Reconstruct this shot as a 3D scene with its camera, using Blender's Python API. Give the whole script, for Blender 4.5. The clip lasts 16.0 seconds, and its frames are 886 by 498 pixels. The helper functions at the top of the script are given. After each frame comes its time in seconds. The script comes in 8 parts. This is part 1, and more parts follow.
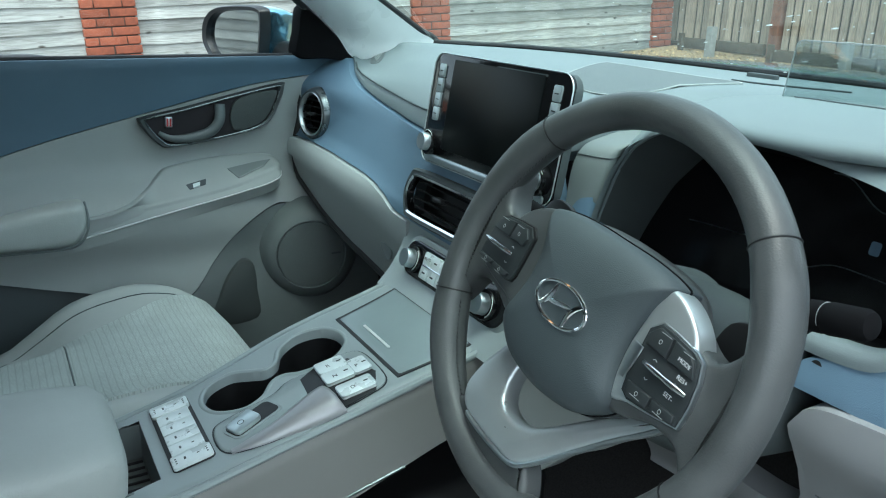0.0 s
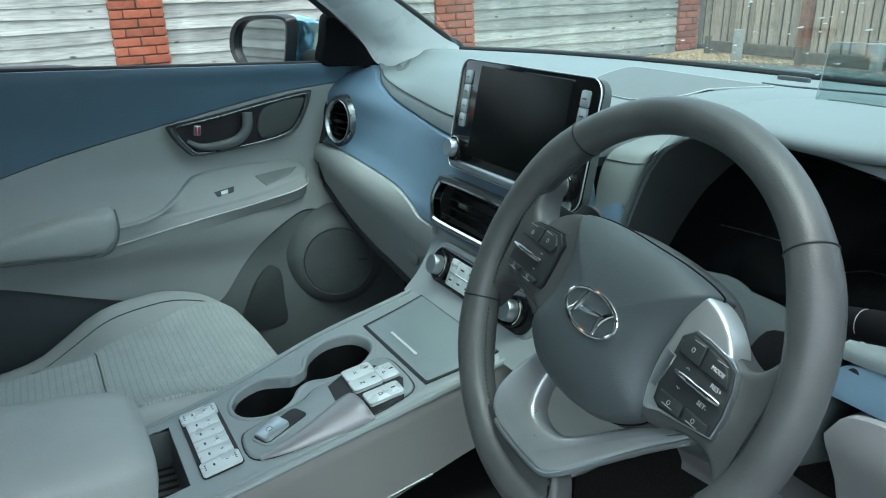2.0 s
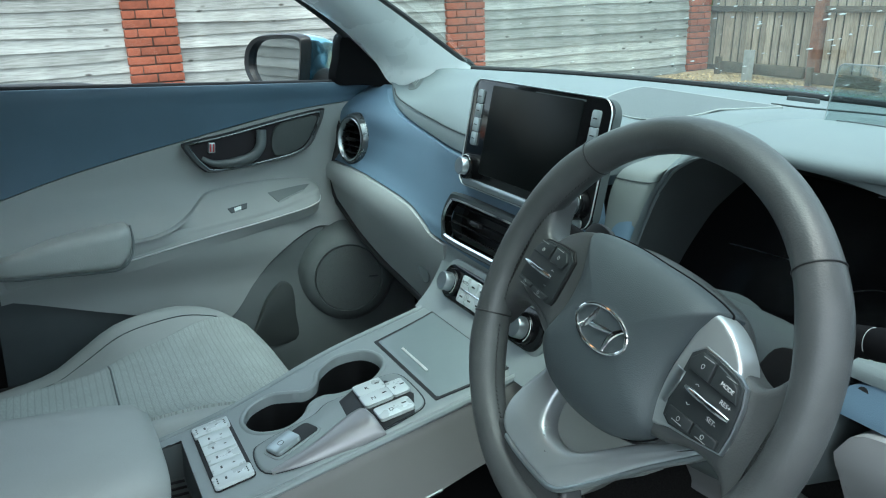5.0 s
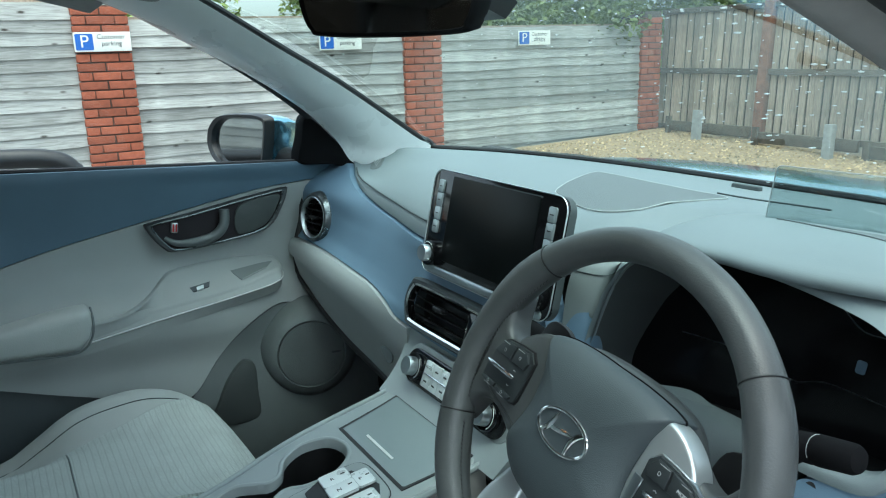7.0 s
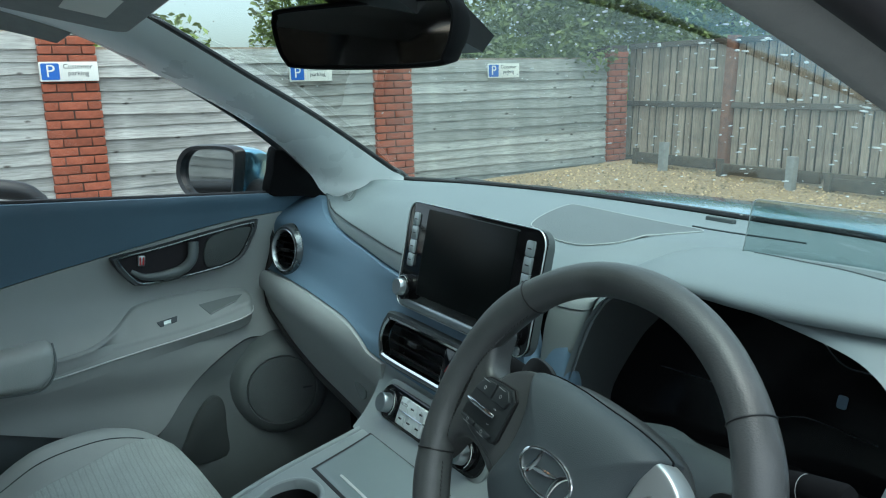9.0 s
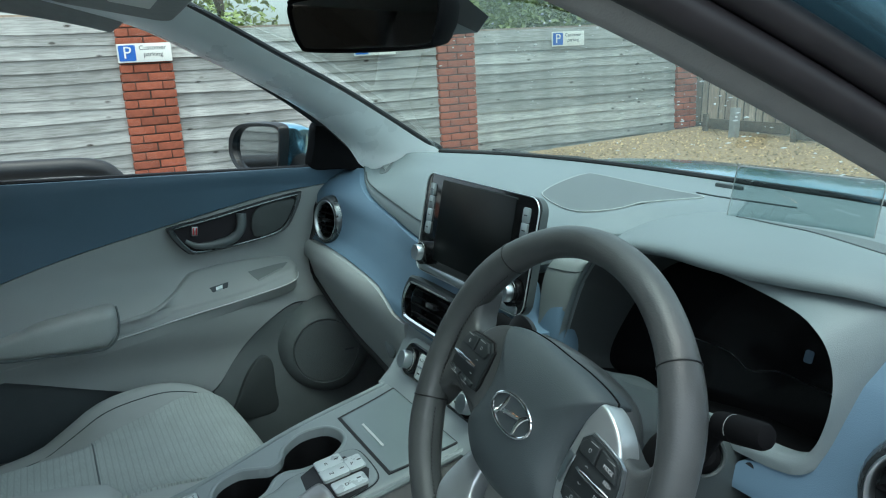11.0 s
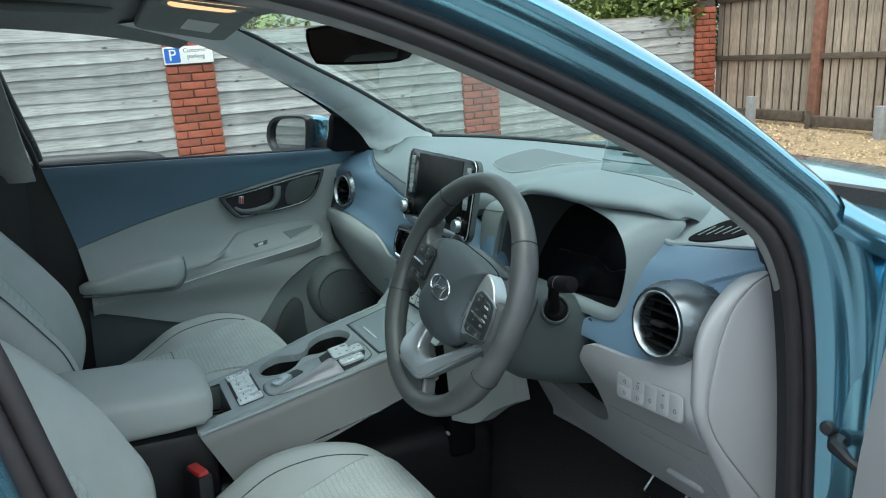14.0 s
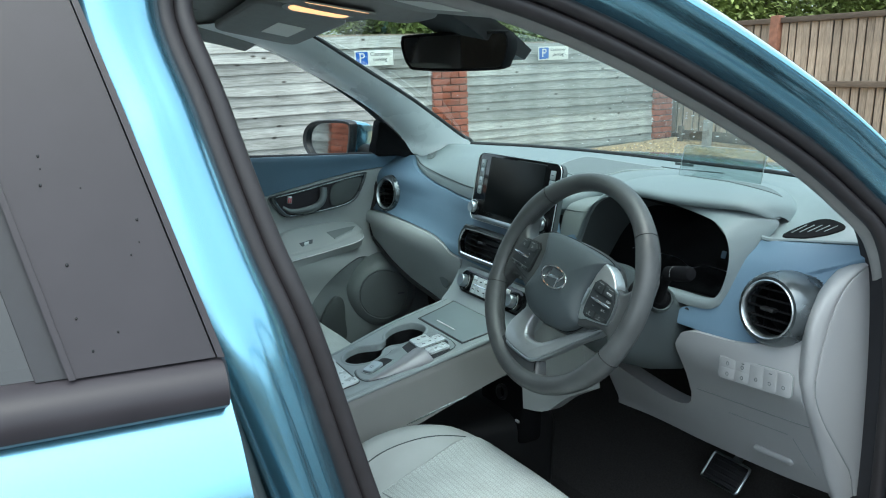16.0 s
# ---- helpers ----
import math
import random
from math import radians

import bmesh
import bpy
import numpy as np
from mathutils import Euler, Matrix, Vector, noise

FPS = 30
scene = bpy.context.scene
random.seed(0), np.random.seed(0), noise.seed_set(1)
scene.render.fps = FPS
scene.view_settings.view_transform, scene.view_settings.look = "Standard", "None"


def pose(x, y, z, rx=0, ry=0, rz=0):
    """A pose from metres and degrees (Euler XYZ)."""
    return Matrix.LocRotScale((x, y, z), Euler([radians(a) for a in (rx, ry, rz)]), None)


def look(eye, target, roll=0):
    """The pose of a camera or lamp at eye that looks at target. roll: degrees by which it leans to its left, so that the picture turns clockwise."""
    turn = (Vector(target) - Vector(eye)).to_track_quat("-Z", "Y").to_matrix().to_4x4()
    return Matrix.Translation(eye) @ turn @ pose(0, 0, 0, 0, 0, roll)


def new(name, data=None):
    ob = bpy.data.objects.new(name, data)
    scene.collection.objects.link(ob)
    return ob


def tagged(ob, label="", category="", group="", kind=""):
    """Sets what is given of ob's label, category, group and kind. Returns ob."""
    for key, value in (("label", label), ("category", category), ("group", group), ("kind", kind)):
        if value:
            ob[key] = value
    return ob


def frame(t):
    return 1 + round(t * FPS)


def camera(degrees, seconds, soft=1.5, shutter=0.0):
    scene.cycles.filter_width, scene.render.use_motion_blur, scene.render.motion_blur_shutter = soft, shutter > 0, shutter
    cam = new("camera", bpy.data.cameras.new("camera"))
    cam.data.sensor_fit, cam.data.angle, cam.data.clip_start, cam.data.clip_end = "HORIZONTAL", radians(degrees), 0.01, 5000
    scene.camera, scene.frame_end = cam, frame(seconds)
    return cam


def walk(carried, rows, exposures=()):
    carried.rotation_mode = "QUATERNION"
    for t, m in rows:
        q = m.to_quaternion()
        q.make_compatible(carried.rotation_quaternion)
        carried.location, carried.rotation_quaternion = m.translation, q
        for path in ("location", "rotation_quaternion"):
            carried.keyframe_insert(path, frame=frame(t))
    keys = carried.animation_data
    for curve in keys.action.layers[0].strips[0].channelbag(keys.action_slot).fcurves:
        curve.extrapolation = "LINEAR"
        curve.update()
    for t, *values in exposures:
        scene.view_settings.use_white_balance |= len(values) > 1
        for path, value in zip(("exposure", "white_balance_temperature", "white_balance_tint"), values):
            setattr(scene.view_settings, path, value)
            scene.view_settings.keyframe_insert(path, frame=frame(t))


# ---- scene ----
cam = camera(59.5, 16.0, soft=1.1)
PATH = [
    (0, (0.812, -0.364, 1.192), (-0.819, 0.602, 0.553), 1.6),
    (0.5, (0.818, -0.357, 1.193), (-0.753, 0.713, 0.572), 1.7),
    (1, (0.807, -0.365, 1.192), (-0.838, 0.588, 0.569), 0.6),
    (1.5, (0.806, -0.367, 1.191), (-0.854, 0.554, 0.564), 0.6),
    (2, (0.808, -0.365, 1.192), (-0.858, 0.547, 0.566), 0.8),
    (2.5, (0.805, -0.365, 1.191), (-0.867, 0.54, 0.571), 0.6),
    (3, (0.801, -0.38, 1.194), (-0.878, 0.517, 0.58), 0.7),
    (3.5, (0.795, -0.386, 1.196), (-0.893, 0.499, 0.588), 1.0),
    (4, (0.8, -0.365, 1.191), (-0.89, 0.521, 0.592), 1.2),
    (6.5, (0.828, -0.384, 1.226), (-0.851, 0.578, 0.722), 0.5),
    (7, (0.824, -0.382, 1.244), (-0.848, 0.62, 0.796), 1.1),
    (7.5, (0.81, -0.375, 1.247), (-0.855, 0.658, 0.845), 1.7),
    (8, (0.804, -0.376, 1.245), (-0.853, 0.683, 0.879), 2.1),
    (10.5, (0.846, -0.385, 1.247), (-0.799, 0.676, 0.836), 0.0),
    (11, (0.912, -0.348, 1.255), (-0.814, 0.56, 0.811), -0.1),
    (11.5, (0.996, -0.313, 1.249), (-0.802, 0.432, 0.788), -0.1),
    (12, (1.044, -0.371, 1.281), (-0.768, 0.391, 0.911), -2.0),
    (12.5, (1.101, -0.488, 1.257), (-0.631, 0.434, 0.873), -3.8),
    (13, (1.205, -0.495, 1.263), (-0.509, 0.452, 0.855), -3.6),
    (13.5, (1.343, -0.453, 1.251), (-0.425, 0.364, 0.795), -2.5),
    (14, (1.358, -0.451, 1.271), (-0.406, 0.373, 0.813), -1.2),
    (14.5, (1.339, -0.526, 1.265), (-0.447, 0.283, 0.869), -2.3),
    (15, (1.327, -0.568, 1.26), (-0.393, 0.358, 0.831), -1.6),
    (15.5, (1.324, -0.596, 1.25), (-0.411, 0.298, 0.815), -1.2),
    (16, (1.323, -0.73, 1.256), (-0.382, 0.228, 0.837), 0.8),
]
walk(cam, [(t, look(eye, target, roll)) for t, eye, target, roll in PATH], [(0.0, 1.12, 5950, -4), (4.0, 1.12, 5950, -4), (6.5, 1.15, 5950, -4), (7.0, 0.97, 5930, -4), (7.5, 0.79, 5900, -4), (8.0, 0.69, 5900, -4), (10.5, 0.65, 5950, -4), (12.0, 0.74, 6000, -3), (15.0, 0.82, 6080, -3), (16.0, 0.94, 5980, -3)])

# ---- world and light ----
world = bpy.data.worlds.new("overcast_sky")
scene.world = world
world.use_nodes = True
wn = world.node_tree.nodes
sky = wn.new("ShaderNodeTexSky")
sky.sky_type = "NISHITA"
sky.sun_disc = False
sky.sun_elevation = radians(76)
sky.sun_rotation = radians(118)
sky.air_density, sky.dust_density, sky.ozone_density = 1.0, 4.0, 1.0
cloud = wn.new("ShaderNodeHueSaturation")
cloud.inputs["Saturation"].default_value = 0.45
world.node_tree.links.new(sky.outputs["Color"], cloud.inputs["Color"])
world.node_tree.links.new(cloud.outputs["Color"], wn["Background"].inputs["Color"])
wn["Background"].inputs["Strength"].default_value = 0.25
sun_data = bpy.data.lights.new("sun", "SUN")
sun_data.energy, sun_data.angle, sun_data.color = 0.42, radians(80), (1.0, 0.97, 0.93)
sun = new("sun", sun_data)
sun.rotation_euler = Vector((0.62, -0.22, 0.74)).to_track_quat("Z", "Y").to_euler()


# ---- materials ----
def material(name, color, rough=0.5, metal=0.0, vary=0.08, scale=40.0, bump=0.0, bump_scale=400.0, coat=0.0, voronoi=False, per_object=0.0, spec=0.5):
    m = bpy.data.materials.new(name)
    m.use_nodes = True
    nt = m.node_tree
    b = nt.nodes["Principled BSDF"]
    b.inputs["Roughness"].default_value = rough
    b.inputs["Metallic"].default_value = metal
    b.inputs["Coat Weight"].default_value = coat
    b.inputs["Specular IOR Level"].default_value = spec
    tc = nt.nodes.new("ShaderNodeTexCoord")
    n1 = nt.nodes.new("ShaderNodeTexNoise")
    n1.inputs["Scale"].default_value, n1.inputs["Detail"].default_value = scale, 6.0
    nt.links.new(tc.outputs["Object"], n1.inputs["Vector"])
    ramp = nt.nodes.new("ShaderNodeValToRGB")
    lo = tuple(c * (1 - vary) for c in color)
    hi = tuple(min(1.0, c * (1 + vary)) for c in color)
    ramp.color_ramp.elements[0].color, ramp.color_ramp.elements[1].color = (*lo, 1), (*hi, 1)
    ramp.color_ramp.elements[0].position, ramp.color_ramp.elements[1].position = 0.3, 0.7
    nt.links.new(n1.outputs["Fac"], ramp.inputs["Fac"])
    out = ramp.outputs["Color"]
    if per_object:
        info = nt.nodes.new("ShaderNodeObjectInfo")
        hsv = nt.nodes.new("ShaderNodeHueSaturation")
        mr = nt.nodes.new("ShaderNodeMapRange")
        mr.inputs["To Min"].default_value, mr.inputs["To Max"].default_value = 1 - per_object, 1 + per_object
        nt.links.new(info.outputs["Random"], mr.inputs["Value"])
        nt.links.new(mr.outputs["Result"], hsv.inputs["Value"])
        nt.links.new(out, hsv.inputs["Color"])
        out = hsv.outputs["Color"]
    nt.links.new(out, b.inputs["Base Color"])
    rr = nt.nodes.new("ShaderNodeMapRange")
    rr.inputs["To Min"].default_value, rr.inputs["To Max"].default_value = max(0.0, rough - 0.06), min(1.0, rough + 0.06)
    nt.links.new(n1.outputs["Fac"], rr.inputs["Value"])
    nt.links.new(rr.outputs["Result"], b.inputs["Roughness"])
    if bump:
        t2 = nt.nodes.new("ShaderNodeTexVoronoi" if voronoi else "ShaderNodeTexNoise")
        t2.inputs["Scale"].default_value = bump_scale
        nt.links.new(tc.outputs["Object"], t2.inputs["Vector"])
        bp = nt.nodes.new("ShaderNodeBump")
        bp.inputs["Strength"].default_value, bp.inputs["Distance"].default_value = bump, 0.001
        nt.links.new(t2.outputs["Distance" if voronoi else "Fac"], bp.inputs["Height"])
        nt.links.new(bp.outputs["Normal"], b.inputs["Normal"])
    return m


def glass_material(name, tint=(0.93, 0.97, 0.96), mirror=0.04, dark=0.0):
    """Thin pane: mostly see-through, with a faint mirror at grazing angles."""
    m = bpy.data.materials.new(name)
    m.use_nodes = True
    nt = m.node_tree
    nt.nodes.remove(nt.nodes["Principled BSDF"])
    tr = nt.nodes.new("ShaderNodeBsdfTransparent")
    tr.inputs["Color"].default_value = (*(c * (1 - dark) for c in tint), 1)
    gl = nt.nodes.new("ShaderNodeBsdfGlossy")
    gl.inputs["Roughness"].default_value = 0.02
    lw = nt.nodes.new("ShaderNodeLayerWeight")
    lw.inputs["Blend"].default_value = 0.5
    pw = nt.nodes.new("ShaderNodeMath")
    pw.operation, pw.inputs[1].default_value = "POWER", 5.0
    nt.links.new(lw.outputs["Facing"], pw.inputs[0])
    fr = nt.nodes.new("ShaderNodeMath")
    fr.operation, fr.inputs[1].default_value, fr.inputs[2].default_value = "MULTIPLY_ADD", 0.6, mirror
    nt.links.new(pw.outputs["Value"], fr.inputs[0])
    mix = nt.nodes.new("ShaderNodeMixShader")
    nt.links.new(fr.outputs["Value"], mix.inputs["Fac"])
    nt.links.new(tr.outputs["BSDF"], mix.inputs[1])
    nt.links.new(gl.outputs["BSDF"], mix.inputs[2])
    nt.links.new(mix.outputs["Shader"], nt.nodes["Material Output"].inputs["Surface"])
    return m


def weave_material(name, color):
    """Knitted seat cloth: ribs across the seat, each of short dashes that slant to and fro."""
    m = material(name, color, 0.8, vary=0.06, scale=25)
    nt = m.node_tree
    b = nt.nodes["Principled BSDF"]
    tc = nt.nodes.new("ShaderNodeTexCoord")
    xyz = nt.nodes.new("ShaderNodeSeparateXYZ")
    nt.links.new(tc.outputs["Object"], xyz.inputs["Vector"])
    along = nt.nodes.new("ShaderNodeMath")
    along.operation, along.inputs[1].default_value = "MULTIPLY", 55.0
    nt.links.new(xyz.outputs["Y"], along.inputs[0])
    part_of = nt.nodes.new("ShaderNodeMath")
    part_of.operation = "FRACT"
    nt.links.new(along.outputs["Value"], part_of.inputs[0])
    half_of = nt.nodes.new("ShaderNodeMath")
    half_of.operation, half_of.inputs[1].default_value = "GREATER_THAN", 0.5
    nt.links.new(part_of.outputs["Value"], half_of.inputs[0])
    mix = nt.nodes.new("ShaderNodeMixRGB")
    nt.links.new(half_of.outputs["Value"], mix.inputs["Fac"])
    for k, turn in enumerate((58, -58)):
        mp = nt.nodes.new("ShaderNodeMapping")
        mp.inputs["Rotation"].default_value = (0, 0, radians(turn))
        nt.links.new(tc.outputs["Object"], mp.inputs["Vector"])
        br = nt.nodes.new("ShaderNodeTexBrick")
        br.inputs["Scale"].default_value = 66.0
        br.inputs["Mortar Size"].default_value = 0.040
        br.inputs["Mortar Smooth"].default_value = 0.6
        br.inputs["Color1"].default_value = (1, 1, 1, 1)
        br.inputs["Color2"].default_value = (0.88, 0.88, 0.88, 1)
        br.inputs["Mortar"].default_value = (0.45, 0.45, 0.45, 1)
        nt.links.new(mp.outputs["Vector"], br.inputs["Vector"])
        nt.links.new(br.outputs["Color"], mix.inputs["Color1" if k == 0 else "Color2"])
    rib = nt.nodes.new("ShaderNodeMath")
    rib.operation, rib.inputs[1].default_value = "PINGPONG", 0.25
    nt.links.new(part_of.outputs["Value"], rib.inputs[0])
    groove = nt.nodes.new("ShaderNodeMapRange")
    groove.inputs["From Max"].default_value, groove.inputs["To Min"].default_value = 0.07, 0.55
    nt.links.new(rib.outputs["Value"], groove.inputs["Value"])
    cut = nt.nodes.new("ShaderNodeMixRGB")
    cut.blend_type, cut.inputs["Fac"].default_value = "MULTIPLY", 1.0
    nt.links.new(mix.outputs["Color"], cut.inputs["Color1"])
    nt.links.new(groove.outputs["Result"], cut.inputs["Color2"])
    mix = cut
    mx = nt.nodes.new("ShaderNodeMixRGB")
    mx.blend_type, mx.inputs["Fac"].default_value = "MULTIPLY", 0.50
    src = b.inputs["Base Color"].links[0].from_socket
    nt.links.new(src, mx.inputs["Color1"])
    nt.links.new(mix.outputs["Color"], mx.inputs["Color2"])
    nt.links.new(mx.outputs["Color"], b.inputs["Base Color"])
    bp = nt.nodes.new("ShaderNodeBump")
    bp.inputs["Strength"].default_value, bp.inputs["Distance"].default_value = 0.5, 0.001
    nt.links.new(mix.outputs["Color"], bp.inputs["Height"])
    nt.links.new(bp.outputs["Normal"], b.inputs["Normal"])
    return m


def wood_material(name, color, stretch, knots):
    """Weathered timber: streaks along the board, broad stains, and knots."""
    m = material(name, color, 0.85, vary=0.22, scale=3.0, per_object=0.24)
    nt = m.node_tree
    b = nt.nodes["Principled BSDF"]
    tc = nt.nodes.new("ShaderNodeTexCoord")
    mp = nt.nodes.new("ShaderNodeMapping")
    mp.inputs["Scale"].default_value = stretch
    info = nt.nodes.new("ShaderNodeObjectInfo")
    ad = nt.nodes.new("ShaderNodeVectorMath")
    nt.links.new(tc.outputs["Object"], ad.inputs[0])
    nt.links.new(info.outputs["Location"], ad.inputs[1])
    nt.links.new(ad.outputs["Vector"], mp.inputs["Vector"])
    n = nt.nodes.new("ShaderNodeTexNoise")
    n.inputs["Scale"].default_value, n.inputs["Detail"].default_value, n.inputs["Distortion"].default_value = 90.0, 8.0, 0.8
    nt.links.new(mp.outputs["Vector"], n.inputs["Vector"])
    r = nt.nodes.new("ShaderNodeValToRGB")
    r.color_ramp.elements[0].position, r.color_ramp.elements[0].color = 0.33, (0.62, 0.61, 0.59, 1)
    r.color_ramp.elements[1].position, r.color_ramp.elements[1].color = 0.62, (1.15, 1.15, 1.15, 1)
    nt.links.new(n.outputs["Fac"], r.inputs["Fac"])
    mx = nt.nodes.new("ShaderNodeMixRGB")
    mx.blend_type, mx.inputs["Fac"].default_value = "MULTIPLY", 0.85
    nt.links.new(b.inputs["Base Color"].links[0].from_socket, mx.inputs["Color1"])
    nt.links.new(r.outputs["Color"], mx.inputs["Color2"])
    out = mx.outputs["Color"]
    if knots:
        mk = nt.nodes.new("ShaderNodeMapping")
        mk.inputs["Scale"].default_value = (0.4, 1.0, 2.4)
        nt.links.new(ad.outputs["Vector"], mk.inputs["Vector"])
        v = nt.nodes.new("ShaderNodeTexVoronoi")
        v.inputs["Scale"].default_value = 3.3
        nt.links.new(mk.outputs["Vector"], v.inputs["Vector"])
        kr = nt.nodes.new("ShaderNodeValToRGB")
        kr.color_ramp.elements[0].position, kr.color_ramp.elements[0].color = 0.05, (0.16, 0.14, 0.12, 1)
        kr.color_ramp.elements[1].position, kr.color_ramp.elements[1].color = 0.12, (1, 1, 1, 1)
        nt.links.new(v.outputs["Distance"], kr.inputs["Fac"])
        m2 = nt.nodes.new("ShaderNodeMixRGB")
        m2.blend_type, m2.inputs["Fac"].default_value = "MULTIPLY", 1.0
        nt.links.new(out, m2.inputs["Color1"])
        nt.links.new(kr.outputs["Color"], m2.inputs["Color2"])
        out = m2.outputs["Color"]
    nt.links.new(out, b.inputs["Base Color"])
    bp = nt.nodes.new("ShaderNodeBump")
    bp.inputs["Strength"].default_value, bp.inputs["Distance"].default_value = 0.6, 0.003
    nt.links.new(n.outputs["Fac"], bp.inputs["Height"])
    nt.links.new(bp.outputs["Normal"], b.inputs["Normal"])
    return m


PAD = material("grey_soft_pad", (0.203, 0.240, 0.252), 0.55, vary=0.04, scale=8, bump=0.25, bump_scale=900)
TRIM = material("grey_hard_trim", (0.375, 0.402, 0.398), 0.5, vary=0.04, scale=8, bump=0.15, bump_scale=900)
WHITE = material("pale_grey_plastic", (0.325, 0.33, 0.338), 0.5, vary=0.03, scale=8, bump=0.12, bump_scale=900)
LEATHER = material("grey_leather", (0.460, 0.490, 0.475), 0.47, vary=0.05, scale=14, bump=0.3, bump_scale=450)
CLOTH = weave_material("grey_knit_cloth", (0.57, 0.62, 0.595))
BLUE = material("slate_blue_trim", (0.144, 0.224, 0.308), 0.5, vary=0.05, scale=10, bump=0.3, bump_scale=1000)
CONSOLE = material("console_grey", (0.325, 0.368, 0.373), 0.36, vary=0.03, scale=10, bump=0.08, bump_scale=900)
RIMHIDE = material("dark_grey_wheel_leather", (0.076, 0.081, 0.082), 0.36, vary=0.18, scale=22, bump=0.22, bump_scale=700)
for node in RIMHIDE.node_tree.nodes:
    if node.type == "MAP_RANGE":
        node.inputs["To Min"].default_value, node.inputs["To Max"].default_value = 0.20, 0.56
HUB = material("dark_grey_hub", (0.062, 0.076, 0.083), 0.55, vary=0.05, scale=20, bump=0.3, bump_scale=1100)
COLUMN = material("grey_column_plastic", (0.062, 0.075, 0.078), 0.55, vary=0.04, scale=15, bump=0.2, bump_scale=900)
LIDGREY = material("glossier_console_grey", (0.27, 0.32, 0.33), 0.22, vary=0.03, scale=10)
CONSIDE = material("warm_grey_side", (0.215, 0.213, 0.206), 0.45, vary=0.03, scale=10, bump=0.08, bump_scale=900)
DARKTRIM = material("mid_grey_door_plastic", (0.19, 0.215, 0.215), 0.55, vary=0.05, scale=15, bump=0.2, bump_scale=900)
LOWTRIM = material("dark_grey_lower_plastic", (0.15, 0.17, 0.172), 0.55, vary=0.05, scale=15, bump=0.2, bump_scale=900)
WHITEBTN = material("white_switch", (0.78, 0.83, 0.83), 0.28, 0.15, vary=0.03)
HOODWALL = material("dark_hood_wall", (0.072, 0.082, 0.086), 0.7, vary=0.05, scale=15, bump=0.2, bump_scale=900, spec=0.2)
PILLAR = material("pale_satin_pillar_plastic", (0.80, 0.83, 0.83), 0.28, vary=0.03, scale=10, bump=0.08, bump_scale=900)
MATTE = material("matte_black_plastic", (0.006, 0.006, 0.007), 0.85, vary=0.1, scale=30, spec=0.12)
SILVER = material("silver_painted_plastic", (0.58, 0.62, 0.63), 0.34, 0.7, vary=0.03, scale=30)
SPOKE = material("satin_grey_spoke", (0.15, 0.17, 0.175), 0.42, 0.3, vary=0.04, scale=30)
VENTRING = material("dark_satin_ring", (0.15, 0.17, 0.18), 0.28, 0.8, vary=0.04, scale=30)
BLACK = material("black_plastic", (0.012, 0.012, 0.013), 0.45, vary=0.2, scale=30)
CARPET = material("black_carpet", (0.040, 0.038, 0.038), 0.95, vary=0.3, scale=300, bump=0.5, bump_scale=700)
PIANO = material("gloss_black", (0.006, 0.006, 0.007), 0.08, vary=0.05, scale=10)
SCREEN = material("screen_glass", (0.004, 0.005, 0.005), 0.30, vary=0.1, scale=3, spec=0.14)
RUBBER = material("black_rubber", (0.02, 0.02, 0.024), 0.6, vary=0.15, scale=60)
SEALRUB = material("charcoal_seal_rubber", (0.022, 0.019, 0.021), 0.48, vary=0.15, scale=60)
COVERFILM = material("dark_brown_grey_film", (0.033, 0.029, 0.034), 0.45, vary=0.08, scale=25, spec=0.3)
SOFTBLACK = material("charcoal_film", (0.026, 0.023, 0.027), 0.6, vary=0.08, scale=25, spec=0.25)
CHROME = material("chrome", (0.85, 0.86, 0.87), 0.08, 1.0, vary=0.02)
SPOKESILVER = material("dull_silver_plastic", (0.46, 0.50, 0.515), 0.30, 0.6, vary=0.05, scale=30)
SATIN = material("satin_silver", (0.50, 0.54, 0.56), 0.33, 1.0, vary=0.04, scale=30)
BUTTON = material("silver_button", (0.55, 0.62, 0.64), 0.3, 0.6, vary=0.03)
INSTRUMENT = material("dark_instrument_glass", (0.006, 0.006, 0.007), 0.14, vary=0.05, scale=10, spec=0.3)
HANDLEFRAME = material("dark_grey_handle_frame", (0.055, 0.060, 0.063), 0.5, vary=0.05, scale=20)
# BLUE darkened: the weak light on the door's face is in this colour
DOORBLUE = material("dimmed_slate_blue_trim", (0.112, 0.176, 0.240), 0.5, vary=0.05, scale=10, bump=0.3, bump_scale=1000)
UNDERDOOR = material("darkened_door_plastic", (0.070, 0.084, 0.092), 0.6, vary=0.06, scale=20, bump=0.2, bump_scale=900)
PRINT = material("dark_print", (0.03, 0.035, 0.04), 0.6)
LIGHTPRINT = material("white_print", (0.7, 0.72, 0.72), 0.6)
PODBTN = material("dark_pod_button", (0.028, 0.033, 0.035), 0.45, vary=0.05)
DIMPRINT = material("grey_print", (0.30, 0.32, 0.32), 0.6)
RED = material("red_plastic", (0.45, 0.03, 0.03), 0.4)
PAINT = material("blue_metallic_paint", (0.22, 0.47, 0.61), 0.22, 0.90, vary=0.03, scale=5, coat=1.0)
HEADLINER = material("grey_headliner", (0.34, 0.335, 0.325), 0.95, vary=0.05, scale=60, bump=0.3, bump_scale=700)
DOORMIRROR = material("tinted_mirror_glass", (0.42, 0.45, 0.46), 0.01, 1.0, vary=0.0)
MIRROR = material("mirror_glass", (0.75, 0.78, 0.78), 0.01, 1.0, vary=0.0)
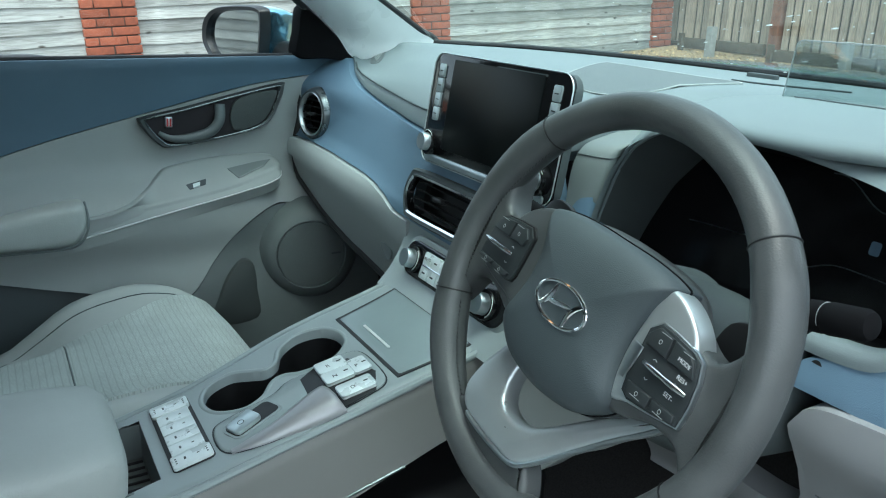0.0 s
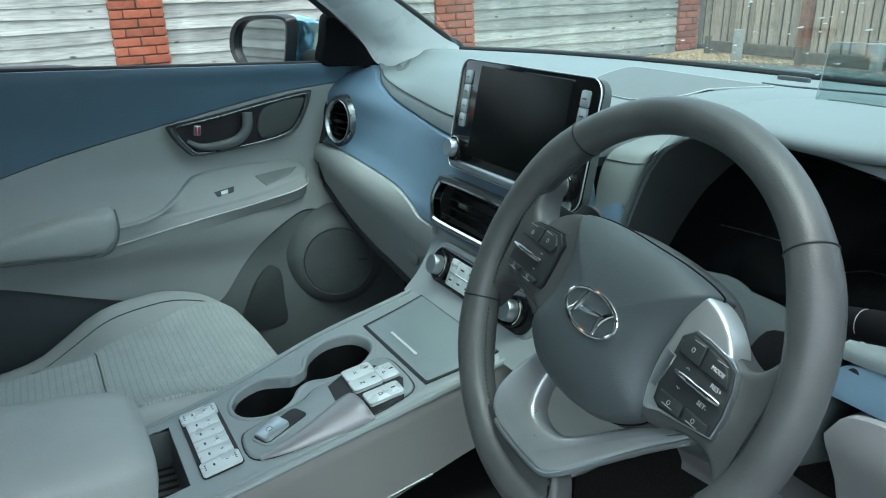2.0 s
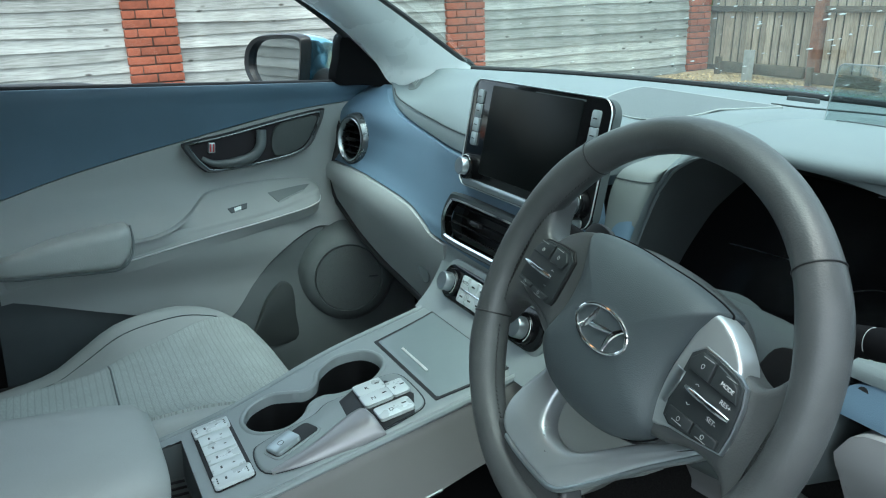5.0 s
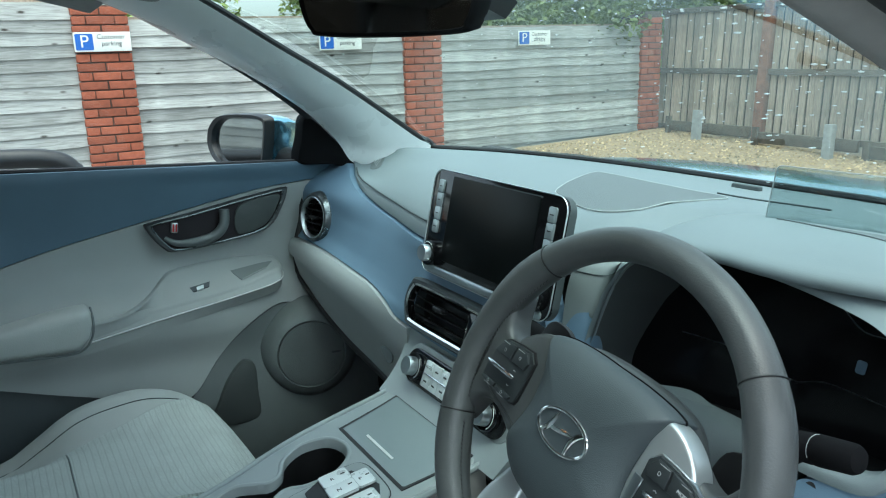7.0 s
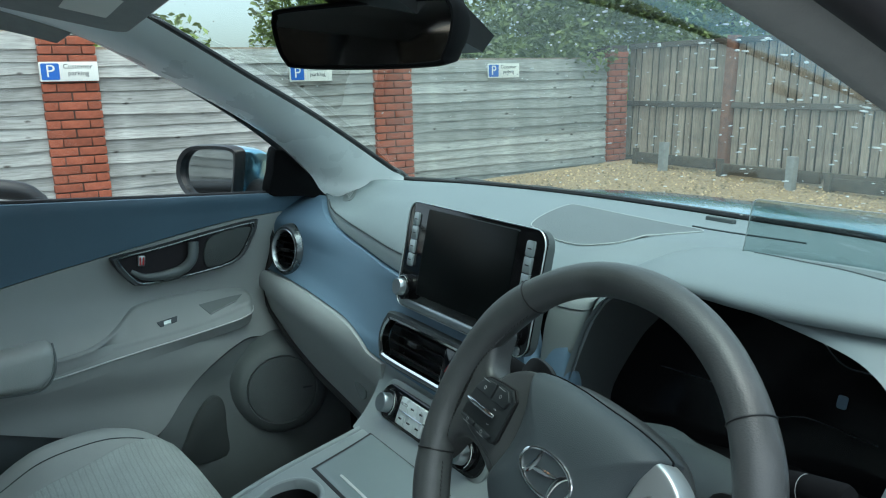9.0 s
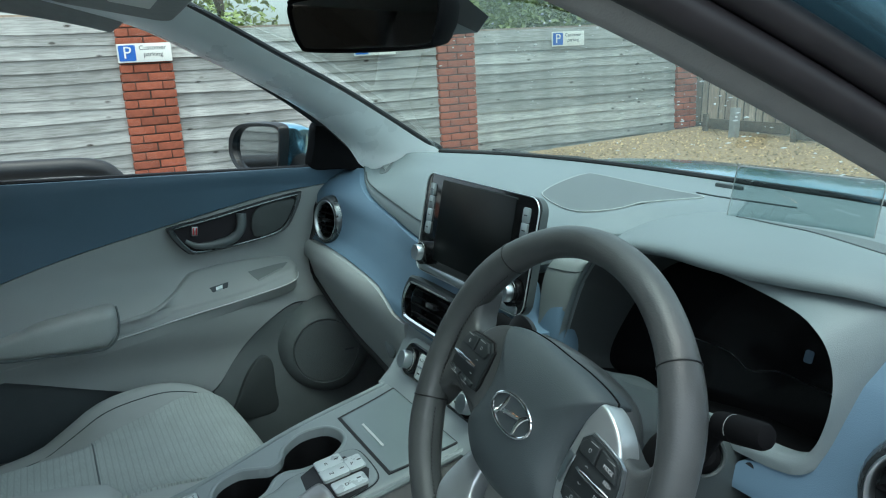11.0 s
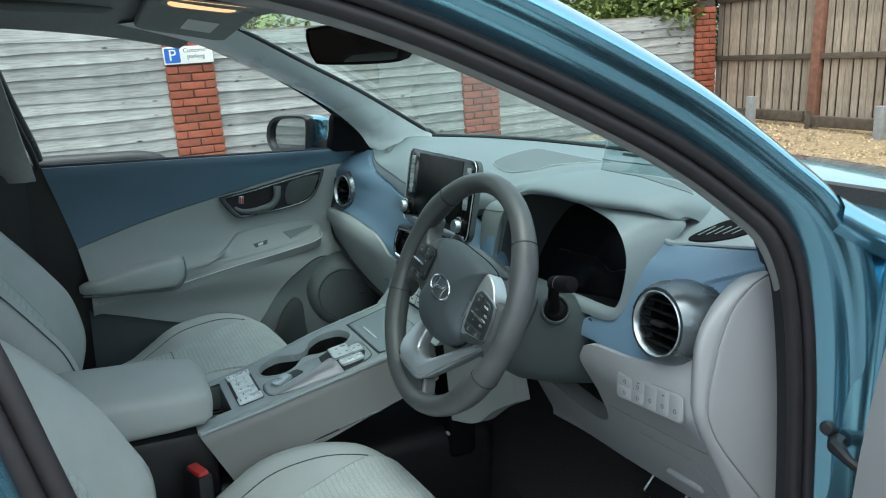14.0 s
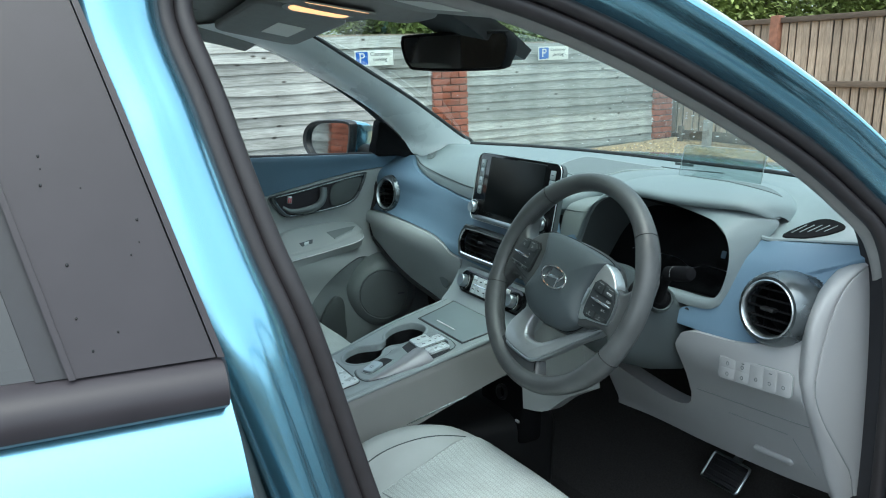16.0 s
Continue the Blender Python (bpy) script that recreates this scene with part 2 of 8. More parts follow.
GLASS = glass_material("window_glass")
SCREENGLASS = glass_material("windscreen_glass", (0.79, 0.905, 0.88), 0.15)
TINT = glass_material("tinted_glass", mirror=0.085, dark=0.97)
CLEAR = glass_material("hud_plate", (0.82, 0.88, 0.88), 0.12)
KEYGREY = material("satin_grey_key", (0.36, 0.41, 0.43), 0.3, 0.4, vary=0.03)
DROP = material("raindrop_water", (1, 1, 1), 0.0, vary=0.0)
DROP.node_tree.nodes["Principled BSDF"].inputs["Transmission Weight"].default_value = 0.35
DROP.node_tree.nodes["Principled BSDF"].inputs["IOR"].default_value = 1.33
FENCE = wood_material("weathered_grey_boards", (0.36, 0.36, 0.34), (1, 0.06, 1), True)
BROWNFENCE = wood_material("brown_fence_boards", (0.36, 0.285, 0.215), (1, 1, 0.08), False)
BRICKM = material("red_brick", (0.30, 0.085, 0.045), 0.85, vary=0.25, scale=18, bump=0.5, bump_scale=90, per_object=0.2)
MORTAR = material("dark_mortar", (0.08, 0.055, 0.045), 0.95, vary=0.2, scale=60)
GRAVEL = material("tan_gravel", (0.29, 0.21, 0.12), 0.9, vary=0.35, scale=30, bump=0.9, bump_scale=60, voronoi=True)
ASPHALT = material("wet_asphalt", (0.13, 0.13, 0.13), 0.38, vary=0.25, scale=8, bump=0.6, bump_scale=250)
KERBM = material("concrete", (0.27, 0.27, 0.26), 0.85, vary=0.15, scale=20, bump=0.3, bump_scale=150)
LEAF = material("green_leaves", (0.20, 0.25, 0.065), 0.6, vary=0.35, scale=3, per_object=0.2)
BARK = material("bark", (0.09, 0.07, 0.05), 0.9, vary=0.3, scale=20, bump=0.6, bump_scale=60)
SIGNWHITE = material("sign_white", (0.78, 0.78, 0.72), 0.4, vary=0.02)
SIGNBLUE = material("sign_blue", (0.02, 0.12, 0.48), 0.4, vary=0.02)
LAMPM = bpy.data.materials.new("warm_lamp_lens")
LAMPM.use_nodes = True
LAMPM.node_tree.nodes["Principled BSDF"].inputs["Base Color"].default_value = (0.9, 0.65, 0.45, 1)
LAMPM.node_tree.nodes["Principled BSDF"].inputs["Emission Color"].default_value = (1.0, 0.47, 0.20, 1)
LAMPM.node_tree.nodes["Principled BSDF"].inputs["Emission Strength"].default_value = 0.85


# ---- building helpers ----
def thing(name, base, label, category, group="", kind=""):
    e = new(name)
    e.empty_display_size = 0.05
    e.location = base
    return tagged(e, label, category, group, kind)


def finish(bm, angle=38):
    bmesh.ops.remove_doubles(bm, verts=bm.verts, dist=1e-6)
    bmesh.ops.recalc_face_normals(bm, faces=bm.faces)
    lim = radians(angle)
    for f in bm.faces:
        f.smooth = True
    for e in bm.edges:
        if len(e.link_faces) == 2 and e.calc_face_angle(0.0) > lim:
            e.smooth = False


def part(name, bm, mat, parent=None, label="", angle=38):
    """One mesh object under a thing or a part; the mesh is given in world metres."""
    finish(bm, angle)
    me = bpy.data.meshes.new(name)
    bm.to_mesh(me)
    bm.free()
    me.materials.append(mat)
    ob = new(name, me)
    if parent:
        ob.parent = parent
        w = Matrix.Translation(parent.location) if parent.type == "EMPTY" else Matrix()
        if parent.type != "EMPTY" and parent.parent:
            w = Matrix()
        ob.matrix_parent_inverse = w.inverted()
        if parent.type != "EMPTY" and parent.parent:
            ob.matrix_parent_inverse = Matrix()
    if label:
        ob["label"] = label
    return ob


def cs(xs, ys, x):
    """Smooth curve through the knots (xs, ys), read at x."""
    n = len(xs)
    x = min(max(x, xs[0]), xs[-1])
    i = 0
    while i < n - 2 and x > xs[i + 1]:
        i += 1
    def slope(k):
        if k == 0:
            return (ys[1] - ys[0]) / (xs[1] - xs[0])
        if k == n - 1:
            return (ys[-1] - ys[-2]) / (xs[-1] - xs[-2])
        return (ys[k + 1] - ys[k - 1]) / (xs[k + 1] - xs[k - 1])
    h = xs[i + 1] - xs[i]
    t = (x - xs[i]) / h
    return ((2 * t**3 - 3 * t**2 + 1) * ys[i] + (t**3 - 2 * t**2 + t) * h * slope(i)
            + (-2 * t**3 + 3 * t**2) * ys[i + 1] + (t**3 - t**2) * h * slope(i + 1))


def table(xs, zs, rows):
    """A smooth surface f(x, z) from rows of values, one row for each z (falling), one column for each x."""
    zr = list(zs)[::-1]
    rr = list(rows)[::-1]
    return lambda x, z: cs(zr, [cs(xs, r, x) for r in rr], z)


def spline(pts, n=6, closed=False):
    """Points of a smooth curve through pts, n to a span."""
    v = [Vector(p) for p in pts]
    m = len(v)
    out = []
    for i in range(m if closed else m - 1):
        a, b = v[i], v[(i + 1) % m]
        p = v[i - 1] if closed or i else a
        q = v[(i + 2) % m] if closed or i + 2 < m else b
        for k in range(n):
            t = k / n
            out.append(0.5 * ((2 * a) + (b - p) * t + (2 * p - 5 * a + 4 * b - q) * t * t + (3 * a - p - 3 * b + q) * t**3))
    if not closed:
        out.append(v[-1])
    return out


def grid(bm, f, nu, nv, back=None, closed_u=False):
    """A sheet f(u, v); back: a vector by which its rim is carried behind it, which gives it an edge."""
    cols = nu if closed_u else nu + 1
    vs = [[bm.verts.new(f(i / nu, j / nv)) for j in range(nv + 1)] for i in range(cols)]
    for i in range(nu):
        for j in range(nv):
            a, b = vs[i], vs[(i + 1) % cols]
            bm.faces.new((a[j], b[j], b[j + 1], a[j + 1]))
    if back is not None:
        rim = [vs[i][0] for i in range(nu + 1)] + [vs[nu][j] for j in range(1, nv + 1)] + [vs[i][nv] for i in range(nu - 1, -1, -1)] + [vs[0][j] for j in range(nv - 1, 0, -1)]
        deep = [bm.verts.new(r.co + Vector(back)) for r in rim]
        for i in range(len(rim)):
            k = (i + 1) % len(rim)
            bm.faces.new((rim[i], rim[k], deep[k], deep[i]))
    return vs


def sheet(name, f, nu, nv, mat, parent, back=(0, 0.02, 0), label=""):
    bm = bmesh.new()
    grid(bm, f, nu, nv, back)
    return part(name, bm, mat, parent, label)


def box(bm, c, s, bevel=0.0, m=None, seg=2):
    r = bmesh.ops.create_cube(bm, size=1.0)
    bmesh.ops.scale(bm, vec=s, verts=r["verts"])
    if bevel:
        es = list({e for v in r["verts"] for e in v.link_edges})
        r2 = bmesh.ops.bevel(bm, geom=es, offset=bevel, segments=seg, profile=0.5, affect="EDGES")
        vs = list({v for f in r2["faces"] for v in f.verts} | {v for v in r["verts"] if v.is_valid})
    else:
        vs = r["verts"]
    mm = Matrix.Translation(c) @ (m.to_4x4() if m else Matrix())
    bmesh.ops.transform(bm, matrix=mm, verts=vs)
    return vs


def rbox(name, c, s, bevel, mat, parent, label="", m=None, seg=3):
    bm = bmesh.new()
    box(bm, c, s, bevel, m, seg)
    return part(name, bm, mat, parent, label)


def frame_of(axis, up=(0, 0, 1)):
    """Rotation whose z is axis and whose y is near up."""
    z = Vector(axis).normalized()
    x = Vector(up).cross(z)
    if x.length < 1e-4:
        x = Vector((1, 0, 0)).cross(z)
    x.normalize()
    y = z.cross(x)
    return Matrix((x, y, z)).transposed().to_4x4()


def lathe(bm, profile, m, n=32, arc=(0, 360)):
    """Turns (radius, height) pairs round the local z of m."""
    full = arc[1] - arc[0] == 360
    k = n if full else n + 1
    rings = []
    for r, h in profile:
        rings.append([bm.verts.new(m @ Vector((r * math.cos(radians(arc[0] + (arc[1] - arc[0]) * i / n)), r * math.sin(radians(arc[0] + (arc[1] - arc[0]) * i / n)), h))) for i in range(k)])
    for a, b in zip(rings, rings[1:]):
        for i in range(n):
            j = (i + 1) % k
            bm.faces.new((a[i], a[j], b[j], b[i]))
    return rings


def tube(bm, pts, radius, n=10, closed=False, flat=1.0, caps=True):
    """A round bar along pts; radius may be a list."""
    p = [Vector(q) for q in pts]
    m = len(p)
    rings = []
    ref = Vector((0, 0, 1))
    for i in range(m):
        if closed:
            d = p[(i + 1) % m] - p[i - 1]
        else:
            d = p[min(i + 1, m - 1)] - p[max(i - 1, 0)]
        d.normalize()
        if i == 0 and abs(d.z) > 0.9:
            ref = Vector((1, 0, 0))
        x = (ref - ref.dot(d) * d).normalized()
        ref = x
        y = d.cross(x)
        r = radius[i] if isinstance(radius, (list, tuple)) else radius
        rings.append([bm.verts.new(p[i] + r * (math.cos(2 * math.pi * k / n) * x + flat * math.sin(2 * math.pi * k / n) * y)) for k in range(n)])
    for i in range(m if closed else m - 1):
        a, b = rings[i], rings[(i + 1) % m]
        for k in range(n):
            bm.faces.new((a[k], a[(k + 1) % n], b[(k + 1) % n], b[k]))
    if not closed and caps:
        bm.faces.new(rings[0][::-1])
        bm.faces.new(rings[-1])
    return rings


def loft(bm, rings, caps=True, closed=True):
    vs = [[bm.verts.new(q) for q in r] for r in rings]
    n = len(vs[0])
    for a, b in zip(vs, vs[1:]):
        for k in range(n if closed else n - 1):
            bm.faces.new((a[k], a[(k + 1) % n], b[(k + 1) % n], b[k]))
    if caps:
        bm.faces.new(vs[0][::-1])
        bm.faces.new(vs[-1])
    return vs


def plate(bm, loop, m, thick, bevel=0.0, seg=2, dome=0.0):
    """A flat shape with outline loop in the local xy of m, thick towards local z; dome lifts its middle."""
    n = len(loop)
    c = sum((Vector((q[0], q[1], 0)) for q in loop), Vector()) / n
    levels = [(1.0, 0.0), (1.0, thick - bevel)]
    for k in range(1, seg + 1):
        a = math.pi / 2 * k / seg
        levels.append((None, (bevel * (1 - math.cos(a)), thick - bevel + bevel * math.sin(a))))
    rings = []
    for s, h in levels:
        ring = []
        for i, q in enumerate(loop):
            p = Vector((q[0], q[1], 0))
            if s is None:
                a, b = Vector((*loop[i - 1][:2], 0)), Vector((*loop[(i + 1) % n][:2], 0))
                t = (b - a).normalized()
                nrm = Vector((-t.y, t.x, 0))
                if nrm.dot(c - p) < 0 and False:
                    nrm = -nrm
                p = p + nrm * h[0]
                ring.append(bm.verts.new(m @ (p + Vector((0, 0, h[1])))))
            else:
                ring.append(bm.verts.new(m @ (p + Vector((0, 0, h)))))
        rings.append(ring)
    for a, b in zip(rings, rings[1:]):
        for i in range(n):
            j = (i + 1) % n
            bm.faces.new((a[i], a[j], b[j], b[i]))
    top = rings[-1]
    if dome:
        inv = m.inverted()
        for s in (0.75, 0.45, 0.15):
            nxt = []
            for v in rings[-1]:
                p = inv @ v.co
                nxt.append((c.x + (p.x - c.x) * s, c.y + (p.y - c.y) * s))
            h = thick + dome * (1 - s * s)
            ring = [bm.verts.new(m @ Vector((c.x + ((inv @ v.co).x - c.x) * s, c.y + ((inv @ v.co).y - c.y) * s, h))) for v in rings[-1]]
            for i in range(n):
                j = (i + 1) % n
                bm.faces.new((top[i], top[j], ring[j], ring[i]))
            top = ring
    bm.faces.new(top)
    bm.faces.new(rings[0][::-1])


def rrect(w, h, r, n=5, cx=0.0, cy=0.0):
    """Counter-clockwise outline of a rectangle with round corners."""
    out = []
    for sx, sy, a0 in ((1, 1, 0), (-1, 1, 90), (-1, -1, 180), (1, -1, 270)):
        for k in range(n + 1):
            a = radians(a0 + 90 * k / n)
            out.append((cx + sx * (w / 2 - r) + r * math.cos(a), cy + sy * (h / 2 - r) + r * math.sin(a)))
    return out


def ccw(loop):
    a = sum(loop[i - 1][0] * loop[i][1] - loop[i][0] * loop[i - 1][1] for i in range(len(loop)))
    return loop if a > 0 else loop[::-1]


def lettering(name, text, size, m, mat, parent, depth=0.0004, label="", align="CENTER"):
    cu = bpy.data.curves.new(name, "FONT")
    cu.body, cu.size, cu.extrude, cu.align_x, cu.align_y = text, size, depth, align, "CENTER"
    tmp = bpy.data.objects.new(name, cu)
    scene.collection.objects.link(tmp)
    bpy.context.view_layer.update()
    me = bpy.data.meshes.new_from_object(tmp.evaluated_get(bpy.context.evaluated_depsgraph_get()))
    bpy.data.objects.remove(tmp)
    bm = bmesh.new()
    bm.from_mesh(me)
    bpy.data.meshes.remove(me)
    bmesh.ops.transform(bm, matrix=m, verts=bm.verts)
    return part(name, bm, mat, parent, label)


# ---- dashboard ----
dash = thing("dashboard", (0, 0.3, 0.6), "two-tone grey and slate blue car dashboard across the cabin", "dashboard")
XP = [-0.74, -0.55, -0.35, -0.15, 0.20]
front = table(XP, [1.07, 1.03, 1.00, 0.96, 0.92, 0.90, 0.885, 0.86, 0.82, 0.76, 0.70, 0.60], [
    [0.285, 0.285, 0.26, 0.225, 0.225],
    [0.225, 0.235, 0.23, 0.195, 0.195],
    [0.195, 0.210, 0.21, 0.175, 0.180],
    [0.195, 0.205, 0.195, 0.168, 0.170],
    [0.195, 0.195, 0.18, 0.158, 0.160],
    [0.185, 0.180, 0.168, 0.152, 0.155],
    [0.170, 0.165, 0.155, 0.147, 0.150],
    [0.168, 0.160, 0.150, 0.145, 0.148],
    [0.178, 0.170, 0.160, 0.150, 0.150],
    [0.195, 0.188, 0.180, 0.170, 0.170],
    [0.215, 0.208, 0.200, 0.190, 0.190],
    [0.250, 0.245, 0.240, 0.230, 0.230]])
XS = [-0.74, -0.64, -0.56, -0.48, -0.35, -0.15, 0.17]
SEAM = [1.062, 1.058, 1.035, 1.018, 1.003, 0.997, 0.997]
blue_top = lambda x: cs(XS, SEAM, x)
blue_bot = lambda x: cs([-0.74, -0.6, -0.42, -0.3, -0.24, -0.19, 0.2], [0.895, 0.898, 0.897, 0.894, 0.886, 0.872, 0.86], x)

# top pad: from the windscreen's foot over the lip down to the seam with the blue band
BASE_X = [-0.74, -0.66, -0.60, -0.50, -0.35, -0.15, 0.10, 0.30, 0.50, 0.60, 0.69, 0.74]
BASE_Y = [0.36, 0.41, 0.45, 0.53, 0.59, 0.625, 0.632, 0.63, 0.57, 0.49, 0.42, 0.37]
foot = lambda x: cs(BASE_X, BASE_Y, x)
SX = [-0.74, -0.64, -0.56, -0.48, -0.35, -0.15, 0.05, 0.14, 0.165, 0.24, 0.40, 0.52, 0.545, 0.60, 0.674, 0.74]
SY = [0.292, 0.276, 0.246, 0.228, 0.213, 0.180, 0.185, 0.215, 0.265, 0.306, 0.314, 0.310, 0.262, 0.270, 0.298, 0.330]
SZ = [1.061, 1.057, 1.035, 1.018, 1.003, 0.998, 1.000, 1.022, 1.048, 1.060, 1.065, 1.055, 1.031, 1.036, 1.042, 1.045]
LIPX = [-0.74, -0.60, -0.35, -0.10, 0.12, 0.20, 0.40, 0.52, 0.60, 0.74]
LIPH = [0.004, 0.010, 0.055, 0.060, 0.050, 0.020, 0.018, 0.014, 0.008, 0.006]


def top_pad(u, v):
    x = -0.725 + 1.445 * u
    fy, sy, sz = foot(x), cs(SX, SY, x), cs(SX, SZ, x)
    h = cs(LIPX, LIPH, x)
    crest = 1.087 + 0.006 * math.exp(-((x - 0.38) / 0.16) ** 2)
    k = [0.0, 0.35, 0.7, 0.86, 0.94, 1.0]
    ys = [fy, fy + (sy - fy) * 0.42, sy + 0.075 + h * 0.4, sy + 0.022 + h * 0.25, sy + 0.004, sy]
    zs = [1.083, crest, max(sz + h + 0.004, min(crest, sz + h + 0.015)), sz + h - 0.010, sz + h * 0.42, sz]
    return Vector((x, cs(k, ys, v), cs(k, zs, v)))


sheet("top_pad", top_pad, 110, 26, PAD, dash, (0, 0.012, -0.01), "pale grey soft-touch dashboard top")
bm = bmesh.new()
tube(bm, [Vector((x, foot(x) + 0.004, 1.086)) for x in [-0.66 + 0.033 * k for k in range(41)]], 0.0055, 8)
part("glass_foot_band", bm, BLACK, dash, "black band at the foot of the glass")
# cowl strip in front of the pad, under the glass
sheet("cowl", lambda u, v: Vector((-0.75 + 1.5 * u, foot(-0.75 + 1.5 * u) - 0.004 + 0.05 * v, 1.079 - 0.012 * v)), 60, 2, BLACK, dash, (0, 0, -0.01), "black strip along the foot of the glass")


def band(x0, x1, top, bot, f, off=0.0):
    def g(u, v):
        x = x0 + (x1 - x0) * u
        z = top(x) + (bot(x) - top(x)) * v
        return Vector((x, f(x, z) - off, z))
    return g


def pierced(name, f, nu, nv, mat, parent, back, hole, label=""):
    """A sheet with openings where hole(x, z) holds."""
    bm = bmesh.new()
    grid(bm, f, nu, nv, back)
    gone = [fc for fc in bm.faces if hole(fc.calc_center_median().x, fc.calc_center_median().z)]
    bmesh.ops.delete(bm, geom=gone, context="FACES")
    return part(name, bm, mat, parent, label)


def vent_hole(x, z):
    if abs(x - 0.018) < 0.166 and abs(z - 0.910) < 0.026:
        return True
    return (abs(x) - 0.635) ** 2 + (z - 0.950) ** 2 < 0.047 ** 2


pierced("blue_band", band(-0.725, 0.168, lambda x: blue_top(x) - 0.004 - cs([0, 0.120, 0.150, 0.2], [0, 0, 0.045, 0.05], x), blue_bot, front), 220, 44, BLUE, dash, (0, 0.03, 0), vent_hole, "slate blue trim band")
roll_bot = lambda x: cs([-0.74, -0.55, -0.42, -0.3, -0.2, -0.16, 0.2], [0.86, 0.848, 0.838, 0.832, 0.828, 0.822, 0.82], x)
sheet("roll", band(-0.725, -0.150, lambda x: blue_bot(x) - 0.003, roll_bot, front, 0.004), 44, 10, TRIM, dash, (0, 0.03, 0))
glove_bot = lambda x: cs([-0.74, -0.68, -0.60, -0.49, -0.39, -0.30, -0.12], [0.83, 0.80, 0.764, 0.737, 0.726, 0.715, 0.69], x)
glove = sheet("glovebox_lid", band(-0.715, -0.155, lambda x: roll_bot(x) - 0.002, glove_bot, front, -0.002), 40, 10, TRIM, dash, (0, 0.05, 0), "grey glovebox lid, its handle recess shaded by a darker plate")
# handle recess is not cut; a darker plate carries its shade
bm = bmesh.new()
plate(bm, ccw(spline([(-0.022, 0.006), (0.012, 0.010), (0.022, -0.006), (0.006, -0.012)], 4, True)), Matrix.Translation((-0.262, front(-0.262, 0.785) - 0.0005, 0.785)) @ frame_of((0, -1, 0.2)), 0.003, 0.001)
part("glovebox_handle", bm, DARKTRIM, glove)
# black edge gap between the dashboard's end and the door
bm = bmesh.new()
tube(bm, spline([(-0.724, 0.190, 1.00), (-0.726, 0.192, 0.93), (-0.722, 0.176, 0.87)], 5) + [Vector((x, front(x, glove_bot(x)) + 0.004, glove_bot(x) - 0.006)) for x in [-0.716 + 0.0255 * k for k in range(18)]], 0.0075, 8)
part("edge_gap", bm, BLACK, dash)

# slim stitched seam line in the front of the top pad
seam_x = [(-0.60 + 0.046 * k) for k in range(11)]
bm = bmesh.new()
tube(bm, [Vector((x, 0.0, 0.0)) + Vector((0, cs(SX, SY, x) + 0.004, cs(SX, SZ, x) + cs([-0.6, -0.45, -0.14], [0.004, 0.020, 0.026], x))) for x in seam_x], 0.0015, 6)
part("pad_seam", bm, COLUMN, dash)


# driver's side: cluster housing, blue surround, pale lower panel
drive = table([0.46, 0.54, 0.60, 0.68, 0.74], [1.045, 1.02, 1.0, 0.95, 0.90, 0.88, 0.84, 0.80, 0.76, 0.70, 0.64], [
    [0.275, 0.275, 0.272, 0.300, 0.330],
    [0.250, 0.255, 0.250, 0.272, 0.300],
    [0.235, 0.235, 0.235, 0.255, 0.285],
    [0.205, 0.210, 0.212, 0.230, 0.265],
    [0.190, 0.192, 0.195, 0.212, 0.245],
    [0.186, 0.188, 0.190, 0.205, 0.240],
    [0.194, 0.194, 0.194, 0.199, 0.222],
    [0.222, 0.222, 0.222, 0.224, 0.235],
    [0.246, 0.246, 0.246, 0.248, 0.252],
    [0.278, 0.278, 0.278, 0.278, 0.280],
    [0.312, 0.312, 0.312, 0.312, 0.312]])


def blue_right(u, v):
    z = 1.029 - 0.147 * v
    x0 = cs([0.88, 0.902, 0.911, 0.920, 0.94, 0.97, 1.0, 1.028, 1.035], [0.458, 0.460, 0.470, 0.508, 0.528, 0.534, 0.538, 0.542, 0.544], z)
    x1 = 0.698
    x = x0 + (x1 - x0) * u
    zz = z + 0.013 * u * (1 - v)
    # a sunken facet below a slanting crease beside the vent
    facet = min(1.0, max(0.0, (0.988 + (x - 0.622) * 0.51 - zz) / 0.005)) * min(1.0, max(0.0, (x - 0.640) / 0.012))
    return Vector((x, drive(x, zz) + 0.004 * (1 - u) * v + 0.010 * facet, zz))


pierced("blue_surround", blue_right, 80, 60, BLUE, dash, (0, 0.03, 0), vent_hole, "slate blue trim round the side vent")

low_bot = lambda x: cs([0.22, 0.315, 0.455, 0.604, 0.70], [0.628, 0.636, 0.640, 0.653, 0.668], x)
low_top = lambda x: cs([0.468, 0.478, 0.50, 0.58, 0.64, 0.69], [0.850, 0.870, 0.880, 0.887, 0.90, 0.92], x)
def lower_face(u, v):
    x = 0.466 + 0.224 * u
    z = low_top(x) + (low_bot(x) - low_top(x)) * v
    return Vector((x, drive(x, z) - 0.006, z))
sheet("lower_panel", lower_face, 34, 30, WHITE, dash, (0, 0.04, 0), "pale grey lower dashboard panel")
knee_top = lambda x: cs([0.21, 0.29, 0.38, 0.430, 0.452, 0.462, 0.467], [0.742, 0.722, 0.708, 0.716, 0.745, 0.806, 0.850], x)
sheet("knee_panel", band(0.215, 0.4662, knee_top, low_bot, lambda x, z: drive(0.47, z), 0.006), 40, 14, WHITE, dash, (0, 0.04, 0))
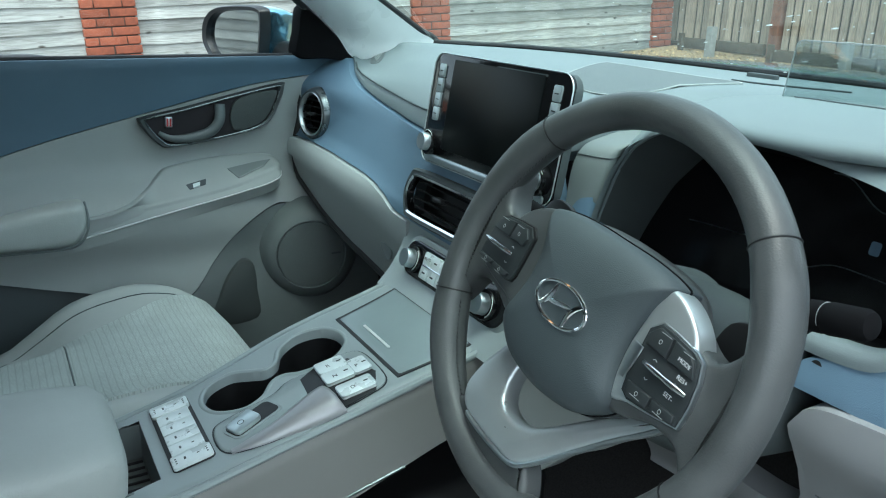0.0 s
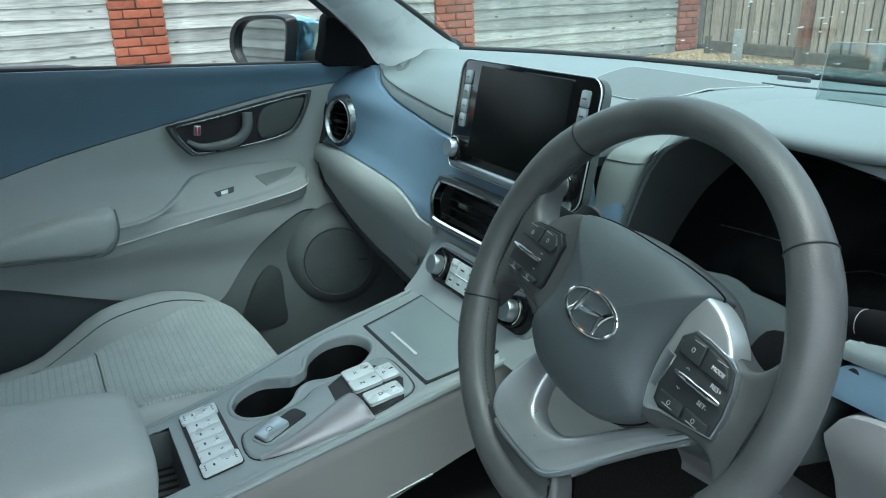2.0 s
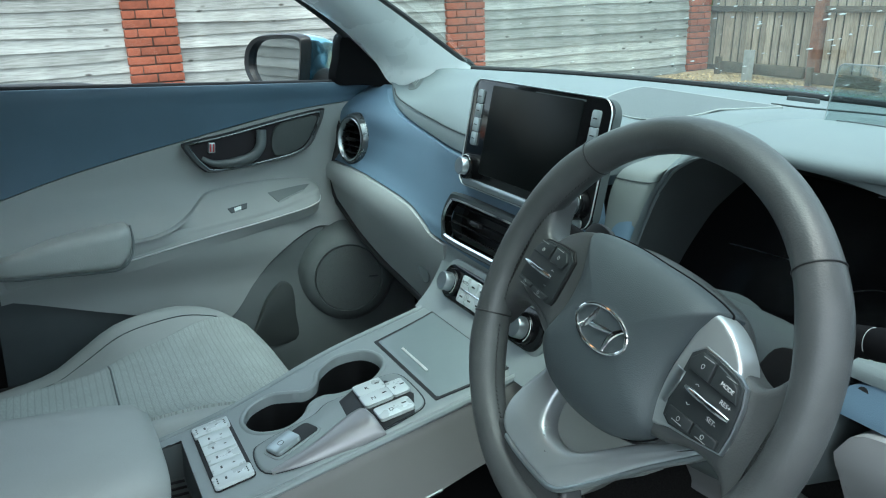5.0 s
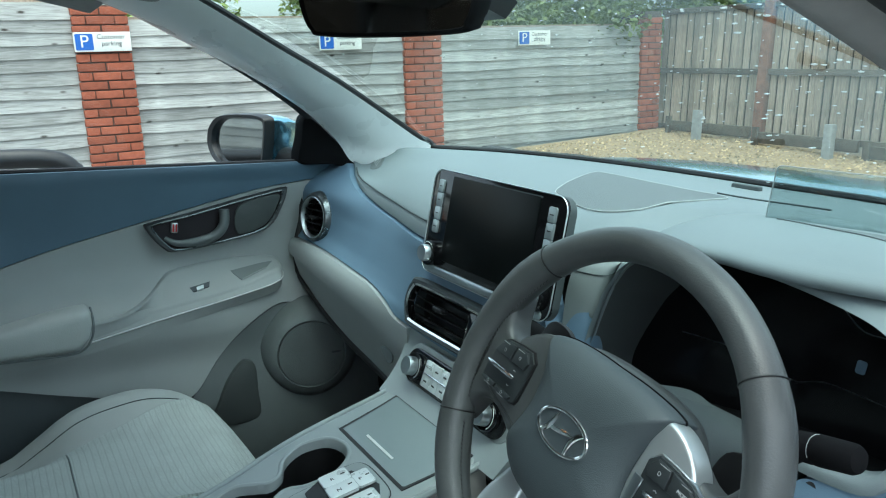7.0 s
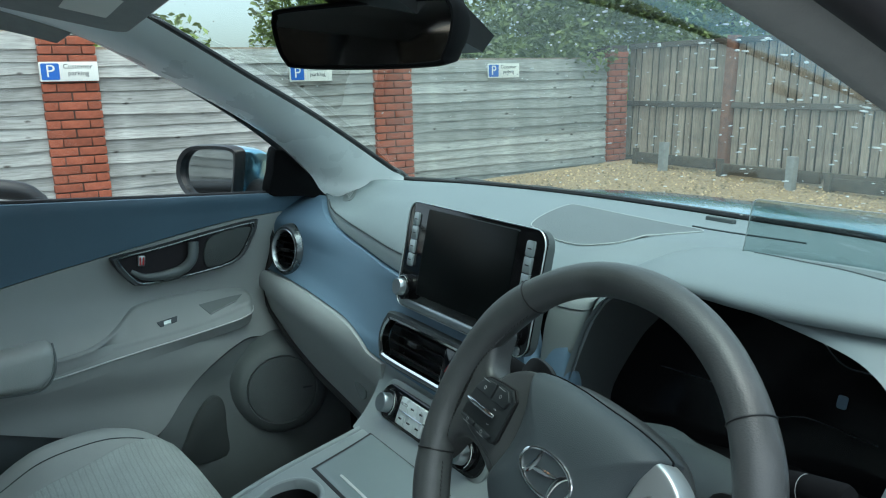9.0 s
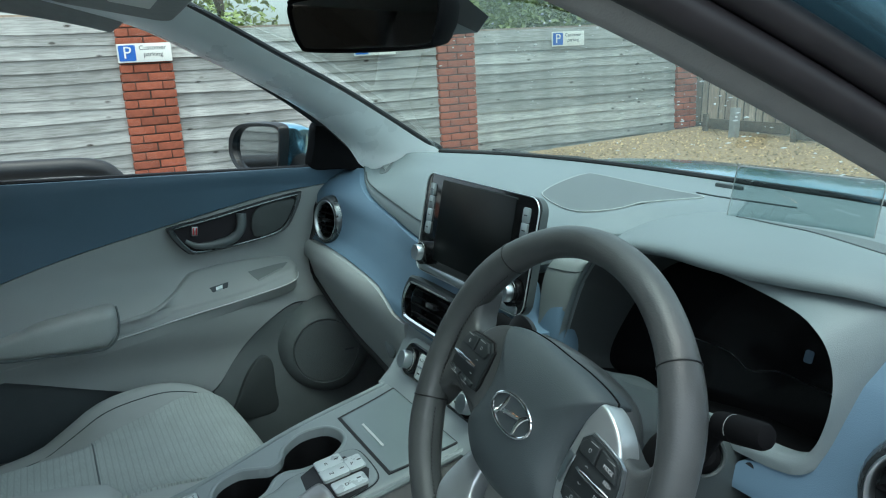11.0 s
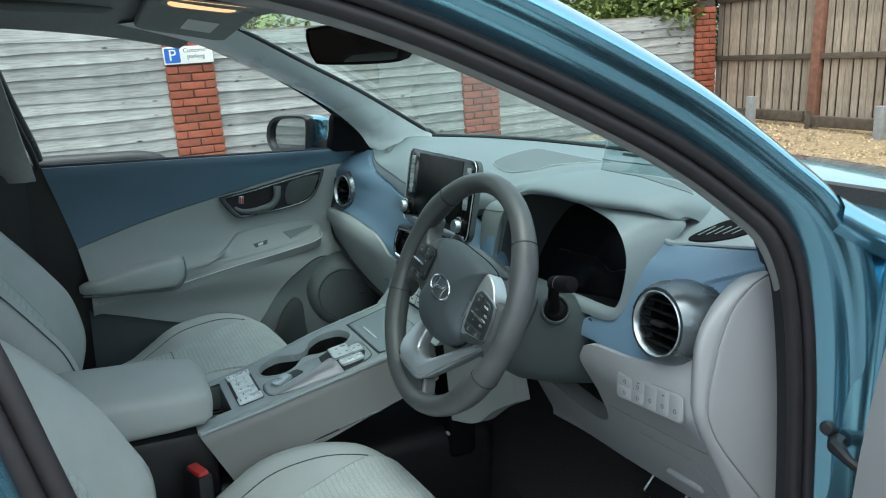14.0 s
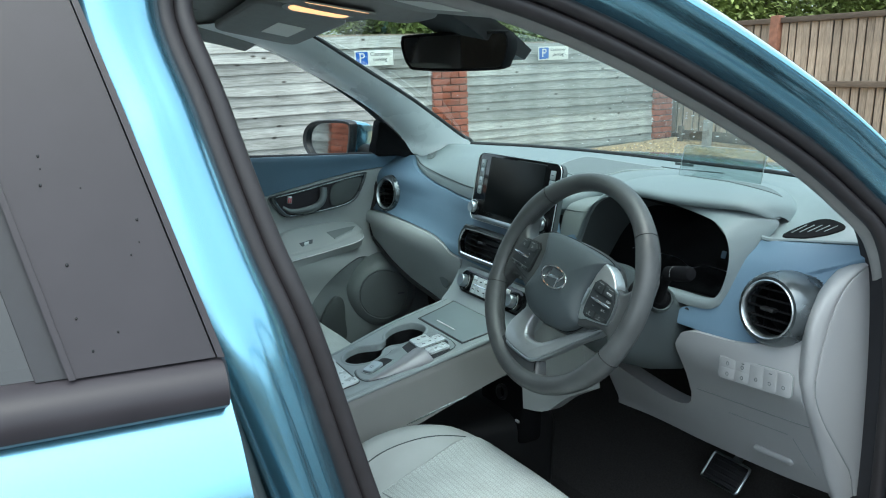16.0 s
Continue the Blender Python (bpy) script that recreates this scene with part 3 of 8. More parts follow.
# rounded shoulder at the panel's end, then the flat end cap beside the door opening
CAPZ = [0.655, 0.70, 0.73, 0.76, 0.79, 0.82, 0.85, 0.88, 0.91, 0.94, 0.96, 0.98, 1.0, 1.012, 1.024]
EDGEY = [0.297, 0.271, 0.256, 0.240, 0.223, 0.206, 0.1935, 0.191, 0.191, 0.193, 0.2007, 0.215, 0.238, 0.260, 0.300]
GAPY = [0.330, 0.314, 0.290, 0.265, 0.2406, 0.220, 0.2075, 0.2083, 0.213, 0.2205, 0.228, 0.238, 0.258, 0.280, 0.312]
gap_y = lambda z: cs(CAPZ, GAPY, z)
def shoulder(u, v):
    z = 1.024 - 0.366 * v
    a, b = cs(CAPZ, EDGEY, z), gap_y(z)
    k = [0, 0.18, 0.4, 0.7, 1]
    return Vector((cs(k, [0.684, 0.6925, 0.6985, 0.7025, 0.7015], u), cs(k, [a + 0.004, a, a + 0.10 * (b - a), a + 0.55 * (b - a), b], u), z))
sheet("panel_shoulder", shoulder, 16, 48, WHITE, dash, (-0.01, 0.012, 0), "rounded pale grey end of the lower panel")
def end_cap(u, v):
    z = 1.022 - 0.364 * v
    b = gap_y(z)
    far = max(b + 0.012, 0.345)
    k = [0, 0.04, 0.10, 0.8, 1]
    return Vector((cs(k, [0.6985, 0.7012, 0.7022, 0.7030, 0.7020], u), cs(k, [b + 0.0012, b + 0.0016, b + 0.004, b + 0.8 * (far - b), far], u), z))
sheet("end_cap", end_cap, 20, 48, WHITE, dash, (-0.012, 0.0, 0), "flat pale grey end cap facing the door opening")
bm = bmesh.new()
tube(bm, [Vector((0.7012, gap_y(z) + 0.0004, z)) for z in [0.690 + 0.006 * k for k in range(30)]], 0.0007, 6)
part("panel_gap", bm, DARKTRIM, dash)
# fuse cover outline and lever on the lower panel
bm = bmesh.new()
q = lambda x, z: Vector((x, drive(x, z) - 0.0063, z))
tube(bm, [q(0.472 + 0.0215 * k, 0.764 + 0.0021 * k) for k in range(11)], 0.0008, 5)
tube(bm, [q(0.530 + 0.014 * k, 0.742 + 0.0012 * k) for k in range(9)], 0.0005, 5)
tube(bm, [q(0.650 + 0.006 * k, 0.748 - 0.014 * k) for k in range(5)], 0.0005, 5)
part("panel_joint", bm, DARKTRIM, dash)
rbox("fuse_handle", (0.602, drive(0.602, 0.694) - 0.008, 0.694), (0.070, 0.010, 0.012), 0.004, WHITE, dash, "", pose(0, 0, 0, 30, -4, 0).to_3x3())

# knee bolster under the centre stack on the driver's side
sheet("stack_cheek", lambda u, v: Vector((cs([0, 0.5, 1], [0.118, 0.150, 0.215], u), cs([0, 0.5, 1], [0.12, 0.17, 0.205], u) + 0.02 * v, cs([0, 0.5, 1], [0.815, 0.79, 0.768], u) + v * (cs([0, 0.4, 0.7, 1], [0.61, 0.605, 0.64, 0.668], u) - cs([0, 0.5, 1], [0.815, 0.79, 0.768], u)))), 12, 12, TRIM, dash, (0, 0.03, 0), "pale grey side of the centre stack")

# instrument binnacle: a soft visor overhanging a deep opening with a dark screen inside
RIM = spline([(0.176, 0.199, 0.925), (0.198, 0.199, 0.994), (0.217, 0.198, 1.025), (0.236, 0.199, 1.047), (0.266, 0.212, 1.062), (0.32, 0.228, 1.0655), (0.38, 0.234, 1.0635), (0.43, 0.233, 1.0585), (0.485, 0.221, 1.0525), (0.515, 0.209, 1.044), (0.529, 0.206, 1.03), (0.5355, 0.2075, 1.01), (0.538, 0.206, 0.99), (0.5362, 0.2045, 0.97), (0.530, 0.204, 0.95), (0.518, 0.203, 0.936), (0.49, 0.201, 0.930), (0.40, 0.200, 0.928), (0.30, 0.199, 0.912), (0.200, 0.199, 0.902)], 6, True)
RIMOUT = spline([(0.171, 0.216, 0.920), (0.194, 0.217, 0.994), (0.213, 0.218, 1.024), (0.234, 0.214, 1.046), (0.268, 0.219, 1.066), (0.32, 0.230, 1.070), (0.38, 0.240, 1.0675), (0.437, 0.240, 1.0675), (0.500, 0.247, 1.0685), (0.535, 0.268, 1.064), (0.549, 0.287, 1.052), (0.549, 0.264, 1.028), (0.5455, 0.240, 1.001), (0.5425, 0.225, 0.970), (0.5375, 0.211, 0.940), (0.524, 0.199, 0.922), (0.490, 0.196, 0.915), (0.40, 0.195, 0.912), (0.30, 0.197, 0.890), (0.198, 0.200, 0.880)], 6, True)
screen_y = lambda z: 0.322 + 0.2474 * (z - 0.99)
deep = []
for p in RIM:
    z = 0.902 + (p.z - 0.928) * 0.99
    deep.append(Vector((0.172 + (p.x - 0.19) * 1.037, screen_y(z), z)))
bm = bmesh.new()
ease = [(0.0, 0.0), (0.15, 0.0016), (0.35, 0.003), (0.6, 0.0028), (0.85, 0.0012), (1.0, 0.0)]
loft(bm, [[p + Vector((0, 0.014, 0)) for p in RIM], [p + Vector((0, 0.004, 0)) for p in RIM], [p.lerp(q, 0.04) + Vector((0, -0.0015, 0)) for p, q in zip(RIM, RIMOUT)]] + [[p.lerp(q, k) + Vector((0, -h, 0.5 * h)) for p, q in zip(RIM, RIMOUT)] for k, h in ease[1:]] + [[q + Vector((0, 0.012, 0)) for q in RIMOUT]], caps=False)
part("hood_cheek", bm, PAD, dash, "smooth grey cheek round the instrument opening", 70)
inner = [p + Vector((0, 0.012, 0)) for p in RIM]
mid = [p.lerp(q, 0.5) for p, q in zip(inner, deep)]
pale = [k % len(RIM) for k in range(-5, 28)]
rest = list(range(27, len(RIM) - 4))
for name, ids, mat, label in (("cluster_wall", pale, HOODWALL, "dark grey inner wall of the hood"), ("cluster_shroud", rest, MATTE, "black inside of the cluster")):
    bm = bmesh.new()
    loft(bm, [[ring[k] for k in ids] for ring in (inner, mid, deep)], caps=False, closed=False)
    part(name, bm, mat, dash, label, 60)
SM = Matrix.Translation((0.352, 0.322, 0.990)) @ frame_of((0, -0.97, 0.24))
bm = bmesh.new()
plate(bm, ccw([tuple((SM.inverted() @ p)[:2]) for p in deep]), SM @ pose(0, 0, -0.004), 0.004, 0.0)
screen = part("instrument_screen", bm, INSTRUMENT, dash, "black switched-off instrument screen")
SM = SM @ pose(0, 0, 0.001)
# the visor: a rolled lip in front, swelling back into the pad, its end tucked down to the corner
LIP = spline([(0.174, 0.206, 0.920), (0.202, 0.204, 0.996), (0.220, 0.203, 1.027), (0.241, 0.203, 1.051), (0.268, 0.213, 1.068), (0.32, 0.222, 1.0725), (0.38, 0.222, 1.072), (0.43, 0.223, 1.073), (0.485, 0.230, 1.0755), (0.52, 0.243, 1.0755), (0.540, 0.264, 1.069), (0.547, 0.290, 1.059)], 6)
BACK = spline([(0.156, 0.232, 0.920), (0.168, 0.245, 1.0), (0.172, 0.260, 1.036), (0.185, 0.315, 1.066), (0.210, 0.390, 1.082), (0.28, 0.430, 1.0895), (0.36, 0.434, 1.091), (0.42, 0.436, 1.091), (0.47, 0.430, 1.085), (0.502, 0.412, 1.073), (0.530, 0.382, 1.058), (0.545, 0.335, 1.047)], 6)
def along(pts, t):
    k = min(int(t * (len(pts) - 1)), len(pts) - 2)
    return pts[k].lerp(pts[k + 1], t * (len(pts) - 1) - k)
def visor_lip(t):
    p, q = along(LIP, t), along(BACK, t)
    return p, q, Vector((q.x - p.x, q.y - p.y, 0)).normalized(), cs([0, 0.18, 0.28, 0.43, 0.795, 0.935, 1], [0.15, 0.3, 0.7, 1.0, 1.0, 0.8, 0.25], t)
def visor(t, v):
    p, q, back, full = visor_lip(t)
    swell = cs([0, 0.18, 0.345, 0.59, 0.836, 0.943, 1], [0.0, 0.003, 0.008, 0.012, 0.012, 0.008, 0.002], t)
    return (p + back * 0.010 + Vector((0, 0, 0.0100 * full))).lerp(q, v) + Vector((0.35 * swell * t * t, 0, swell)) * math.sin(math.pi * v ** 0.8)
rows = []
steps = [k / 66 for k in range(67)]
for a, h in ((0.018, -0.003), (0.005, -0.0065), (0.0005, -0.0055), (-0.0020, -0.0010), (-0.0008, 0.0035), (0.003, 0.0070)):
    rows.append([visor_lip(t)[0] + visor_lip(t)[2] * a + Vector((0, 0, h * visor_lip(t)[3])) for t in steps])
for k in range(12):
    rows.append([visor(t, k / 11) for t in steps])
bm = bmesh.new()
loft(bm, rows, caps=False, closed=False)
part("instrument_visor", bm, PAD, dash, "soft grey visor over the instruments", 70)
bm = bmesh.new()
tube(bm, [SM @ Vector((x, -0.038 - 0.25 * x * x - 0.012 * math.exp(-((x - 0.02) / 0.02) ** 2), 0)) for x in [-0.13 + 0.012 * k for k in range(22)]], 0.0005, 5)
part("dial_line", bm, SATIN, screen)
# reflection in the screen, painted as a thin grey bar
bm = bmesh.new()
tube(bm, [SM @ Vector((0.02 + 0.008 * k, 0.044 + 0.005 * math.sin(k * 0.7) - 0.0028 * k, 0)) for k in range(14)], 0.0008, 5)
part("reflection_line", bm, COLUMN, screen)
bm = bmesh.new()
plate(bm, rrect(0.010, 0.013, 0.0025, cx=0.082, cy=-0.014), SM, 0.0006)
part("warning_icon", bm, DOORBLUE, screen)

# round side vents
def side_vent(x, label):
    c = Vector((x - (0.004 if x > 0 else 0), 0.186, 0.950))
    sgn = 1 if x > 0 else -1
    ax = Vector((0.02, -0.985, 0.10)) if sgn > 0 else Vector((0.20, -0.97, 0.10))
    m = Matrix.Translation(c) @ frame_of(ax)
    v = thing("round_air_vent", c, label, "air vent", "round side vents")
    bm = bmesh.new()
    lathe(bm, [(0.0545, -0.075), (0.0550, -0.03), (0.0540, -0.014), (0.0510, -0.003), (0.0465, 0.0035), (0.0410, 0.0035), (0.0385, -0.002), (0.0370, -0.02)], m, 48)
    ob = part("ring", bm, VENTRING, v, "satin silver ring")
    bm = bmesh.new()
    lathe(bm, [(0.0425, 0.0040), (0.0410, 0.0052), (0.0390, 0.0030), (0.0375, -0.004)], m, 48)
    part("bezel", bm, SATIN, ob)
    bm = bmesh.new()
    lathe(bm, [(0.038, -0.012), (0.037, -0.05), (0.0, -0.05)], m, 40)
    part("duct", bm, MATTE, v)
    for k in range(5):
        h = -0.027 + 0.0135 * k
        w = math.sqrt(0.0365**2 - h * h)
        bm = bmesh.new()
        box(bm, (0, 0, 0), (2 * w, 0.0028, 0.014), 0.0008, None, 1)
        bmesh.ops.transform(bm, matrix=m @ pose(0, h, -0.008, -8, 0, 0), verts=bm.verts)
        part("slat", bm, MATTE, v)
    bm = bmesh.new()
    box(bm, (0, 0, 0), (0.022, 0.006, 0.012), 0.002)
    bmesh.ops.transform(bm, matrix=m @ pose(0, 0, -0.001), verts=bm.verts)
    part("tab", bm, BLACK, v)
    for sx in (-0.017, 0.017):
        bm = bmesh.new()
        box(bm, (0, 0, 0), (0.0022, 0.060, 0.008), 0.0006, None, 1)
        bmesh.ops.transform(bm, matrix=m @ pose(sx, 0, -0.022), verts=bm.verts)
        part("vane", bm, MATTE, v)
    return v


side_vent(-0.635, "round satin silver air vent at the passenger end")
side_vent(0.635, "round satin silver air vent at the driver's end")
# centre vent with hazard switch
cv = thing("centre_air_vent", (0.015, 0.14, 0.91), "slatted centre air vent with a satin silver surround", "air vent")
CM = Matrix.Translation((0.018, 0.150, 0.910)) @ frame_of((0, -0.97, 0.24))
outer = ccw([tuple(p[:2]) for p in spline([(-0.176, 0.0, 0), (-0.168, 0.026, 0), (-0.145, 0.034, 0), (0, 0.034, 0), (0.145, 0.034, 0), (0.168, 0.026, 0), (0.176, 0, 0), (0.165, -0.024, 0), (0.145, -0.032, 0), (0, -0.032, 0), (-0.145, -0.032, 0), (-0.165, -0.024, 0)], 4, True)])
bm = bmesh.new()
def inset(s, t):
    return [(a * (1 - s / 0.17), b * (1 - t / 0.033)) for a, b in outer]
loft(bm, [[CM @ Vector((a, b, h)) for a, b in lp] for lp, h in ((inset(-0.004, -0.004), -0.03), (inset(-0.004, -0.004), 0.004), (inset(-0.001, -0.001), 0.008), (inset(0.004, 0.004), 0.006), (inset(0.006, 0.006), -0.004))], caps=False)
part("surround", bm, COLUMN, cv, "dark grey outer frame")
bm = bmesh.new()
loft(bm, [[CM @ Vector((a, b, h)) for a, b in lp] for lp, h in ((inset(0.003, 0.003), 0.006), (inset(0.004, 0.004), 0.0085), (inset(0.007, 0.007), 0.007), (inset(0.008, 0.008), -0.004))], caps=False)
part("silver_frame", bm, CHROME, cv)
bm = bmesh.new()
plate(bm, inset(0.007, 0.007), CM @ pose(0, 0, -0.035), 0.004)
part("duct", bm, BLACK, cv)
for x0, x1 in ((-0.165, -0.018), (0.018, 0.165)):
    for k in range(4):
        bm = bmesh.new()
        ins = 0.006 * abs(k - 1.5)
        a, b = (x0 + (ins if x0 < 0 and x0 < -0.1 else 0), x1 - (ins if x1 > 0.1 else 0))
        box(bm, (0, 0, 0), (b - a, 0.0026, 0.016), 0.0008, None, 1)
        bmesh.ops.transform(bm, matrix=CM @ pose((a + b) / 2, -0.0185 + 0.0123 * k, -0.010, -12, 0, 0), verts=bm.verts)
        part("slat", bm, MATTE, cv)
    bm = bmesh.new()
    box(bm, (0, 0, 0), (0.024, 0.007, 0.012), 0.002)
    bmesh.ops.transform(bm, matrix=CM @ pose((x0 + x1) / 2, 0.006, -0.001), verts=bm.verts)
    part("tab", bm, BLACK, cv)
bm = bmesh.new()
plate(bm, rrect(0.036, 0.048, 0.006), CM @ pose(0, 0, -0.01), 0.012, 0.003)
hz = part("hazard_switch", bm, PIANO, cv)
bm = bmesh.new()
tube(bm, [CM @ Vector((0.007 * math.sin(a), 0.007 * math.cos(a) - 0.002, 0.0028)) for a in (0, 2.094, 4.189)], 0.0009, 6, True)
part("warning_triangle", bm, RED, hz)

# display unit
disp = thing("touchscreen_display", (0.018, 0.17, 0.965), "black touchscreen unit standing proud of the dashboard, switched off", "display")
DM = Matrix.Translation((0.020, 0.164, 1.037)) @ frame_of((0, -0.985, 0.17))
bm = bmesh.new()
plate(bm, rrect(0.294, 0.146, 0.020, 6), DM @ pose(0, 0, -0.013), 0.013, 0.003)
body = part("housing", bm, COLUMN, disp)
bm = bmesh.new()
loft(bm, [[DM @ Vector((a, b, h)) for a, b in rrect(w, hh, r, 6)] for w, hh, r, h in ((0.2950, 0.147, 0.02, 0.0002), (0.2960, 0.1480, 0.02, 0.0012), (0.2945, 0.1465, 0.019, 0.0022), (0.2925, 0.1445, 0.018, 0.001))], caps=False)
part("edge_trim", bm, SILVER, disp, "bright silver edge")
bm = bmesh.new()
plate(bm, rrect(0.2935, 0.1455, 0.018, 6), DM @ pose(0, 0, -0.004), 0.0050, 0.001)
part("fascia", bm, PIANO, disp)
bm = bmesh.new()
plate(bm, rrect(0.196, 0.118, 0.003, 3, 0, 0.008), DM, 0.0016, 0.0005)
part("screen", bm, SCREEN, disp, "dark switched-off screen")
bm = bmesh.new()
plate(bm, rrect(0.270, 0.010, 0.004, 4, 0, -0.0665), DM, 0.0035, 0.0012)
part("lower_strip", bm, SATIN, disp)
bm = bmesh.new()
plate(bm, rrect(0.10, 0.0025, 0.001, 2, 0.05, 0.067), DM, 0.0014)
part("slot", bm, COLUMN, disp)
for sx in (-1, 1):
    for k in range(4):
        bm = bmesh.new()
        plate(bm, rrect(0.0145, 0.0186, 0.003 if k in (0, 3) else 0.001, 4, sx * 0.1235, 0.050 - 0.0190 * k), DM, 0.0035, 0.0010)
        b = part("button", bm, KEYGREY, disp, "satin grey key")
        bm = bmesh.new()
        plate(bm, rrect(0.007, 0.0014, 0.0005, 2, sx * 0.1235, 0.050 - 0.0190 * k), DM @ pose(0, 0, 0.0035), 0.0003)
        part("print_bar", bm, PRINT, b)
    km = DM @ pose(sx * 0.1225, -0.046, 0.0)
    bm = bmesh.new()
    lathe(bm, [(0.0175, 0.0), (0.0175, 0.008), (0.0160, 0.0095), (0.0, 0.0095)], km, 32)
    kb = part("knob_base", bm, PIANO, disp)
    bm = bmesh.new()
    lathe(bm, [(0.0122, 0.009), (0.0118, 0.0175), (0.0108, 0.019), (0.0, 0.0184)], km, 32)
    part("knob", bm, SATIN, kb, "satin silver turning knob")
    bm = bmesh.new()
    tube(bm, [km @ Vector((0.0155 * math.cos(a), 0.0155 * math.sin(a), 0.0098)) for a in [math.pi * (0.2 + 0.06 * j) for j in range(11)]], 0.0005, 5)
    part("print_mark", bm, LIGHTPRINT, kb)

# blue trim and greyed fillet between the display and the hood
def filler(u, v):
    k = [0, 0.4, 0.6, 0.75, 1]
    return Vector((cs(k, [0.150, 0.172, 0.180, 0.178, 0.160], u), cs(k, [0.188, 0.194, 0.203, 0.222, 0.252], u), cs([0, 0.35, 1], [0.948, 0.974, 0.974], u) - 0.115 * v))
sheet("blue_filler", filler, 24, 8, BLUE, dash, (0, 0.002, -0.002), "slate blue trim beside the display")
def fillet(u, v):
    """Soft moulding that leans back from the blue trim up to the pad; v runs round its outer side."""
    k = [0, 0.35, 0.6, 1]
    x = cs(k, [0.148, 0.176, 0.184, 0.162], v) + 0.012 * u
    y = cs(k, [0.188, 0.199, 0.212, 0.250], v) + cs([0, 0.3, 0.5, 0.65, 1], [0.0, 0.003, 0.012, 0.030, 0.110], u)
    z = cs([0, 0.3, 0.5, 0.65, 1], [cs([0, 0.3, 1], [0.945, 0.970, 0.972], v), 1.002, 1.026, 1.036, 1.052], u)
    return Vector((x, y, z))
# shadow of wheel and hood is put into the fillet's darker grey
sheet("hood_fillet", fillet, 24, 16, DARKTRIM, dash, (0, 0.004, -0.004), "small moulding beside the display, greyed for shadow")
bm = bmesh.new()
tube(bm, [fillet(0.45, v / 10) + Vector((0.0003, -0.0006, 0.0004)) for v in range(11)], 0.0008, 5)
part("fillet_seam", bm, COLUMN, dash)

# centre stack face: grey panel that carries the climate controls and runs down into the console
sheet("stack_face", lambda u, v: Vector((-0.160 + (0.32 - 0.02 * v) * u + 0.012 * v, cs([0, 0.35, 0.75, 1], [0.150, 0.142, 0.118, 0.094], v), 0.875 - 0.095 * v)), 20, 14, CONSOLE, dash, (0, 0.04, 0), "grey centre stack panel")
clim = thing("climate_control_panel", (0.005, 0.13, 0.80), "black climate panel with silver knobs and buttons", "control panel")
KM = Matrix.Translation((0.006, 0.130, 0.8295)) @ frame_of((0, -0.94, 0.34))
bm = bmesh.new()
plate(bm, rrect(0.248, 0.050, 0.024, 8), KM, 0.006, 0.002)
part("panel", bm, PIANO, clim)
bm = bmesh.new()
plate(bm, rrect(0.262, 0.066, 0.03, 8), KM @ pose(0, 0, -0.004), 0.006, 0.003)
part("surround", bm, CONSOLE, clim)
for sx in (-1, 1):
    km = KM @ pose(sx * 0.092, 0, 0.006)
    bm = bmesh.new()
    lathe(bm, [(0.020, 0.0), (0.0195, 0.006), (0.0185, 0.0075), (0, 0.0075)], km, 32)
    kb = part("knob_base", bm, PIANO, clim)
    bm = bmesh.new()
    lathe(bm, [(0.0138, 0.006), (0.0132, 0.019), (0.0122, 0.0205), (0.0, 0.0198)], km, 32)
    part("knob", bm, SATIN, kb, "brushed silver temperature knob")
    bm = bmesh.new()
    tube(bm, [km @ Vector((0.0172 * math.cos(a), 0.0172 * math.sin(a), 0.0078)) for a in [-0.9 + 0.18 * j for j in range(11)]], 0.0006, 5)
    part("print_mark", bm, LIGHTPRINT, kb)
for cx in (-0.036, 0.036):
    for i in range(3):
        for j in range(2):
            bm = bmesh.new()
            plate(bm, rrect(0.0205, 0.0178, 0.0015, 2, cx + (i - 1) * 0.0215, 0.0098 - 0.0196 * j), KM @ pose(0, 0, 0.006), 0.004, 0.0008)
            b = part("button", bm, WHITEBTN, clim)
            mm = KM @ pose(cx + (i - 1) * 0.0215, 0.0098 - 0.0196 * j, 0.0101)
            if (cx, i, j) == (-0.036, 0, 0):
                lettering("button_text", "AUTO", 0.006, mm, PRINT, b, 0.0001)
            elif (cx, i, j) == (0.036, 2, 0):
                lettering("button_text", "CLIMATE", 0.0042, mm, PRINT, b, 0.0001)
            else:
                bm = bmesh.new()
                plate(bm, rrect(0.008, 0.0022, 0.0006, 2), mm, 0.0002)
                part("print_bar", bm, PRINT, b)
    bm = bmesh.new()
    plate(bm, rrect(0.060, 0.0028, 0.001, 2, cx, 0.0), KM @ pose(0, 0, 0.006), 0.0055, 0.001)
    part("rocker_bar", bm, CHROME, clim)
# speaker grille, defroster outlets, sensor on the pad
GRILLE = [(-0.050, 0.335), (-0.090, 0.400), (-0.125, 0.468), (-0.115, 0.482), (-0.01, 0.472), (0.08, 0.464), (0.150, 0.456), (0.160, 0.40), (0.148, 0.33), (0.122, 0.288), (0.062, 0.287), (-0.020, 0.310)]
sp = thing("dash_speaker_grille", (0.03, 0.42, 1.085), "grey fine mesh speaker grille let into the dashboard top", "speaker")
def on_pad(x, y):
    lo, hi = 0.0, 1.0
    u = (x + 0.725) / 1.445
    for _ in range(30):
        v = (lo + hi) / 2
        if top_pad(u, v).y > y:
            lo = v
        else:
            hi = v
    return top_pad(u, v)
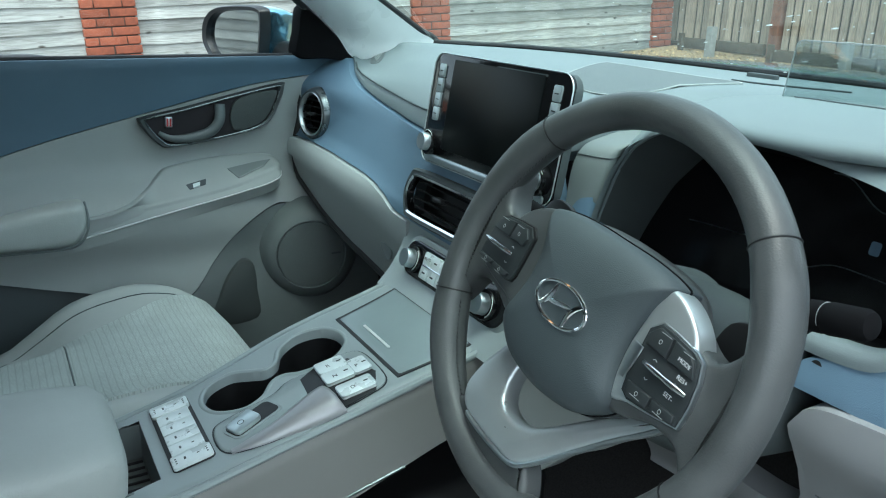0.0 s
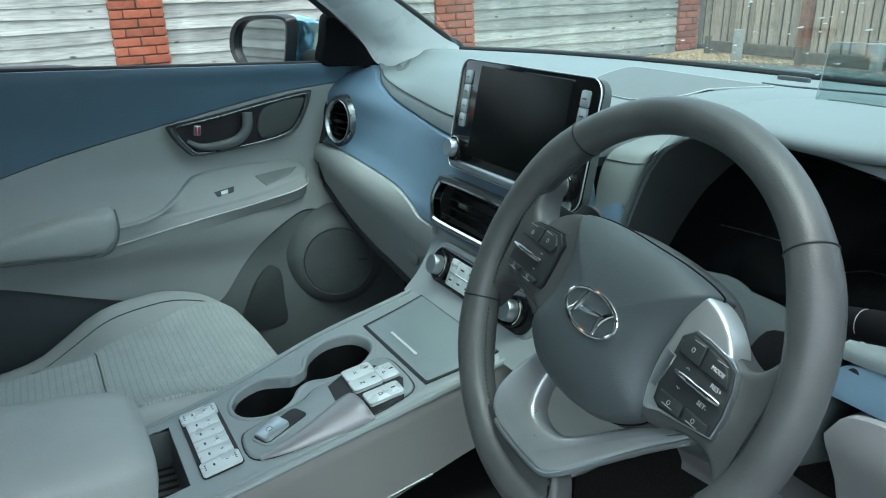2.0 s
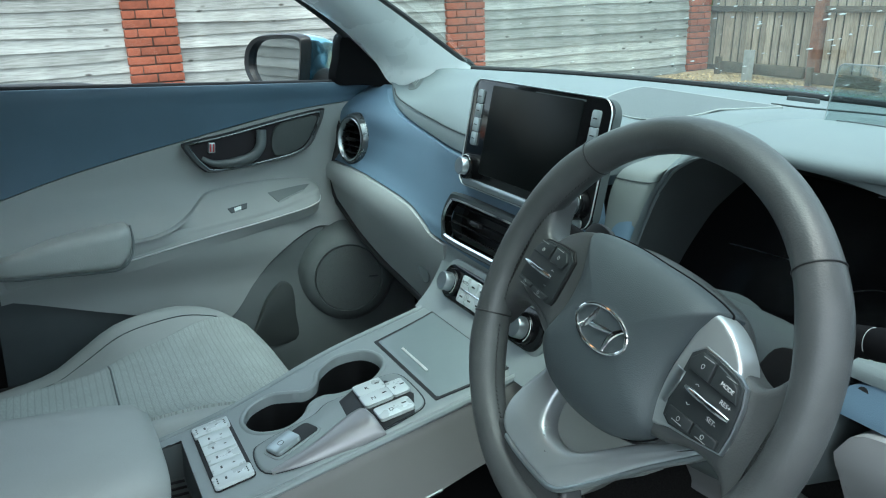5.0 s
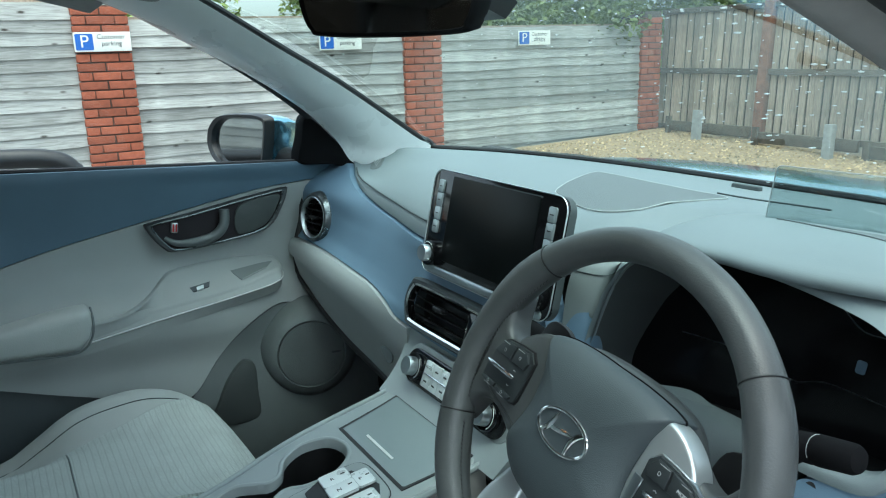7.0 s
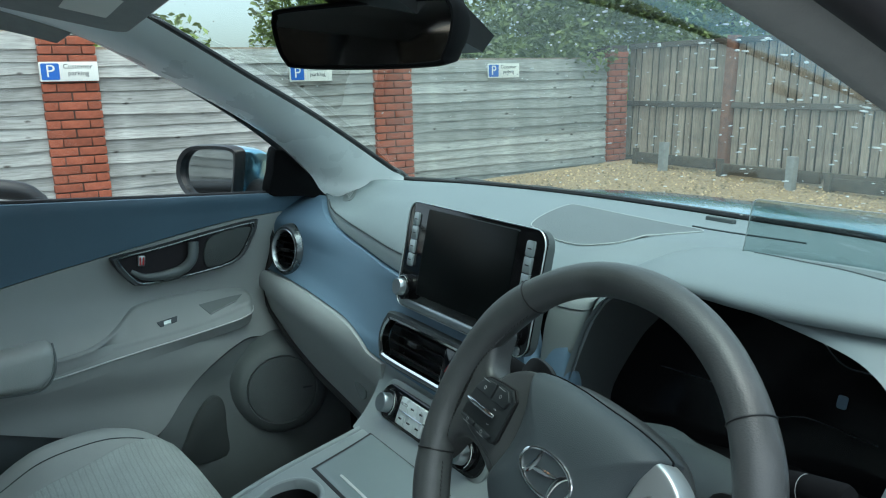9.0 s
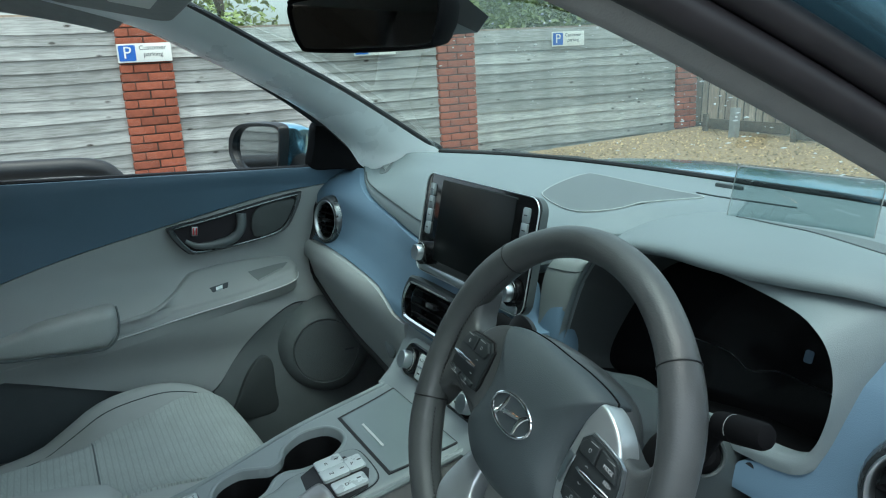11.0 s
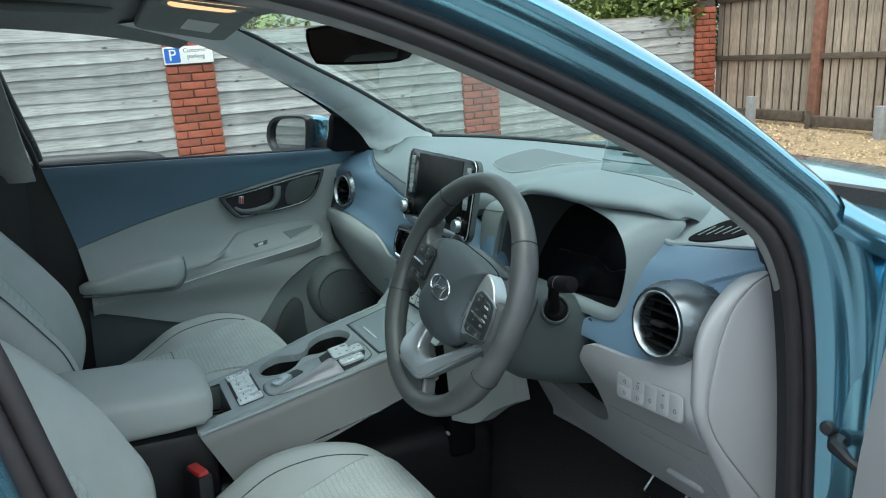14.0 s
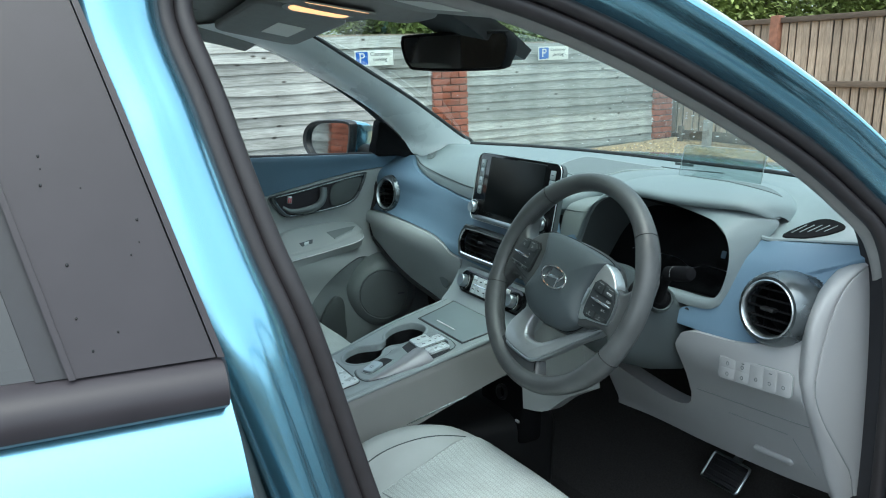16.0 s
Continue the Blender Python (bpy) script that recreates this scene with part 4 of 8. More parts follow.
def pad_patch(name, pts, lift, mat, parent, label=""):
    loop = ccw([tuple(p[:2]) for p in spline([(a, b, 0) for a, b in pts], 5, True)])
    c = (sum(p[0] for p in loop) / len(loop), sum(p[1] for p in loop) / len(loop))
    bm = bmesh.new()
    rings = []
    for s in (1.0, 0.99, 0.85, 0.7, 0.55, 0.4, 0.25, 0.12, 0.02):
        rings.append([bm.verts.new(on_pad(c[0] + (a - c[0]) * s, c[1] + (b - c[1]) * s) + Vector((0, 0, lift if s < 1 else 0))) for a, b in loop])
    for ra, rb in zip(rings, rings[1:]):
        for i in range(len(loop)):
            j = (i + 1) % len(loop)
            bm.faces.new((ra[i], ra[j], rb[j], rb[i]))
    bm.faces.new(rings[-1])
    return part(name, bm, mat, parent, label)
MESHG = material("grey_speaker_mesh", (0.150, 0.172, 0.180), 0.7, vary=0.05, scale=20, bump=0.8, bump_scale=700, voronoi=True)
pad_patch("mesh", GRILLE, 0.0016, MESHG, sp)
bm = bmesh.new()
tube(bm, [on_pad(p.x, p.y) + Vector((0, 0, 0.0010)) for p in spline([(a, b, 0) for a, b in GRILLE], 5, True)], 0.0011, 6, True)
part("mesh_rim", bm, TRIM, sp, "thin pale rim")
for side in (-1, 1):
    d = thing("side_defroster_outlet", (side * 0.61, 0.30, 1.045), "small slotted side window defroster outlet in the dashboard", "air vent", "side defroster outlets")
    pad_patch("slot", [(0.562, 0.292), (0.572, 0.325), (0.592, 0.348), (0.628, 0.345), (0.618, 0.320), (0.592, 0.296)] if side > 0 else [(-0.570, 0.300), (-0.598, 0.326), (-0.630, 0.346), (-0.648, 0.342), (-0.632, 0.318), (-0.592, 0.292)], 0.0012 if side < 0 else 0.0025, MATTE if side > 0 else LOWTRIM, d)
    for k in range(5):
        bm = bmesh.new()
        a = on_pad(0.570 + 0.010 * k, 0.302 + 0.005 * k) if side > 0 else on_pad(-0.583 - 0.010 * k, 0.300 + 0.003 * k)
        b = on_pad(0.578 + 0.010 * k, 0.325 + 0.004 * k) if side > 0 else on_pad(-0.604 - 0.011 * k, 0.322 + 0.005 * k)
        tube(bm, [a + Vector((0, 0, 0.0028)), b + Vector((0, 0, 0.0028))], 0.0008, 6)
        # passenger fins take a paler grey for the light on them
        part("fin", bm, DARKTRIM if side > 0 else TRIM, d)
bm = bmesh.new()
plate(bm, rrect(0.05, 0.010, 0.004), Matrix.Translation(on_pad(0.09, 0.57)), 0.006, 0.002)
part("light_sensor", bm, COLUMN, dash)
bm = bmesh.new()
tube(bm, [on_pad(0.115 + 0.029 * k, 0.478 - 0.002 * k) + Vector((0, 0, 0.001)) for k in range(7)], 0.0012, 6)
part("hud_slot", bm, COLUMN, dash)
def well(u, v):
    t = 0.468 + 0.385 * u
    return visor(t, 0.54 - 0.02 * u - (v - 0.15) * cs([0, 0.35, 0.7, 0.9, 1], [0.0, 0.06, 0.17, 0.12, 0.01], u)) + Vector((0, 0, 0.0012))
# patch lies on the visor; the hollow's shade is only its darker grey
sheet("display_well", well, 30, 6, MESHG, dash, (0, 0, -0.003), "darker grey patch for the shade of a hollow before the clear plate")
hud = thing("head_up_plate", (0.37, 0.415, 1.088), "clear upright head-up display plate on the dashboard", "display")
bm = bmesh.new()
HM = Matrix.Translation((0.372, 0.362, 1.116)) @ Matrix.Rotation(radians(7), 4, "Z") @ frame_of((0, -0.97, 0.22))
plate(bm, rrect(0.165, 0.072, 0.006, 4), HM, 0.0025, 0.0008)
part("plate", bm, CLEAR, hud)
bm = bmesh.new()
tube(bm, [HM @ Vector((a, b, 0.0012)) for a, b in rrect(0.165, 0.072, 0.006, 4)], 0.0007, 5, True)
part("plate_edge", bm, DIMPRINT, hud, "bright ground glass edge")
bm = bmesh.new()
plate(bm, rrect(0.17, 0.008, 0.003, 4, 0, -0.036), HM @ pose(0, 0, -0.004), 0.008, 0.002)
part("foot", bm, COLUMN, hud)

# switch block by the door
swb = thing("switch_block", (0.615, 0.185, 0.845), "pale grey block of driving aid buttons on the lower dashboard", "switch panel")
SWM = Matrix.Translation((0.6195, drive(0.620, 0.847) - 0.0066, 0.8475)) @ frame_of((0.03, -0.98, 0.05)) @ pose(0, 0, 0, 0, 0, 4.0)
bm = bmesh.new()
plate(bm, rrect(0.1255, 0.0375, 0.0075, 5), SWM, 0.0012, 0.0004)
part("rim", bm, DARKTRIM, swb, "grey joint round the block")
bm = bmesh.new()
plate(bm, rrect(0.1235, 0.0355, 0.007, 5), SWM, 0.0020, 0.0008)
fr = part("frame", bm, WHITE, swb)
for k, (x0, w, rows) in enumerate(((-0.0455, 0.0265, 2), (-0.0195, 0.0240, 2), (0.0045, 0.0225, 1), (0.0270, 0.0215, 1), (0.0490, 0.0205, 1))):
    for r0 in ((0.5, -0.5) if rows == 2 else (0,)):
        bm = bmesh.new()
        plate(bm, rrect(w - 0.0008, 0.0148 if rows == 2 else 0.0305, 0.0012, 3, x0, r0 * 0.0156), SWM @ pose(0, 0, 0.0018), 0.0004, 0.0002)
        b = part("button", bm, WHITE, swb)
        bm = bmesh.new()
        cy = r0 * 0.0156 + (-0.001 if rows == 2 else -0.005)
        tube(bm, [SWM @ Vector((x0 + 0.0022 * math.cos(a), cy + 0.0026 * math.sin(a), 0.0022)) for a in [2 * math.pi * q / 9 for q in range(9)]], 0.0005, 4, True)
        part("print_mark", bm, COLUMN, b)
        if k in (1, 3) and r0 >= 0:
            bm = bmesh.new()
            plate(bm, rrect(0.0048, 0.0012, 0.0004, 2, x0 + 0.001, r0 * 0.0156 + (0.0045 if rows == 2 else 0.0095)), SWM @ pose(0, 0, 0.0022), 0.0002)
            part("indicator", bm, PRINT, b)


# ---- steering wheel and column ----
TH = radians(22.2)
WC = Vector((0.378, 0.0216, 0.951))
WM0 = Matrix.Translation(WC) @ frame_of((0.025, -math.cos(TH), math.sin(TH)))
WM = WM0 @ pose(0, 0, 0, 0, 0, -8.5)
wheel = thing("steering_wheel", WC, "dark grey leather steering wheel with satin spokes and button pods", "steering wheel")
R0 = 0.1660
def rim_r(a):
    d = abs(math.degrees(a)) % 180
    grip = math.exp(-((min(d, 180 - d) - 32) / 14) ** 2)
    return 0.0150 + 0.0020 * grip
bm = bmesh.new()
rings = []
for i in range(96):
    a = 2 * math.pi * i / 96
    c = Vector((math.cos(a), math.sin(a), 0))
    r = rim_r(a)
    rings.append([bm.verts.new(WM @ (c * (R0 + r * math.cos(b)) + Vector((0, 0, 1.12 * r * math.sin(b))))) for b in [2 * math.pi * k / 18 for k in range(18)]])
for i in range(96):
    for k in range(18):
        bm.faces.new((rings[i][k], rings[(i + 1) % 96][k], rings[(i + 1) % 96][(k + 1) % 18], rings[i][(k + 1) % 18]))
rim = part("rim", bm, RIMHIDE, wheel, "dark grey leather-wrapped rim, slightly worn")
for deg in (44, 136, 202, 338):
    a = radians(deg)
    c = Vector((math.cos(a), math.sin(a), 0))
    r = rim_r(a) + 0.0001
    bm = bmesh.new()
    tube(bm, [WM @ (c * (R0 + r * math.cos(b)) + Vector((0, 0, 1.12 * r * math.sin(b)))) for b in [2 * math.pi * k / 24 for k in range(24)]], 0.0008, 6, True)
    part("seam", bm, BLACK, rim)
bm = bmesh.new()
for a0, a1 in ((140, 198), (206, 250)):
    for k in range(int((a1 - a0) / 1.6)):
        a = radians(a0 + 1.6 * k)
        c = Vector((math.cos(a), math.sin(a), 0))
        t = Vector((-math.sin(a), math.cos(a), 0))
        p = c * (R0 - (rim_r(a) + 0.0003) * 0.985) + Vector((0, 0, 0.0030))
        tube(bm, [WM @ (p - t * 0.0012 + c * 0.001), WM @ (p + t * 0.0012 - c * 0.001)], 0.0005, 4)
part("stitching", bm, BLACK, rim)["kind"] = "stuff"

# centre cover, spokes and button pods, laid out in the turned wheel's own plane
W2 = WM0 @ pose(0, 0, 0, 0, 0, -9.0)
def smooth_loop(pts, n=4):
    return ccw([tuple(p[:2]) for p in spline([(a, b, 0) for a, b in pts], n, True)])
def mirrored(half):
    return half + [(-a, b) for a, b in half[::-1] if abs(a) > 1e-6]
hubloop = smooth_loop(mirrored([(0.0, 0.0655), (0.030, 0.0655), (0.056, 0.0635), (0.0700, 0.0608), (0.0735, 0.0585), (0.0715, 0.052), (0.0655, 0.036), (0.0615, 0.018), (0.0615, -0.002), (0.0655, -0.020), (0.0705, -0.036), (0.0690, -0.047), (0.055, -0.060), (0.036, -0.069), (0.0, -0.0735)]))
bm = bmesh.new()
rr = []
for s, h in ((0.97, -0.030), (1.0, -0.016), (1.0, -0.003), (0.992, 0.003), (0.972, 0.0072), (0.93, 0.0115), (0.84, 0.0160), (0.66, 0.0205), (0.42, 0.0228), (0.20, 0.0234), (0.02, 0.0235)):
    rr.append([W2 @ Vector((a * s, b * s, h)) for a, b in hubloop])
loft(bm, rr)
hub = part("airbag_cover", bm, HUB, wheel, "dark grey rounded centre cover")
# hub shell behind the cover, with a narrow dark joint between
shell_loop = smooth_loop(mirrored([(0.0, 0.070), (0.040, 0.068), (0.066, 0.062), (0.082, 0.050), (0.092, 0.030), (0.090, -0.020), (0.084, -0.046), (0.060, -0.066), (0.030, -0.078), (0.0, -0.081)]))
bm = bmesh.new()
loft(bm, [[W2 @ Vector((a * s, b * s, h)) for a, b in shell_loop] for s, h in ((0.76, -0.062), (0.93, -0.046), (0.965, -0.034), (0.955, -0.022), (0.92, -0.0140), (0.88, -0.013))])
part("hub_shell", bm, RIMHIDE, wheel, "dark grey shell behind the centre cover")
bm = bmesh.new()
tube(bm, [W2 @ Vector((a * 1.002, b * 1.002, -0.0115)) for a, b in hubloop], 0.0010, 6, True)
part("cover_joint", bm, MATTE, hub)
# badge: an oval ring with a slanted bridge
BGM = W2 @ pose(0.0, 0.001, 0.0236)
bm = bmesh.new()
tube(bm, [BGM @ Vector((0.0300 * math.cos(a), 0.0160 * math.sin(a), 0)) for a in [2 * math.pi * k / 40 for k in range(40)]], 0.0016, 8, True)
part("badge_ring", bm, CHROME, hub)
bm = bmesh.new()
def blade(pts, wid):
    sp = spline(pts, 6)
    tube(bm, [BGM @ p for p in sp], [wid * (0.45 + 0.55 * math.sin(math.pi * min(1.0, max(0.0, k / (len(sp) - 1))))) for k in range(len(sp))], 8, False, 0.5)
blade([(-0.0230, -0.0102, 0), (-0.0165, -0.0050, 0.0006), (-0.0125, 0.0030, 0.0008), (-0.0110, 0.0145, 0)], 0.0027)
blade([(0.0110, -0.0145, 0), (0.0125, -0.0030, 0.0008), (0.0165, 0.0050, 0.0006), (0.0230, 0.0102, 0)], 0.0027)
blade([(-0.0150, -0.0030, 0.0002), (0.0, 0.0004, 0.0010), (0.0150, 0.0030, 0.0002)], 0.0026)
part("badge_bridge", bm, CHROME, hub)
ARM = [(0.055, 0.045), (0.080, 0.050), (0.098, 0.041), (0.113, 0.033), (0.127, 0.0325), (0.1375, 0.046), (0.145, 0.070), (0.157, 0.064), (0.162, 0.0), (0.155, -0.066), (0.146, -0.060), (0.139, -0.044), (0.127, -0.034), (0.105, -0.033), (0.06, -0.042)]
COVER = [(0.064, 0.055), (0.0745, 0.0575), (0.088, 0.0535), (0.102, 0.0445), (0.112, 0.033), (0.1215, 0.0125), (0.1290, -0.006), (0.1285, -0.0200), (0.105, -0.0265), (0.083, -0.0305), (0.066, -0.034), (0.060, 0.0), (0.062, 0.03)]
POD_FACE = [(0.0730, 0.026), (0.0805, 0.0335), (0.0965, 0.0326), (0.1145, 0.0300), (0.1215, 0.0260), (0.1262, 0.0140), (0.1290, -0.004), (0.1285, -0.0190), (0.106, -0.0235), (0.0845, -0.0265), (0.0770, -0.023), (0.0745, -0.012), (0.0735, 0.008)]
POD_KEYS = [([(0.0762, 0.0235), (0.0825, 0.0312), (0.0965, 0.0302), (0.0980, 0.0155), (0.0790, 0.0160)], None, (0.0885, 0.0230)),
        ([(0.0990, 0.0300), (0.1130, 0.0282), (0.1195, 0.0245), (0.1238, 0.0150), (0.1002, 0.0154)], "MODE", (0.1110, 0.0210)),
        ([(0.0800, -0.0135), (0.1030, -0.0128), (0.1040, -0.0215), (0.0862, -0.0240), (0.0810, -0.0215)], None, (0.0920, -0.0175)),
        ([(0.1050, -0.0127), (0.1258, -0.0122), (0.1268, -0.0180), (0.1250, -0.0192), (0.1062, -0.0214)], None, (0.1150, -0.0165))]
for s in (-1, 1):
    bm = bmesh.new()
    plate(bm, smooth_loop([(s * a, b) for a, b in ARM]), W2 @ pose(0, 0, -0.024), 0.027, 0.008, 4)
    part("spoke", bm, RIMHIDE, wheel, "leather-wrapped side spoke")
    # left cover gets dark grey instead of silver, for its side turned from light
    bm = bmesh.new()
    plate(bm, smooth_loop([(s * a, b) for a, b in COVER]), W2 @ pose(0, 0, -0.016), 0.0215, 0.004, 3)
    part("spoke_cover", bm, SILVER if s > 0 else RIMHIDE, wheel, "satin silver spoke cover" if s > 0 else "spoke cover darkened as the side turned from light")
    PM = W2 @ pose(0 if s > 0 else -0.004, 0, 0.0035)
    edge_ring = lambda loop, d: [(a + (0.101 * s - a) * d, b + (0.003 - b) * d) for a, b in loop]
    low_row = lambda b: b if s > 0 or b > -0.010 else -0.010 + (b + 0.010) * 0.5
    face = ccw([(s * a, low_row(b)) for a, b in POD_FACE])
    bm = bmesh.new()
    plate(bm, edge_ring(face, -0.05), PM, 0.0040, 0.0012)
    pd = part("button_pod", bm, BLACK if s < 0 else SATIN, wheel, "black button pod" if s < 0 else "satin silver pod frame")
    bm = bmesh.new()
    plate(bm, face, PM, 0.0062, 0.0010)
    part("pod_face", bm, PODBTN, pd)
    TOPM = PM @ pose(0, 0, 0.0062)
    for key, word, at in POD_KEYS:
        bm = bmesh.new()
        plate(bm, ccw([(s * a, low_row(b)) for a, b in key]), TOPM, 0.0026, 0.0010, 3)
        bt = part("button", bm, PODBTN, pd)
        if word and s > 0:
            lettering("button_text", word, 0.0042, TOPM @ pose(at[0] + 0.002, at[1], 0.0027, 0, 0, -4), LIGHTPRINT, bt, 0.0001)
        else:
            bm = bmesh.new()
            tube(bm, [TOPM @ Vector((s * at[0] + 0.0013 * math.cos(a), low_row(at[1]) + 0.0016 * math.sin(a), 0.0027)) for a in [2 * math.pi * k / 10 for k in range(10)]], 0.0003, 4, True)
            part("print_mark", bm, DIMPRINT, bt)
        bm = bmesh.new()
        plate(bm, rrect(0.010, 0.0006, 0.0002, 2, s * (at[0] + (0.002 if at[1] > 0 else 0)), low_row(at[1]) + (0.0065 if at[1] > 0 else -0.0028)), TOPM @ pose(0, 0, 0.0026), 0.0002)
        part("print_bar", bm, DIMPRINT, bt)
    if s > 0:
        bm = bmesh.new()
        plate(bm, ccw([(0.0755, 0.0150), (0.0845, 0.0145), (0.0835, 0.0), (0.0815, -0.0120), (0.0765, -0.0125), (0.0750, 0.0)]), TOPM @ pose(0, 0, -0.001, 0, -7, 0), 0.0014, 0.0005)
        part("bright_facet", bm, SATIN, pd, "bright facet beside the rocker")
    for word, cx, cy in (("RES+", 0.1165, 0.0100), ("SET-", 0.1135, -0.0050)) if s > 0 else ():
        lettering("button_text", word, 0.0046, TOPM @ pose(cx, cy, 0.0003, 0, 0, -3), LIGHTPRINT, pd, 0.0001)
    for cx, cy, up in ((0.0905, 0.0102, 1), (0.0910, -0.0060, -1)):
        bm = bmesh.new()
        tube(bm, [TOPM @ Vector((s * cx + q * 0.0016, cy - up * abs(q) * 0.0010, 0.0003)) for q in (-1, 0, 1)], 0.0004, 4)
        part("arrow_mark", bm, DIMPRINT, pd)
    bm = bmesh.new()
    tube(bm, [TOPM @ Vector((s * (0.0845 + 0.0415 * k / 8), 0.0045 - 0.0006 * k / 8, 0.0030 + 0.0010 * math.sin(math.pi * k / 8))) for k in range(9)], [0.0016, 0.0024, 0.0026, 0.0026, 0.0021, 0.0026, 0.0026, 0.0024, 0.0016], 10)
    part("rocker_bar", bm, CHROME, pd, "bright chrome rocker")
    # shift paddle behind the spoke
    bm = bmesh.new()
    plate(bm, smooth_loop([(s * a, b) for a, b in ((0.094, 0.052), (0.118, 0.060), (0.134, 0.052), (0.136, 0.020), (0.126, -0.014), (0.100, -0.018), (0.090, 0.02))]), W2 @ pose(0, 0, -0.046), 0.006, 0.0025)
    part("shift_paddle", bm, BLACK, wheel, "dark shift paddle behind the spoke")
# split lower spoke in dull silver, rising towards its foot
def spoke_h(y):
    return 0.010 - 0.030 * min(1.0, max(0.0, (y + 0.131) / 0.085))
outl = smooth_loop([(-0.060, -0.052), (-0.069, -0.075), (-0.0745, -0.100), (-0.0720, -0.119), (-0.058, -0.1315), (-0.030, -0.1360), (0.008, -0.1355), (0.026, -0.131), (0.040, -0.117), (0.056, -0.096), (0.076, -0.069), (0.104, -0.036), (0.092, -0.030), (0.068, -0.050), (0.046, -0.071), (0.028, -0.090), (0.012, -0.1035), (-0.006, -0.108), (-0.022, -0.1055), (-0.032, -0.096), (-0.037, -0.082), (-0.040, -0.060)], 5)
bm = bmesh.new()
def shrunk(loop, d):
    n = len(loop)
    out = []
    for i, (a, b) in enumerate(loop):
        t = Vector((loop[(i + 1) % n][0] - loop[i - 1][0], loop[(i + 1) % n][1] - loop[i - 1][1], 0)).normalized()
        out.append((a - t.y * d, b + t.x * d))
    return out
loft(bm, [[W2 @ Vector((a, b, spoke_h(b) + h)) for a, b in shrunk(outl, d)] for d, h in ((0.0025, -0.018), (0.0, -0.010), (0.0, -0.003), (0.0012, 0.0), (0.0030, 0.0016), (0.0058, 0.0022))])
part("lower_spoke", bm, SPOKESILVER, wheel, "dull silver split lower spoke")
bm = bmesh.new()
strip = spline([(-0.052, -0.1335, 0), (-0.030, -0.1362, 0), (0.008, -0.1357, 0), (0.026, -0.1312, 0), (0.040, -0.1172, 0), (0.056, -0.0962, 0), (0.076, -0.0692, 0), (0.104, -0.0362, 0)], 5)
tube(bm, [W2 @ Vector((p.x, p.y, spoke_h(p.y) + 0.0004)) for p in strip], [0.0008] + [0.0024] * (len(strip) - 2) + [0.0008], 8)
part("spoke_edge", bm, SATIN, wheel, "bright silver strip along the spoke")
bm = bmesh.new()
plate(bm, smooth_loop([(-0.064, -0.124), (-0.030, -0.130), (0.020, -0.130), (0.030, -0.128), (0.044, -0.150), (0.030, -0.160), (-0.055, -0.160), (-0.082, -0.145)]), W2 @ pose(0, 0, -0.014), 0.020, 0.006, 3)
part("spoke_foot", bm, RIMHIDE, wheel, "leather foot of the lower spoke")
bm = bmesh.new()
lathe(bm, [(0.062, -0.120), (0.058, -0.070), (0.050, -0.040), (0.0, -0.040)], WM, 32)
part("back_cover", bm, COLUMN, wheel)

col = thing("steering_column", (0.385, 0.14, 0.85), "grey steering column shroud with stalks", "steering column")
bm = bmesh.new()
AX = Vector((0, math.cos(TH), -math.sin(TH)))
rings = []
for d, w, hu, hd in ((0.035, 0.058, 0.045, 0.070), (0.05, 0.076, 0.058, 0.092), (0.10, 0.083, 0.062, 0.104), (0.17, 0.084, 0.06, 0.100), (0.24, 0.080, 0.05, 0.085)):
    c = WC + AX * d
    ring = []
    for k in range(36):
        a = 2 * math.pi * k / 36
        ca, sa = math.cos(a), math.sin(a)
        x = w * math.copysign(abs(ca) ** 0.65, ca)
        z = (hu if sa > 0 else hd) * math.copysign(abs(sa) ** 0.65, sa)
        ring.append(c + Vector((x, 0, z)))
    rings.append(ring)
loft(bm, rings)
part("shroud", bm, COLUMN, col)


def socket(c, axis):
    """Round opening in the shroud out of which a stalk comes."""
    m = Matrix.Translation(c) @ frame_of(axis)
    bm = bmesh.new()
    lathe(bm, [(0.0215, -0.012), (0.0212, 0.0012), (0.0196, 0.0030), (0.0176, 0.0018), (0.0168, -0.006)], m, 32)
    ring = part("stalk_socket", bm, COLUMN, col, "raised ring round the stalk")
    bm = bmesh.new()
    lathe(bm, [(0.0170, -0.004), (0.0150, -0.001), (0.0110, 0.0025), (0.0, 0.003)], m, 28)
    part("gaiter", bm, MATTE, ring, "black rubber gaiter")


